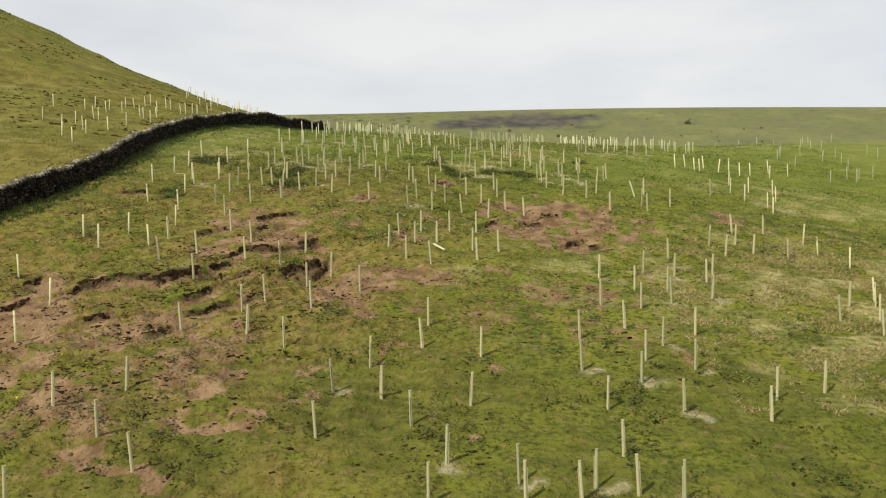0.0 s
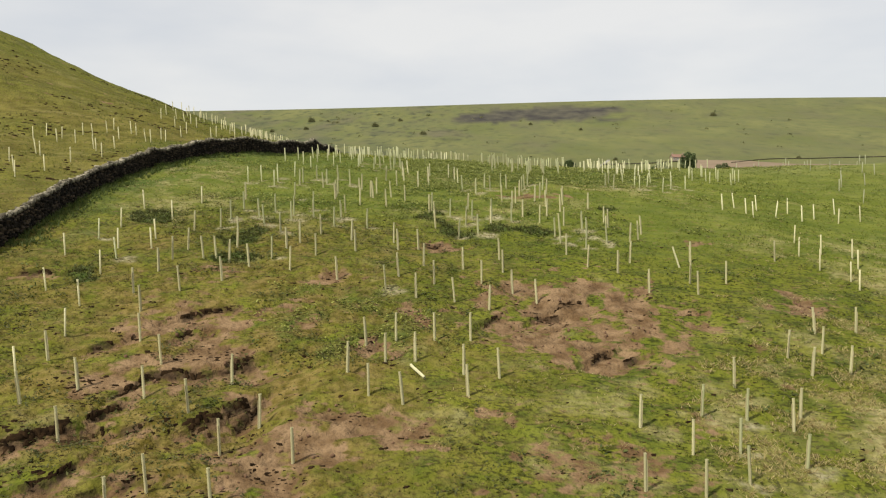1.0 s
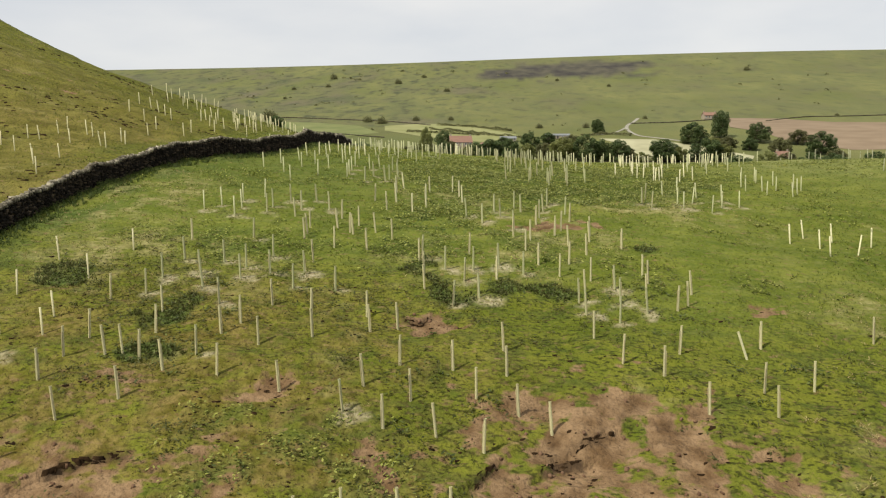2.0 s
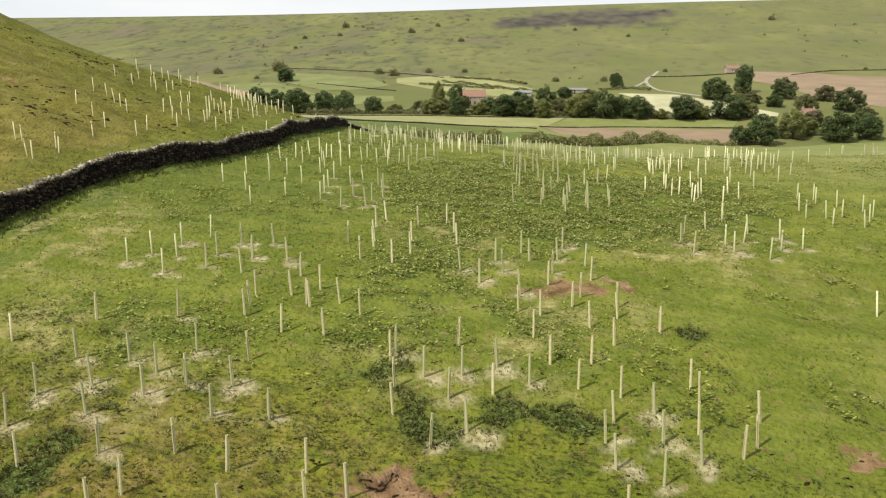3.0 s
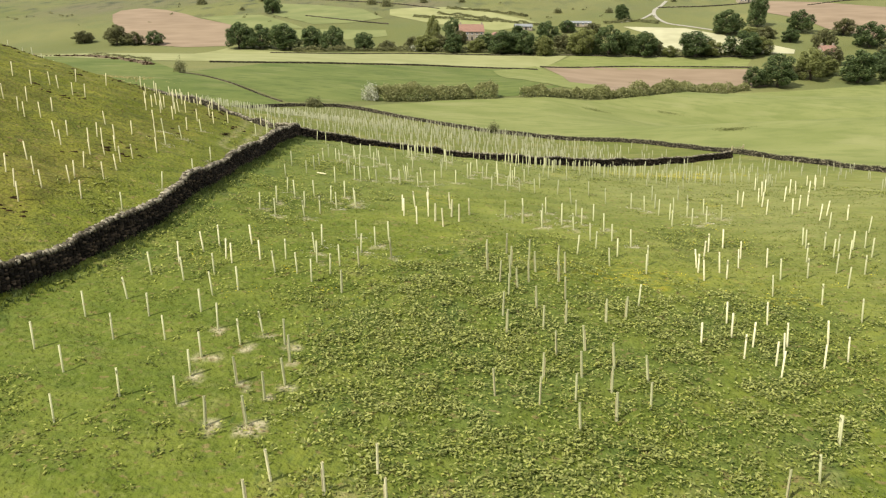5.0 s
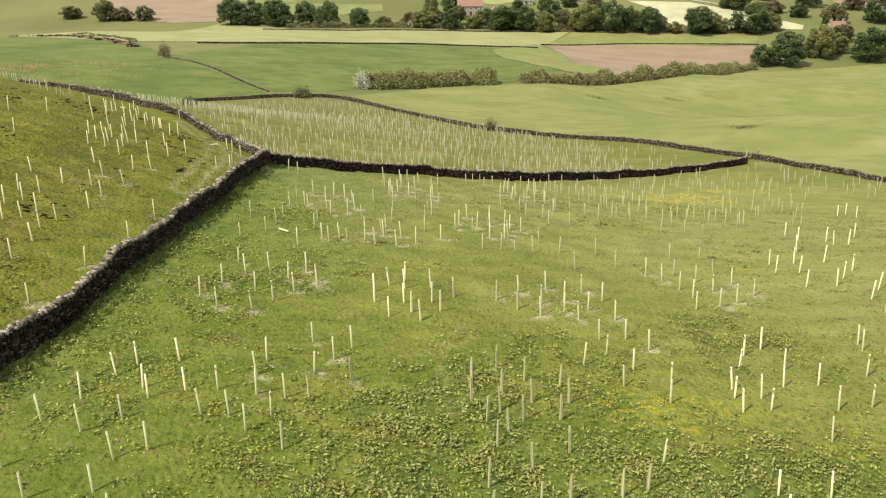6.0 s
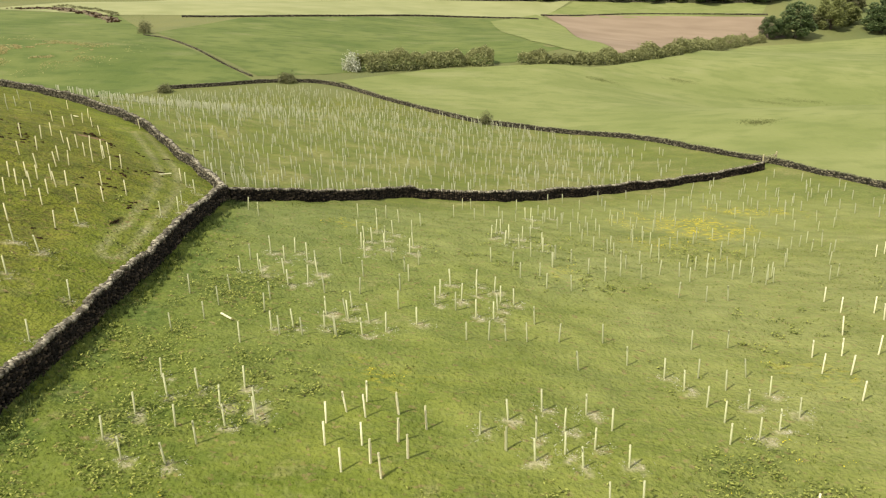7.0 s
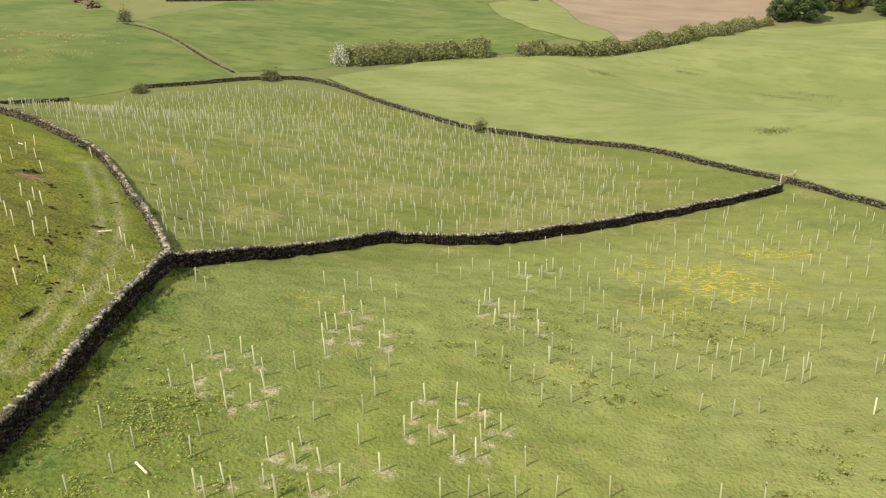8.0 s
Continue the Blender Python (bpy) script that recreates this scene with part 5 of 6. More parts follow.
def ribbon(name, label, pts, wide, mat, lift):
    """A track laid along a line."""
    line = smooth_line(pts, 4.0)
    tan = np.gradient(line, axis=0)
    tan /= np.hypot(*tan.T)[:, None]
    nor = np.stack([tan[:, 1], -tan[:, 0]], 1) * wide / 2
    n = len(line)
    xy = np.concatenate([line - nor, line + nor])
    v = np.c_[xy, surf(xy[:, 0], xy[:, 1]) + lift]
    i = np.arange(n - 1)
    return tagged(new(name, quick_mesh(name, v, np.stack([i, i + n, i + n + 1, i + 1], 1), mat)), label, "track", "", "structure")


def farm_building(x, y, turn, long, deep, eaves, rise, wall, roof, label, openings, chimney=True, name="farmhouse"):
    """A gabled building with windows in its long front, a door, and a roof that overhangs."""
    root = empty_thing(name, pose(x, y, surf1(x, y) - 0.3, 0, 0, turn), label, "building")
    bm = bmesh.new()
    v = [bm.verts.new(p) for p in ((-long / 2, -deep / 2, 0), (long / 2, -deep / 2, 0), (long / 2, deep / 2, 0), (-long / 2, deep / 2, 0),
                                   (-long / 2, -deep / 2, eaves), (long / 2, -deep / 2, eaves), (long / 2, deep / 2, eaves), (-long / 2, deep / 2, eaves),
                                   (-long / 2, 0, eaves + rise), (long / 2, 0, eaves + rise))]
    for f in ((0, 1, 5, 4), (2, 3, 7, 6), (1, 2, 6, 9, 5), (3, 0, 4, 8, 7)):
        bm.faces.new([v[k] for k in f])
    part("wall", bm, wall, root)
    bm = bmesh.new()
    slope = math.atan2(rise, deep / 2)
    wide = math.hypot(rise, deep / 2) + 0.5
    for s in (-1, 1):
        t = Matrix.Rotation(-s * slope, 4, "X")
        box(bm, (long + 0.7, wide, 0.22), (0, s * (deep / 4 + 0.12), eaves + rise / 2 + 0.05), t)
    top = part("roof", bm, roof, root)
    if chimney:
        for s in (-1, 1):
            bm = bmesh.new()
            box(bm, (0.9, 0.7, 1.8), (s * (long / 2 - 0.8), 0, eaves + rise + 0.5))
            part("chimney", bm, wall, root)
    for k in range(openings):
        px = -long / 2 + long * (k + 0.5) / openings
        storeys = (1.5, 4.0) if eaves > 4.5 else (1.5,)
        for z in storeys:
            if k == openings // 2 and z == 1.5:
                bm = bmesh.new()
                box(bm, (1.1, 0.16, 2.1), (px, -deep / 2, 1.35))
                part("door", bm, PAINT_DARK, root, "dark painted door")
                continue
            bm = bmesh.new()
            box(bm, (1.2, 0.14, 1.4), (px, -deep / 2, z + 0.3))
            frame_ob = part("window", bm, PAINT_WHITE, root)
            bm = bmesh.new()
            box(bm, (0.95, 0.18, 1.15), (px, -deep / 2, z + 0.3))
            part("pane", bm, PANE, frame_ob)
    return root


def field_gate(x, y, turn):
    root = empty_thing("field_gate", pose(x, y, surf1(x, y), 0, 0, turn), "weathered wooden field gate between two posts at the wall end", "gate")
    for s in (-1, 1):
        bm = bmesh.new()
        box(bm, (0.18, 0.18, 1.6), (s * 1.6, 0, 0.7))
        bmesh.ops.bevel(bm, geom=bm.edges[:], offset=0.02, segments=1, affect="EDGES")
        part("post", bm, STAKE, root)
    for k in range(5):
        bm = bmesh.new()
        box(bm, (3.0, 0.05, 0.09), (0, 0, 0.25 + 0.22 * k))
        part("rail", bm, STAKE, root)
    bm = bmesh.new()
    box(bm, (3.1, 0.045, 0.08), (0, -0.05, 0.7), Matrix.Rotation(radians(-17), 4, "Y"))
    part("brace", bm, STAKE, root)

# Where the tree shelters stand, planting row by planting row.
PLAIN_ROW_1 = [(-11.7, 21.4), (-0.3, 22), (2.4, 22.1), (4, 22.2), (5.6, 22.3), (-9, 23.3), (5.6, 24.2), (-10.61, 24.65), (-3.93, 25.2), (-0.93, 25.86),
    (-12.66, 26.06), (11.12, 26.63), (5.72, 27.15), (1.06, 27.28), (-10.78, 27.39), (-2.02, 27.54), (11.8, 27.88), (13.93, 28.87), (-2.59, 29.54), (-16.13, 30.34),
    (-5.94, 30.39), (7.84, 30.44), (1.55, 30.48), (-0.71, 30.91), (-7.71, 31.74), (-10.39, 31.99), (5.65, 32.42), (-0.51, 32.89), (10.56, 33.08), (7.68, 33.32),
    (-8.33, 33.56), (-16.52, 33.8), (-5.5, 33.97), (19.18, 34.48), (-7.6, 34.62), (8.96, 35.7), (7.18, 35.87), (-19.09, 36.2), (-3.69, 36.45), (20.19, 36.67),
    (-11.46, 37.07), (-6.2, 37.09), (19.28, 37.67), (9.17, 37.85)]
PLAIN_ROW_2 = [(20.72, 38.02), (20.97, 38.62), (-7.74, 38.63), (-5.33, 38.78), (-13.67, 38.84), (7.8, 39.5), (-16.91, 39.54), (-12.15, 39.85), (-9.76, 39.86),
    (13.28, 39.93), (-0.5, 39.95), (-1.75, 40.21), (1.84, 40.55), (-14.81, 40.58), (-18.15, 40.66), (13.81, 40.66), (-6.94, 41.08), (-16.19, 41.52), (-2.74, 41.7),
    (-14.21, 41.71), (3.03, 42.04), (-9.97, 42.07), (1.66, 42.33), (12.09, 42.66), (-1.4, 42.89), (-0.22, 42.89), (22.22, 43.44), (-14.42, 43.48), (-11.52, 43.89),
    (15.65, 43.98), (19.1, 43.98), (17.21, 44.13), (-2.33, 44.21), (-1.12, 44.46), (0.46, 44.65), (1.95, 44.75), (15.13, 45.19), (21.44, 45.51), (16.86, 45.9),
    (-15.22, 46.39), (-12.54, 46.42), (21.29, 47.09), (17.25, 47.56), (-17.59, 48.06)]
PLAIN_ROW_3 = [(19.31, 48.08), (-13.53, 48.09), (2.84, 48.42), (-11.54, 48.53), (1.24, 49.03), (-0.57, 49.3), (-9.97, 49.84), (5.15, 49.86), (-16.12, 50.4),
    (4.05, 50.64), (-13.4, 50.76), (0.22, 50.85), (10.77, 51.17), (-4.63, 51.22), (13.17, 51.23), (2.54, 51.28), (-1.59, 51.62), (-7.08, 51.7), (-9.15, 51.71),
    (-13.26, 52.34), (-18.9, 52.47), (-11.73, 52.54), (-10.4, 52.6), (-11.12, 52.74), (3.66, 52.8), (13.22, 52.89), (1.63, 53.02), (-0.4, 53.04), (9.61, 53.27),
    (15.2, 53.31), (-12.94, 53.75), (-16.73, 53.85), (-14.96, 53.91), (8.21, 54.16), (-6.23, 54.19), (22.46, 54.21), (-10.52, 54.42), (-7.9, 54.64), (3.56, 54.7),
    (-4.21, 54.9), (10.65, 55.25), (22.51, 55.28), (-15.33, 55.47)]
PLAIN_ROW_4 = [(-1.98, 55.82), (7.35, 56.25), (14.24, 56.46), (-0.89, 56.48), (21.43, 56.63), (-18.13, 57.47), (-13.93, 57.67),
    (19.36, 57.72), (24.17, 57.93), (21.29, 59.1), 
    (24.57, 59.49), (-15.93, 59.65), (11.57, 59.71), (23.01, 60.09), (12.2, 60.41), (-18.43, 61.66),
    (12.68, 61.84), (22.19, 61.99), (-28.91, 62.83)]
PLAIN_ROW_5 = [(-30.98, 65.48),
    (-29.6, 66.81), (-7.2, 67.42), (-4.71, 67.81), 
    (-30.48, 68.26), (-32.49, 68.64), (8.65, 68.76), (4.36, 68.84), (-28.79, 69.26), (-34.99, 70.42),
    (28.9, 70.66), (-32.35, 70.94), (30.91, 71.56), 
    (-28.52, 72.59), (-31.59, 73.92)]
PLAIN_ROW_6 = [(-32.44, 74.9), (-27.32, 75.28), 
    (-28.83, 77.57), (-29.65, 78.89), (-38.2, 79.05), (-28.71, 80.82), (-33.84, 80.97), (-35.98, 81), (-32.28, 81.08),
    (-11.83, 82.18), (-34.11, 82.35), (-35.78, 82.86), (-10.1, 83.81), (7.47, 83.97), (-26.99, 84.55), (-33.38, 84.77),
    (8.92, 84.78), (17.16, 84.78), (-32.52, 84.91), (23.94, 85.06), (-27.67, 85.08), (-30.23, 85.23), (25.95, 85.25), (-13.11, 85.26), (6.02, 85.49), (10.34, 85.69),
    (4.26, 85.84), (22.64, 85.99), (7.46, 86.02), (26.54, 86.03), (24, 86.32)]
PLAIN_ROW_7 = [(-15.11, 86.68), (-26.46, 86.76), (9.01, 87.01), (-32.19, 87.16), (25.44, 87.44), (27.36, 87.48), (6.23, 87.5), (10.58, 87.86), (-29.71, 87.93),
    (7.88, 87.98), (-30.23, 88), (22.91, 88), (-12.34, 88.02), (-27.37, 88.04), (-10.19, 88.39), (-32.11, 88.43), (27.2, 88.61), (9.33, 88.82), (6.9, 89.6),
    (25.98, 89.75), (-14.54, 89.89), (8.18, 90.15), (-11.73, 90.32), (24.82, 90.4), (-9.46, 90.84), (23.81, 91.04), (24.9, 91.04), (4.75, 91.71), (-13.42, 91.78),
    (6.44, 92.15), (-9.51, 92.55), (7.53, 92.56), (-27.06, 92.61), (4.54, 93.03), (9.48, 93.12), (-8.44, 93.15), (10.47, 93.56), (-11.5, 93.98), (-3.5, 94.1),
    (-13.36, 94.45), (6.23, 94.48), (-24.64, 94.63), (21.96, 94.69), (-5.19, 94.88)]
PLAIN_ROW_8 = [(-10.26, 94.95), (-27.35, 95.04), (11.32, 95.23), (7.7, 95.5), (4.83, 95.66), (-7.3, 95.72), (-6.14, 95.75), (-4.48, 96.04), (20.77, 96.6),
    (5.3, 96.62), (24.36, 96.72), (-24.78, 96.78), (-29.24, 96.92), (4.37, 97.26), (-4.24, 97.38), (5.9, 97.44), (-3.21, 97.45), (-7.21, 97.52), (18.62, 97.56),
    (7.46, 97.66), (4.93, 97.97), (-31.17, 98.04), (3.66, 98.51), (6.3, 98.74), (22.91, 98.82), (7.9, 98.98), (4.95, 99.23), (12.42, 99.62), (19.76, 99.93),
    (3.62, 100.12), (21.27, 100.16), (-28.07, 100.38), (7.62, 100.43), (5.99, 100.43), (-23.88, 100.58), (24.65, 100.94), (10.6, 101.12), (-28.98, 101.17),
    (23.22, 101.21), (12.75, 101.22), (4.72, 101.4), (-24.78, 101.78), (-2.3, 102.46), (11.21, 102.46)]
PLAIN_ROW_9 = [(-23.62, 102.68), (-30.23, 102.68), (8.92, 102.94), (22.3, 103.22), (-21.5, 103.23), (-26.2, 103.35), (24.87, 103.59), (24.02, 103.78), (26.25, 103.89),
    (10.12, 103.96), (-24.91, 104.16), (-32.96, 104.39), (-31.76, 104.41), (25.6, 105.01), (-23.13, 105.02), (24.8, 105.1), (24.12, 105.43), (9.97, 105.75),
    (26.64, 105.76), (23.13, 105.77), (-23.26, 105.88), (11.35, 106.05), (23.2, 106.51), (-26.94, 106.89), (-21.93, 107.05), (-7.53, 107.27), (29.25, 108.08),
    (-8.78, 108.16), (30.8, 108.52), (5.81, 108.79), (-24.2, 108.86), (28.33, 109.26), (-22.53, 110.1), (16, 110.73), (26.48, 110.92), (10.73, 111.22),
    (-25.04, 111.47), (-27.31, 111.79), (-23.05, 111.88), (16.17, 112.44), (-24.5, 112.48), (-28.58, 113.36), (-22.92, 113.53), (-26.18, 113.57)]
PLAIN_ROW_10 = [(-33.72, 113.69), (15.67, 113.82), (-24.38, 113.93), (-35.71, 114.15), (-28.21, 114.4), (-25.95, 115.12), (-8.31, 115.85), (-32.29, 115.88),
    (17.18, 116.09), (-33.03, 116.35), (-26.98, 116.43), (-22.34, 116.45), (-31.42, 116.58), (-12.31, 116.58), (-25.78, 116.81), (9.66, 116.95), (16.01, 117.2),
    (-6.58, 117.33), (-34.74, 117.37), (-5.38, 117.59), (18.64, 117.63), (-3.61, 117.87), (-3.54, 117.89), (12.39, 118.03), (-11.07, 118.19), (-31.73, 118.82),
    (-33.78, 118.88), (3.57, 119.05), (4.81, 119.29), (-25.57, 119.33), (-27.77, 119.44), (5.79, 119.48), (6.99, 119.77), (-8.17, 119.95), (-10.87, 120.01),
    (8.81, 120.02), (-24.07, 120.36), (11.32, 120.37), (-3.48, 120.5), (16.4, 120.64), (18.55, 121.06), (-13.08, 121.33), (-8.27, 121.56), (7.49, 122.11)]
PLAIN_ROW_11 = [(-10.98, 122.34), (-0.69, 122.39), (2.73, 122.87), (-5.41, 123.44), (-3.31, 123.93), (-36.4, 124.1), (-38.4, 124.77), (-0.91, 124.99),
    (-33.52, 125.43), (-26.44, 125.55), (-32.52, 125.64), (-23.83, 126.37), (-35.36, 126.47), (-36.18, 126.61), (-0.59, 126.9), (-3.6, 126.94), (-6.9, 127.53),
    (-11.37, 127.77), (8.53, 128.58), (-5.39, 128.69), (-1.08, 128.74), (10.21, 128.75), (19.15, 128.76), (-28.62, 129.02), (17.42, 129.16), (-26.22, 129.21),
    (-27.43, 129.41), (20.79, 129.43), (6.79, 130.26), (-0.29, 130.3), (-2.16, 130.41), (-26.53, 130.65), (-35.98, 130.71), (-24.55, 130.83), (-28.86, 130.87),
    (12.69, 130.94), (8.18, 131), (-28.01, 131.16), (-29.99, 131.91), (11.69, 132.35), (-26.89, 132.37), (13.98, 132.57), (-23.68, 132.73), (15.51, 132.75)]
PLAIN_ROW_12 = [(6.28, 132.82), (-29.33, 132.94), (-28.58, 133), (4.71, 133.02), (9.17, 133.06), (9.14, 133.26), (19.09, 133.33), (-26.64, 133.37), (13.01, 133.43),
    (24.54, 133.54), (23.56, 133.6), (-27.96, 133.75), (22.31, 134.14), (25.31, 134.25), (18.54, 134.26), (17.13, 134.44), (20.58, 134.63), (14.69, 134.73),
    (10.66, 134.83), (-23.08, 135.11), (7.67, 135.16), (-29.83, 135.2), (-35.35, 135.23), (25.26, 135.3), (-25.04, 135.38), (9.51, 135.43), (9.51, 135.43),
    (-5.56, 135.75), (29.94, 135.86), (23.37, 136.02), (21.54, 136.04), (25.84, 136.28), (14.57, 136.39), (-29.11, 136.54), (-31.95, 136.62), (20.26, 136.79),
    (24.53, 136.94), (22.86, 137.26), (16.14, 137.32), (-28.7, 137.64), (19.84, 137.65), (21.38, 137.77), (-1.61, 137.96), (-13.88, 137.98)]
PLAIN_ROW_13 = [(31.43, 138.05), (-29.74, 138.15), (17.78, 138.27), (-31.86, 138.88), (14.43, 139.2), (-26.16, 139.26), (-15.11, 139.27), (27.98, 139.71),
    (14.01, 139.84), (12.87, 139.94), (-27.99, 140.01), (17.45, 140.02), (-25.82, 140.36), (-4.8, 140.56), (-1.26, 141.21), (23.36, 141.34), (-34.64, 141.45),
    (14.46, 141.64), (32.24, 141.73), (-29.56, 141.78), (-6.61, 141.95), (7.83, 141.99), (29.05, 142.3), (-3.23, 142.4), (-31.15, 142.43), (23.73, 142.79),
    (12.2, 142.91), (18.69, 142.94), (-4.46, 143.28), (26.01, 143.34), (-34.06, 143.37), (26.79, 143.44), (-28.99, 143.61), (16.57, 143.64), (19.79, 143.77),
    (-31.4, 144.14), (-29.14, 144.17), (-22.54, 144.23), (-32.79, 144.46), (11.49, 145.45), (18.4, 145.51), (17.78, 145.7), (33.76, 145.72), (14.07, 145.95)]
PLAIN_ROW_14 = [(13.07, 146.32), (20.97, 146.56), (16.95, 146.62), (27.76, 147), (22.52, 147.2), (32.87, 147.27), (29.95, 147.27), (27.07, 147.63), (34.97, 147.65),
    (12.51, 147.76), (-35.73, 147.8), (5.52, 147.81), (25.79, 147.94), (31.5, 148.39), (-31, 148.6), (1.01, 148.76), (10.57, 148.83), (18.29, 148.86), (2.93, 148.88),
    (-31.89, 149.05), (-33, 149.11), (10.59, 149.27), (32.64, 149.55), (23.34, 149.56), (34.62, 149.56), (14.17, 149.76), (17.62, 149.86), (29.07, 149.87),
    (24.94, 150.11), (6.77, 150.53), (27.99, 150.63), (33.83, 151.09), (9.37, 151.48), (13.39, 151.65), (9.58, 152.08), (35.58, 152.11), (11.17, 152.29),
    (3.75, 152.39), (19.95, 152.47), (11.26, 152.63), (5.15, 152.74), (17.96, 153.5), (18.51, 153.7), (12.89, 153.83)]
PLAIN_ROW_15 = [(16.27, 154.25), (10.14, 154.63), (20.64, 155.36), (10.73, 155.47), (10.72, 155.57), (17.03, 155.89), (22.73, 155.9), (1.47, 156.09), (12.68, 156.41),
    (9.13, 156.66), (2.29, 156.8), (16.38, 157.01), (30.42, 157.07), (34.88, 157.33), (37.47, 157.86), (14.67, 157.91), (21.74, 158.24), (6.96, 158.35),
    (18.13, 158.76), (26.27, 158.98), (21.4, 159.49), (33.88, 159.75), (39.71, 159.75), (23.44, 159.76), (-41.32, 159.84), (-37.92, 160.62), (22.55, 160.8),
    (-43.19, 160.95), (-41.31, 161.64), (38.9, 162.15), (30.43, 162.39), (35.66, 162.48), (36.56, 162.61), (13.89, 162.8), (10.47, 162.87), (41.32, 163.27),
    (20.84, 163.94), (34.69, 164.54), (-40.79, 164.6), (29.09, 164.77), (12.17, 164.89), (-42.57, 165.93), (25.02, 166.31), (32.52, 166.6)]
PLAIN_ROW_16 = [(28.56, 166.71), (23.84, 167.14), (31, 167.33), (21.86, 167.99), (37.52, 168.03), (26.99, 168.94), (-37.47, 169.19), (34.14, 169.24), (-43.77, 169.57),
    (38.86, 169.73), (29.94, 170.23), (-47.75, 172.44)]
PLAIN_BROW = [(-11.81, 75.25), (-8.77, 71.01), (-5.91, 71.1), (-7.28, 68.46), (-5.72, 68.68), (-4.66, 69.71), (-3.48, 68.31), (-4.89, 68.05), (4.61, 76.52), (4.99, 75.22), (5.83, 72.15), (7.8, 74.67), (7.9, 72.76), (7.2, 70.61), (6.74, 69.6), (8.8, 69.78), (17.07, 84.47), (15.52, 82.14), (14.11, 81.21), (17.82, 81.64)]
PLAIN_SLOPE = [(-13.05, 65.34), (-7.17, 66.5), (-5.33, 65.51), (-3.53, 65.37), (-2.44, 67.54), (-15.22, 62.98), (-5.98, 63.3), (-6.53, 57.48), (-4.72, 57.01), (-2.35, 57.45), (-7.32, 55.45), (-11.02, 56.36), (-0.6, 63.68), (-0.18, 61.82), (-0.07, 60.57), (1.93, 65.39), (3.36, 62.2), (5.54, 64.61), (4.94, 66.28), (5.3, 68.44), (7.35, 67.64), (8.18, 66.23), (7.12, 64.59), (6.48, 62.87), (7.97, 62.52), (7.55, 61.08), (10.29, 67.7), (10.66, 63.51), (10.76, 62.5), (10.32, 60.63)]
PLAIN = [PLAIN_SLOPE, PLAIN_BROW, PLAIN_ROW_1, PLAIN_ROW_2, PLAIN_ROW_3, PLAIN_ROW_4, PLAIN_ROW_5, PLAIN_ROW_6, PLAIN_ROW_7, PLAIN_ROW_8, PLAIN_ROW_9, PLAIN_ROW_10, PLAIN_ROW_11, PLAIN_ROW_12, PLAIN_ROW_13, PLAIN_ROW_14, PLAIN_ROW_15, PLAIN_ROW_16]
MULCHED_ROW_1 = [(6.9, 22.3), (4.5, 22.8), (2.3, 22.9), (0.2, 23.8), (8.27, 26.96), (-3.71, 27.65), (7.28, 28.8), (5.29, 29.79), (9.62, 30.08), (8.83, 31.69),
    (18.01, 35.94), (10.53, 36.44), (12.84, 37.76), (10.85, 38.27), (11.8, 40.38), (10.22, 40.48), (-2.09, 50.07), (-16.06, 52.1), (-8.27, 52.84), (-18.43, 55.27),
    
    (-14.42, 71.13)]
MULCHED_ROW_2 = [(-6.32, 82.61), (-4.79, 82.7), (-7.84, 83.73), (-4.74, 84.79),
    (-6.09, 85.55), (-8.01, 85.64), (-4.17, 85.73), (-8.02, 86.93), (-4.4, 87.45), (-6.78, 88.25), (-4.97, 88.77), (-8.16, 89.38), (-6.1, 89.39), (-5.47, 97.34),
    (-5.95, 98.97), (-1.7, 99.25), (-3.45, 99.44), (26.28, 99.77), (-5.81, 100.11), (-2.89, 101.07), (-4.31, 102.83), (-19.31, 103.93), (12.35, 104.83),
    (-8.12, 105.47), (-10.05, 105.59), (-11.42, 106.82), (9.11, 108.02), (7.06, 108.28), (11.11, 108.34), (-18.66, 108.55), (-6.71, 108.6), (-10.83, 108.71),
    (8.38, 108.82), (-5.55, 109.34), (9.74, 109.42), (4.62, 109.78), (7.16, 109.93), (-7.38, 109.94), (-5.73, 110.01)]
MULCHED_ROW_3 = [(-9.94, 110.18), (8.5, 110.88), (5.89, 111.08), (-8.81, 111.1), (17.45, 111.25), (-6.74, 111.65), (-10.94, 111.92), (18.65, 112.16), (7.51, 112.29),
    (9.64, 112.41), (20.03, 113.51), (-18.45, 113.61), (17.74, 114.07), (19.24, 115.55), (14.96, 115.62), (14.17, 116.89), (-7.13, 117.7), (-6.08, 118.38),
    (-18.85, 118.43), (-2.25, 118.63), (-4.45, 118.9), (-22.68, 118.95), (-0.99, 119.15), (-2.12, 120.29), (-3.37, 120.38), (0.63, 120.39), (-4.76, 120.77),
    (-3.4, 121.78), (3.99, 122.38), (5.05, 122.47), (-22.77, 122.5), (-24.4, 122.71), (1.44, 123.37), (5.28, 123.81), (-7.87, 124.09), (3.01, 124.21), (-6.77, 124.78),
    (1.63, 124.79), (5.44, 124.93), (6.28, 124.96), (-9.8, 125.11), (3.92, 125.5), (-11.39, 125.66), (-8.51, 125.67)]
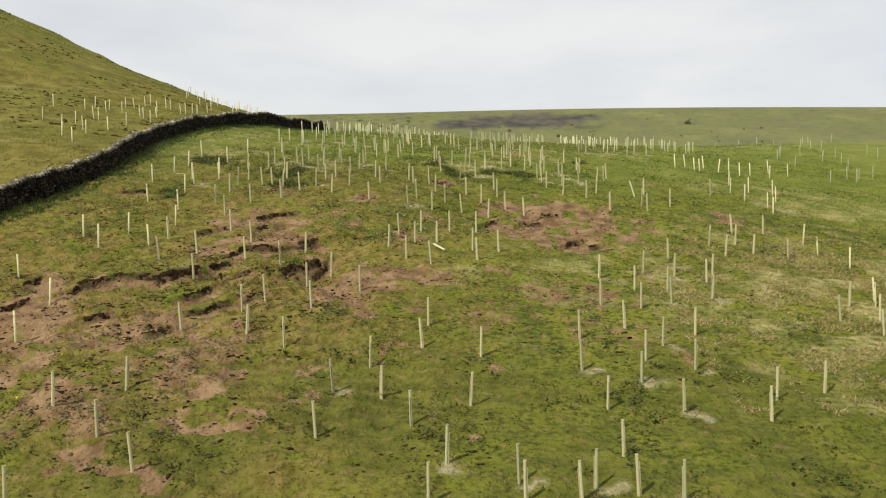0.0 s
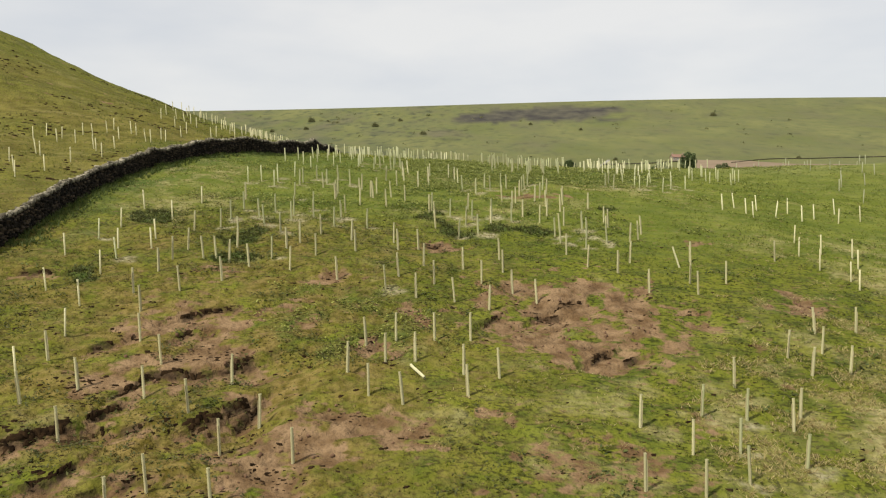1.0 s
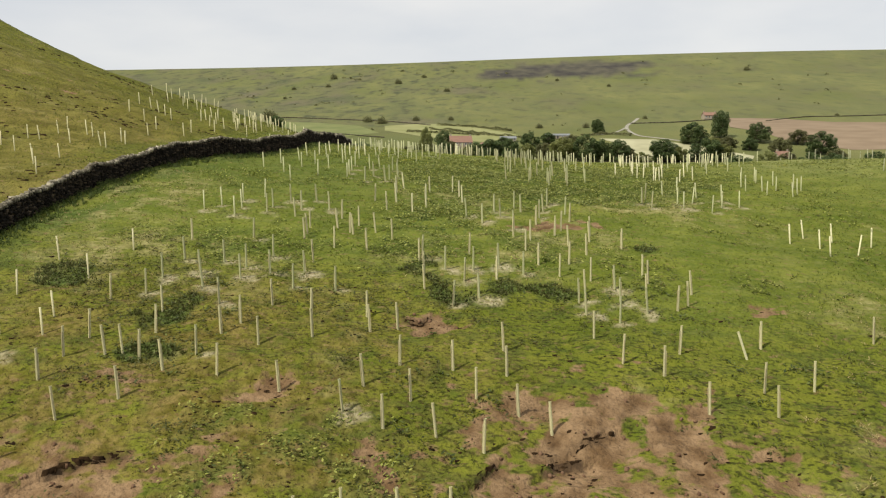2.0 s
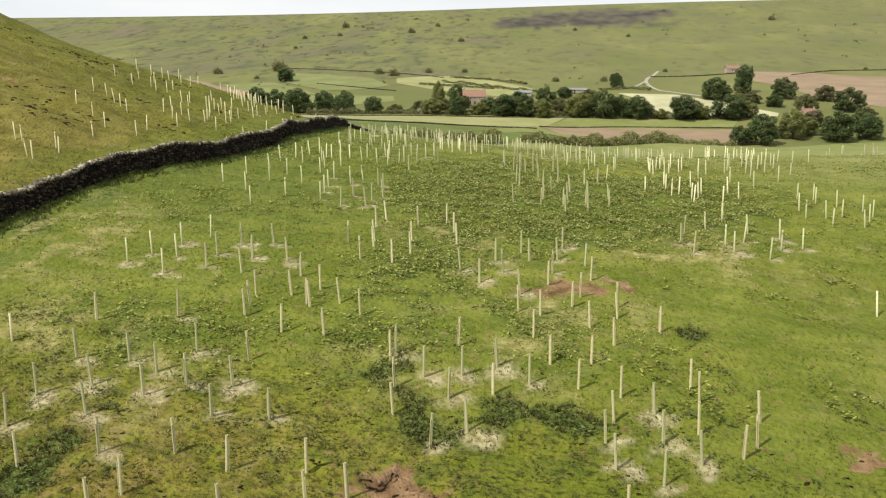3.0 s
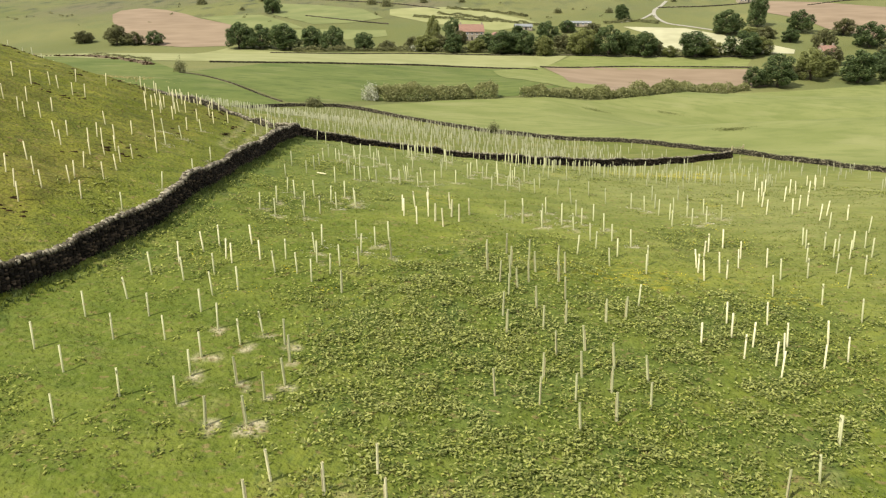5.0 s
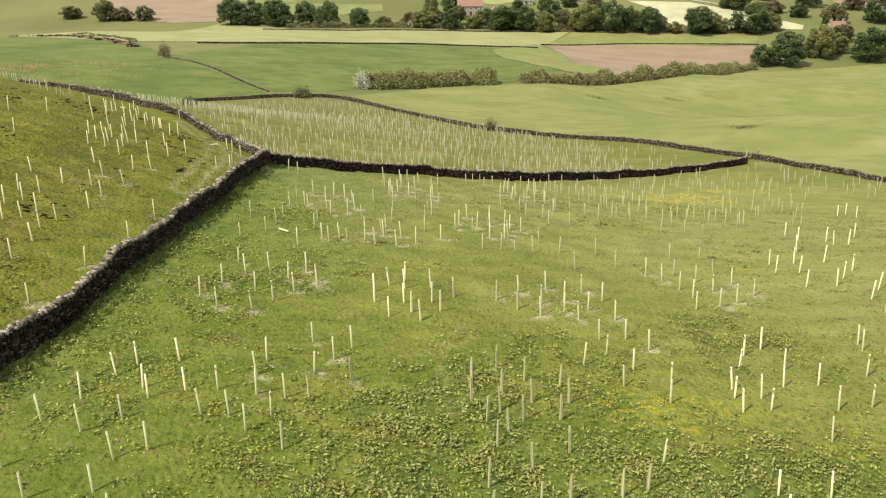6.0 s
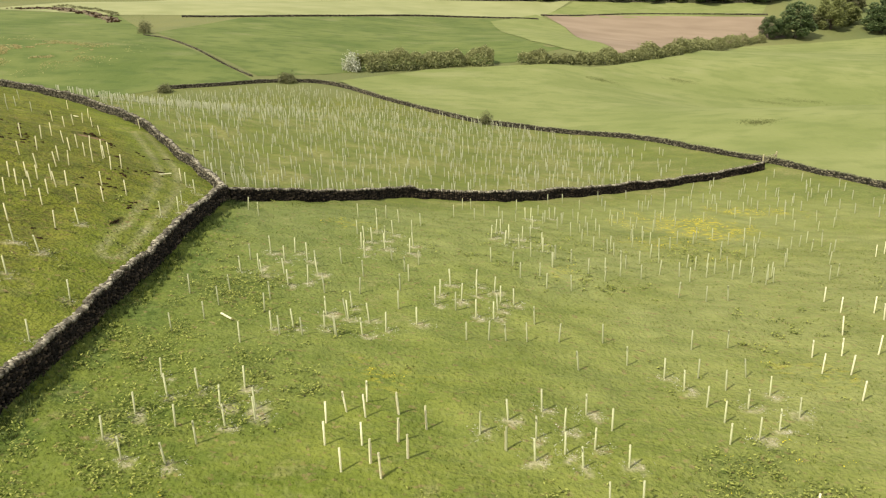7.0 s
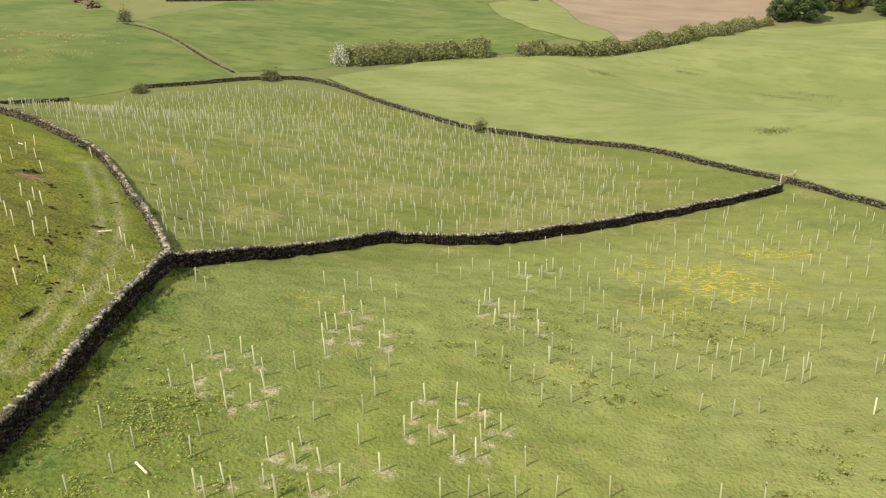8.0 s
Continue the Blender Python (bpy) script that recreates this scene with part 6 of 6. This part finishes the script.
MULCHED_ROW_4 = [(-6.45, 126.19), (-10.42, 126.39), (5.04, 126.42), (2.17, 126.67), (3.81, 127.31), (-9.09, 127.88), (-23.17, 128.08), (-7.65, 128.35),
    (-10.34, 129.07), (-8.8, 129.58), (-4.11, 130.55), (-1.16, 132.44), (-4.7, 132.58), (-3.02, 132.77), (-19.72, 133.27), (-4.74, 134.1), (-4.19, 134.31),
    (-1.16, 134.65), (-3.36, 135.15), (-19.27, 135.39), (-2.99, 136.98), (-19.66, 137.11), (-4.28, 137.35), (8.69, 137.56), (6.84, 137.87), (5.71, 138.56),
    (8.7, 139.74), (4.61, 139.87), (6.05, 140.58), (7.14, 140.77), (-20.13, 141.09), (4.96, 142.55), (-21.54, 142.75), (5.35, 143.16), (8.22, 147.74), (7.7, 152.19),
    (8.23, 152.41), (10.18, 154.52)]
MULCHED_ROW_5 = []
MULCHED_BROW = [(-12.87, 73.98), (-10.72, 73.16), (-9.89, 74.52), (-8.21, 74.64), (-13.71, 72.3), (-8.84, 72.99), (-7.04, 72.82), (-12.2, 70.06), (-12.45, 72.3), (-10.59, 71.26), (1.56, 73.07), (3.67, 73), (3.28, 74.87), (6.83, 77.26), (6.46, 75.57), (6.09, 73.37), (2.56, 71.65), (4.44, 70.79), (13.56, 79.54), (17.18, 80.16), (16.04, 79.66), (13.95, 77.98), (16.14, 78.24), (19.38, 80.82), (19, 79.38), (17.94, 77.86), (20.33, 79.86)]
MULCHED_SLOPE = [(-9.87, 66.02), (-12.33, 62.38), (-10.36, 62.57), (-9.04, 61.93), (-8.11, 63.53), (-5.98, 61.33), (-7.67, 61.31), (-8.88, 60.43), (-12.45, 59.91), (-10.93, 60.8), (-10.18, 58.95), (-6.11, 59.53), (-4.14, 59.61), (-12.6, 58.34), (-8.76, 57.03), (-0.45, 64.16), (0.79, 62.69), (1.36, 59.25), (1.78, 61.72), (2.18, 63.19), (2.53, 59.94), (3.48, 63.95), (4.69, 62.97), (7.13, 59.95), (7.31, 58.63), (9.01, 61.59), (9.03, 60.06), (8.71, 58.04), (10.11, 59.16)]
MULCHED = [MULCHED_SLOPE, MULCHED_BROW, MULCHED_ROW_5, MULCHED_ROW_1, MULCHED_ROW_2, MULCHED_ROW_3, MULCHED_ROW_4]
BRIGHT_ROW_1 = [(22.4, 69.64), (26.06, 70.12), (24.24, 70.35), (22.5, 71.4), (27.5, 71.49), (20.81, 71.54), (25.98, 72.57), (23.76, 72.81), (22.27, 73.37),
    (30.32, 74.4), 
    (16.38, 89.03), (16.44, 89.97), (15.14, 90.22), (18.64, 90.35), (19.81, 90.78), (17.15, 91.07),
    (13.54, 91.36), (15.94, 91.69), (17.54, 91.9), (19.4, 92.07), (15.13, 92.31), (17.23, 93.89), (15.32, 93.9), (-12.62, 96.19), (-9.85, 96.48), (-8.57, 97.33),
    (-10.48, 97.38), (-11.99, 98.13), (-11.36, 98.91), (15.52, 99.39), (16.77, 99.6)]
BRIGHT_ROW_2 = [(-9.76, 99.71), (15.44, 100.52), (16.62, 100.53), (15.52, 101.26), (18.04, 101.93), (19.73, 102.25), (16.49, 103.66), (18.66, 103.75), (17.13, 105.21),
    (0.69, 105.94), (18.18, 105.95), (-1, 106.12), (0.12, 106.69), (1.61, 107.4), (-2.03, 107.77), (-0.44, 107.96), (1.05, 108.51), (-2.36, 109.56), (2.19, 109.83),
    (-0.65, 110.15), (-1.59, 110.47), (0.83, 110.63), (-0.8, 111.43), (26.61, 113.02), (28.59, 113.26), (27.76, 114.8), (23.67, 115.22), (25.59, 115.47),
    (26.66, 117.18), (24.17, 117.93), (22.73, 118.08), (27.83, 118.75), (23.07, 120.43), (24.67, 120.43), (26.69, 120.53), (25.81, 123.28), (29.67, 126.52),
    (31.06, 127.26), (27.42, 127.6), (29.62, 127.83), (32.39, 129.5), (27.3, 130), (39.6, 145.89), (37.78, 145.9)]
BRIGHT_ROW_3 = [(39.1, 147.25)]
BRIGHT_BROW = [(-3.44, 78.32), (-3.08, 79.8), (-1.23, 79.57), (0.32, 80.98), (0.87, 79.26), (1.16, 76.86), (-4.6, 75.96), (-3.21, 76.33), (-3.08, 75.19), (-3.54, 73.81), (-1.86, 73.34), (-1.23, 76.38), (-1.1, 74.82)]
BRIGHT = [BRIGHT_BROW, BRIGHT_ROW_1, BRIGHT_ROW_2, BRIGHT_ROW_3]


# ---- putting it together ----
PAINT_DARK = plain_material("dark_door_paint", (0.03, 0.035, 0.03), (0.05, 0.05, 0.045), 0.5, 0.5)
PAINT_WHITE = plain_material("white_window_paint", (0.72, 0.72, 0.70), (0.80, 0.80, 0.78), 0.5, 0.5)
PANE = plain_material("window_glass", (0.02, 0.025, 0.03), (0.04, 0.045, 0.05), 1.0, 0.08, 0.0, 0.6)
FARM_STONE = plain_material("farm_stone", (0.24, 0.20, 0.15), (0.36, 0.31, 0.24), 0.6, 0.9, 0.03)
PANTILE = plain_material("red_pantiles", (0.19, 0.112, 0.084), (0.27, 0.16, 0.12), 0.9, 0.85, 0.05)
SHEETING = plain_material("pale_roof_sheeting", (0.15, 0.16, 0.165), (0.21, 0.22, 0.225), 3.0, 0.8, 0.02)
MEADOW = meadow_material("lush_meadow", (0.074, 0.100, 0.024), (0.116, 0.136, 0.039), (0.052, 0.078, 0.019), (0.170, 0.168, 0.073))
MOWN = meadow_material("grazed_pale_pasture", (0.136, 0.156, 0.049), (0.172, 0.186, 0.066), (0.112, 0.134, 0.040), (0.208, 0.210, 0.092))
HAY = plain_material("pale_cut_grass", (0.176, 0.186, 0.072), (0.236, 0.238, 0.106), 16, 0.95, 0.10, detail=8.0)
CREAM = plain_material("cream_stubble", (0.285, 0.275, 0.165), (0.365, 0.355, 0.225), 12, 0.95, 0.10, detail=8.0)
PLOUGH = plain_material("ploughed_earth", (0.172, 0.126, 0.082), (0.226, 0.170, 0.114), 9, 0.95, 0.15, detail=8.0, stretch=(0.4, 0.9, 1))
PASTURE = plain_material("slope_pasture", (0.112, 0.132, 0.044), (0.160, 0.174, 0.066), 18, 0.95, 0.10, detail=9.0)
TRACK = plain_material("gravel_track", (0.225, 0.215, 0.17), (0.31, 0.295, 0.245), 2, 0.95, 0.05)

LEAF_HEDGE = leaf_material("hedge_leaves", (0.125, 0.135, 0.045), (0.345, 0.345, 0.150), 0.45)

matted = [p for rows in MULCHED for p in rows]
build_ground(matted)
block_meshes()
long_wall, long_pieces = dry_wall("wall_long", "gritstone dry stone wall with shade-darkened faces and pale cope running uphill", LONG_WALL, 1.42, 0.62, 0.18, (101, 112))
dry_wall("wall_cross", "dry stone wall with shade-darkened faces dividing two planted fields", CROSS_WALL, 1.15, 0.60, 0.20)
dry_wall("wall_curved", "curving dry stone wall with sunlit pale stones", CURVED_WALL, 1.05, 0.58, 0.22, mat=STONE_PALE)
dry_wall("wall_outer", "long grey dry stone wall round the lower fields", OUTER_WALL, 0.85, 0.55, 0.24, mat=STONE_PALE, cap=COPE_MOSSY)
dry_wall("wall_stub", "short piece of broken dry stone wall", OUTER_STUB, 0.8, 0.60, 0.36, mat=STONE_PALE, cap=COPE_MOSSY)
for k, pts in enumerate(VALLEY_WALLS):
    dry_wall(f"wall_valley_{k + 1}", "distant dry stone field wall in the valley", pts, 0.35 if k == 0 else 0.7, 0.55, 0.7, mat=STONE_PALE, cap=COPE_MOSSY)

# Fields on the valley floor and the far slope.
drape("field_1", "lush green meadow in the valley", [(-196.7, 388.2), (-134.6, 369.7), (-103.1, 320.7), (-52.5, 260.5), (-51, 256.8), (-68.5, 247.6), (-72, 243), (-80, 236), (-96, 230.5), (-150, 240)], MEADOW, 0.06, 9)
drape("field_2", "green meadow below the hedge", [(-101, 322), (-52, 264), (-38, 272), (-20, 296), (8, 304), (24, 330), (26, 440), (20, 456), (-22, 442), (-62, 405), (-92, 380)], MEADOW, 0.07, 9)
drape("field_3", "pale grazed sheep pasture", [(-33, 264.5), (-15.3, 291.7), (29, 305), (60, 336), (103.8, 428), (178.2, 456), (260, 470), (240, 300), (90, 150), (82, 140), (67, 161), (56.4, 178.4), (53.4, 185.2), (48.1, 192.6), (43.1, 199), (37.1, 205), (30.8, 212.9), (22.3, 219.2), (12.5, 222.2), (2.8, 224.8), (-3.2, 229.3), (-15, 242.3), (-27.8, 258)], MOWN, 0.30, 5)
drape("field_4", "pale cut hay field", [(-167, 552), (-111.7, 526), (-63, 520), (-0.9, 514), (39, 517), (23.8, 473), (20, 462), (-23.7, 449), (-61.2, 411), (-92.3, 387), (-140, 372), (-200, 392)], HAY, 0.10, 12)
drape("field_5", "green strip field beside ploughed land", [(41, 517), (139, 515), (131, 495), (24, 475)], MOWN, 0.11, 12)
drape("field_6", "brown ploughed field", [(23, 478), (50, 486), (92.7, 489), (131, 489), (130, 452), (105, 440), (78, 416), (56, 366), (43, 333), (40, 331), (37, 380), (32, 445)], PLOUGH, 0.12, 10)
drape("field_7", "brown ploughed slope", [(-305, 690), (-308, 712), (-296, 726), (-271, 713), (-245, 688), (-223, 661), (-187, 629), (-174, 590), (-167, 560), (-196, 556), (-232, 570), (-259, 606), (-286, 650)], PLOUGH, 0.2, 14)
drape("field_8", "pale cut field on the far slope", [(-85.4, 697), (-58.6, 705), (-26, 700), (29.7, 617), (-1.9, 599), (-47.2, 627), (-81, 664)], HAY, 0.2, 12)
drape("field_9", "cream stubble field behind the trees", [(81, 603.5), (119.4, 596), (148.3, 565), (167.9, 534), (164, 524), (132, 526), (88, 530), (92.7, 547), (97, 575)], CREAM, 0.2, 12)
drape("field_10", "brown ploughed field on the far slope", [(199.9, 704), (238, 695), (270, 668), (420, 640), (400, 560), (236, 553), (220, 571), (205.7, 590), (200.8, 620), (185, 646)], PLOUGH, 0.2, 14)
drape("field_11", "pale grazed corner between meadow and ploughed land", [(-1, 440), (20, 474), (31.5, 446), (36.5, 380), (39.5, 333), (30, 325), (24, 327), (14, 341), (5, 390)], MOWN, 0.17, 8)
drape("field_13", "green pasture above the ploughed slope", [(-226, 668), (-200, 678), (-181, 677), (-152, 640), (-133, 616), (-160, 616), (-183, 624)], PASTURE, 0.2, 14)
drape("field_14", "green pasture behind the tree belt", [(-165, 612), (-120, 612), (-76, 607), (-72, 588), (-96, 578), (-130, 580), (-158, 586)], PASTURE, 0.2, 14)
drape("field_15", "pale pasture below the rough hillside", [(-193, 744), (-150, 728), (-107, 700), (-84, 652), (-104, 634), (-130, 630), (-160, 662), (-180, 688)], PASTURE, 0.22, 14)
ribbon("track_1", "pale gravel farm track", [(128, 712), (120.5, 690), (111.4, 666), (107.2, 636), (111, 612), (122, 602), (136, 590)], 2.6, TRACK, 0.25)
ribbon("track_2", "pale gravel farm track", [(109.7, 656), (100, 634), (93.5, 624), (80, 617)], 2.0, TRACK, 0.27)

build_shelters([("plain", [p for rows in PLAIN for p in rows]), ("mulched", [p for rows in MULCHED for p in rows]), ("bright", [p for rows in BRIGHT for p in rows])])
fallen_shelter(-0.1, 42.1, -60, "white plastic tree shelter lying on its side on the slope", 103)
fallen_shelter(-9.97, 118.65, -42, "white plastic tree shelter lying fallen in short grass")
fallen_shelter(-45.0, 169.1, -35, "pale plastic tree shelter fallen over on the hill")
fallen_shelter(-24.5, 145.4, 15, "pale plastic tree shelter lying fallen beside the curving wall")
leaner = empty_thing("leaning_tree_shelter", tilt_matrix(13.38, 55.5, (17, -95)), "pale tree shelter leaning over sideways", "tree shelter", "planted tree shelters")
shelter_parts(leaner, SHELTER_NEW, 1.2)
field_gate(44.2, 195.4, 40)
build_plants(matted)

# Trees: place, width, height and kind.
TREES = [(-244, 567, 16.5, 13.2, "o"), (-218, 566, 11.7, 9.5, "d"), (-270, 575, 15, 8.2, "o"), (-158, 549, 18, 16.5, "d"), (-145, 549, 18, 15, "d"), (-128, 543, 23, 16, "d"), (-112, 546, 17, 14, "d"),
         (-98, 540, 15, 14.7, "d"), (-79, 539, 14.3, 10.9, "d"), (-39, 552, 10.4, 19.1, "l"), (-29, 575, 11.5, 13.7, "d"), (-25, 526, 13.1, 11.5, "d"), (-41, 533, 16.7, 10, "l"),
         (-65, 539, 10.2, 6.1, "o"), (3, 522, 19.5, 13.6, "d"), (15, 520, 16.1, 13.9, "d"), (30, 554, 15.1, 14.4, "d"), (26, 517, 12.8, 11.5, "l"), (48, 523, 19.4, 14.8, "l")]
TREES += [(62, 520, 17.6, 17, "d"), (72, 521, 12.8, 13.8, "d"), (81, 518, 16.5, 14, "d"), (95, 518, 9.5, 6.3, "l"), (109, 518, 23.7, 14.2, "d"), (118, 518, 12.6, 9.5, "l"),
          (134, 519, 20.8, 14.2, "d"), (133, 451, 17.9, 16, "d"), (122, 450, 11.4, 10, "d"), (154, 468, 15.7, 16, "l"), (174, 462, 20, 16, "d"), (192, 468, 15, 13.5, "d"),
          (142, 580, 20, 15, "d"), (165, 600, 15.4, 19.8, "d"), (161, 567, 11.7, 7.6, "o"), (186, 582, 16.3, 14.2, "d")]
TREES += [(185, 538, 13.7, 11.4, "o"), (209, 574, 14.6, 10.4, "o"), (211, 541, 19.6, 14.7, "d"), (83, 626, 13.2, 10.9, "d"), (-175, 686, 15.9, 11.9, "d"), (152, 570, 13.9, 6.3, "l"),
          (215, 476, 18, 14, "d"), (236, 486, 20, 15, "d"), (204, 500, 14, 11, "o"), (-12, 530, 12, 8, "l"), (145, 470, 10, 7, "o")]
# Smaller trees that close the gaps in the belt by the farms.
TREES += [(-50, 541, 11, 8, "o"), (-34, 541, 12, 9, "o"), (-6, 540, 13, 10, "d"), (10, 532, 13, 9, "l"), (38, 533, 14, 10, "o"), (88, 527, 12, 8, "o"),
          (146, 523, 14, 10, "l"), (165, 478, 13, 10, "l"), (176, 500, 12, 9, "o"), (196, 488, 15, 11, "d"), (154, 553, 11, 7, "o"), (172, 556, 12, 8, "d"), (-23, 560, 10, 8.5, "o"), (-10, 557, 8, 6, "l"), (44, 590, 12, 8, "d"), (60, 588, 11, 6.5, "o"), (12, 585, 10, 6.5, "d"), (-232, 566, 12, 9, "o")]
kinds = {"d": [tree_kind(41, LEAF_DARK, 1.0, "dark green spreading broadleaf tree in a valley field"), tree_kind(42, LEAF_DARK, 1.1, "dense dark green broadleaf tree by a field edge"),
               tree_kind(43, LEAF_DARK, 0.9, "tall dark green broadleaf tree")],
         "l": [tree_kind(44, LEAF_LIGHT, 1.0, "light green willow-like tree"), tree_kind(45, LEAF_LIGHT, 0.9, "pale green young tree")],
         "o": [tree_kind(46, LEAF_OLIVE, 1.0, "olive green thin-leaved tree"), tree_kind(47, LEAF_OLIVE, 1.1, "brownish green hawthorn tree")]}
used_kinds = set()
for k, (x, y, wide, tall, kind) in enumerate(TREES):
    plant_tree(kinds, used_kinds, kind, k, x, y, wide, tall)
BUSHES = [(-118, 1089, 10.1), (-48, 985, 7.8), (-250, 1057, 7.1), (-104, 726, 8.6), (-90, 714, 9.4), (-62, 730, 6.7), (-31, 727, 5.7), (42, 661, 6), (78, 658, 5.9), (-205, 705, 4.7),
          (-201, 761, 15.2), (-253, 746, 9), (133, 709, 4.5), (142, 980, 5.1), (88, 1057, 5.5), (-217, 1157, 10.8), (-88, 1141, 7.5), (-238, 963, 5.2), (288, 704, 4.4), (-209, 1076, 7.2), (340, 1110, 9)]
for k, (x, y, wide) in enumerate(BUSHES):
    bush(x, y, wide, wide * 0.6, LEAF_OLIVE, 100 + k, "dark scrubby hawthorn bush on the open hillside")
bush(2.3, 223.2, 2.6, 2.2, LEAF_OLIVE, 130, "small green hawthorn bush against the stone wall")
bush(-44.0, 259.6, 4.8, 2.2, LEAF_OLIVE, 131, "green hawthorn bush growing over the stone wall")
bush(-66.5, 244.4, 3.4, 1.8, LEAF_OLIVE, 132, "low bush at the end of the wall")
bush(-102.2, 317.9, 4.2, 4.2, LEAF_OLIVE, 133, "small windblown hawthorn at the field corner")
bush(-33.0, 281.0, 5.0, 4.6, BLOSSOM, 134, "hawthorn bush white with blossom at the hedge end", "blossoming_hawthorn")
bush(-48, 533, 7, 3.5, BLOSSOM, 135, "white blossoming hawthorn below the trees", "blossoming_hawthorn")
hedge("hedge", "tall overgrown pale green willow hedge", [(-31, 283), (-24.5, 290), (-12.8, 298), (-4.9, 301), (2, 302)], 5.8, 9.5, LEAF_HEDGE, 300, 0.34, 51)
hedge("hedge", "overgrown hedge along the stream below the sheep pasture", [(10, 301), (22.4, 307), (32.9, 314), (46.1, 326), (60.5, 342), (80, 390), (97, 425), (116, 442)], 4.6, 6.5, LEAF_HEDGE, 170, 0.36, 52)
hedge("hedge", "scrubby dark hedge below the valley trees", [(-120, 532), (-70, 533), (-20, 528), (40, 524), (90, 520), (140, 520)], 3.6, 5.0, LEAF_OLIVE, 50, 0.5, 53)

def eroded_bank(pts):
    """A raw earth scar with overhanging turf where the stream has cut the slope."""
    g = np.random.default_rng(95)
    line = smooth_line(pts, 0.6)
    rows = []
    for band, size in ((0.0, 1.0), (2.2, 0.7), (-2.4, 0.8)):
        q = line + g.normal(0, 0.8, line.shape) + np.array([0, band])
        q = q[vnoise(q[:, 0], q[:, 1], 6.0, 96) > -0.35]
        rows += [((a, b, c), g.uniform(1.2, 3.2) * size, g.uniform(0.8, 1.8) * size, g.uniform(0.3, 1.0) * size, g.uniform(0, 3)) for (a, b), c in zip(q, surf(q[:, 0], q[:, 1]))]
    cut = len(rows) // 2
    g.shuffle(rows)
    tagged(new("eroded_bank", lumps_mesh("eroded_bank", rows[:cut], BANK)), "raw brown earth bank cut by a stream", "earth bank", "", "stuff")
    # The other half of the lumps is black, as shadow within the bank.
    tagged(new("bank_shadow_peat", lumps_mesh("bank_shadow_peat", rows[cut:], PEAT_SHADE)), "black lumps painted as shadow in the eroded bank", "earth bank", "", "stuff")


hollow_x, hollow_y = np.concatenate([np.random.default_rng(70 + i).normal(c, (1.6 * r, 1.1), (700, 2)) for i, (c, r) in enumerate((((53.9, 305.9), 1.6), ((75.5, 295.3), 2.2), ((85.5, 299), 2.4), ((49.5, 219.5), 1.0), ((30.7, 291.7), 1.3)))]).T
blades("pasture_rushes", "dark rushes in small hollows of the sheep pasture", "rushes", hollow_x, hollow_y, RUSH, 0.45, 0.09, 2, 0.9, 71)
worn_x, worn_y = np.random.default_rng(97).normal((-113, 277), (8.0, 8), (14000, 2)).T
worn_keep = vnoise(worn_x, worn_y, 6.0, 98) + 0.6 * vnoise(worn_x, worn_y, 2.0, 99) > 0.1
blades("worn_meadow_grass", "pale dry grass in a worn corner of the meadow", "grass", worn_x[worn_keep], worn_y[worn_keep], STRAW, 0.28, 0.10, 1, 2.2, 98)
eroded_bank([(-198, 392), (-188, 391), (-180, 396), (-170, 394), (-162, 386), (-152, 379), (-143, 370), (-134, 360), (-126, 348)])
hedge("hedge", "low dark scrub along the eroded bank", [(-178, 404), (-164, 398), (-150, 388), (-136, 370)], 1.4, 3.0, LEAF_OLIVE, 12, 0.45, 59)
far_scrub()
for k, pts in enumerate(([(-201, 780), (-168, 767), (-123, 745), (-80, 722), (-47, 694)], [(-145, 668), (-104, 641), (-77, 627)], [(223, 680), (260, 701), (300, 703), (380, 712)], [(116, 679), (156, 683), (195, 700)])):
    dry_wall(f"wall_slope_{k + 1}", "distant dark field wall on the far slope", pts, 0.8, 0.7, 1.2, mat=STONE_PALE)
for k, pts in enumerate(([(-45, 666), (-24, 651), (2, 628), (30, 612)], [(-40, 694), (-7, 673), (19, 648)], [(70, 615), (90, 620), (105, 613)], [(-62, 655), (-30, 640), (-5, 628)])):
    hedge("hedge", "low scrubby field hedge on the far slope", pts, 2.2, 4.0, LEAF_OLIVE, 26, 0.6, 54 + k)

farm_building(-17, 572, 12, 15, 8, 5.4, 4.2, FARM_STONE, PANTILE, "old stone farmhouse with a red pantile roof among trees", 5)
farm_building(-2, 566, 100, 10, 6, 3.2, 2.6, FARM_STONE, PANTILE, "low stone outbuilding with a red pantile roof", 3, False, "outbuilding")
farm_building(16, 600, 5, 11, 8, 2.4, 1.6, FARM_STONE, SHEETING, "large farm shed with a pale sheet roof", 4, False, "farm_shed")
farm_building(52, 608, -4, 17, 8, 2.2, 1.3, FARM_STONE, SHEETING, "long low farm shed with a pale sheet roof", 5, False, "farm_shed")
farm_building(184, 700, 8, 11, 7, 3.2, 2.4, FARM_STONE, PANTILE, "distant stone house with a red roof", 4)
farm_building(178, 515, 20, 9, 7, 3.6, 3.0, FARM_STONE, PANTILE, "small stone cottage with a red roof behind trees", 3)
single_stones(long_wall, long_pieces)
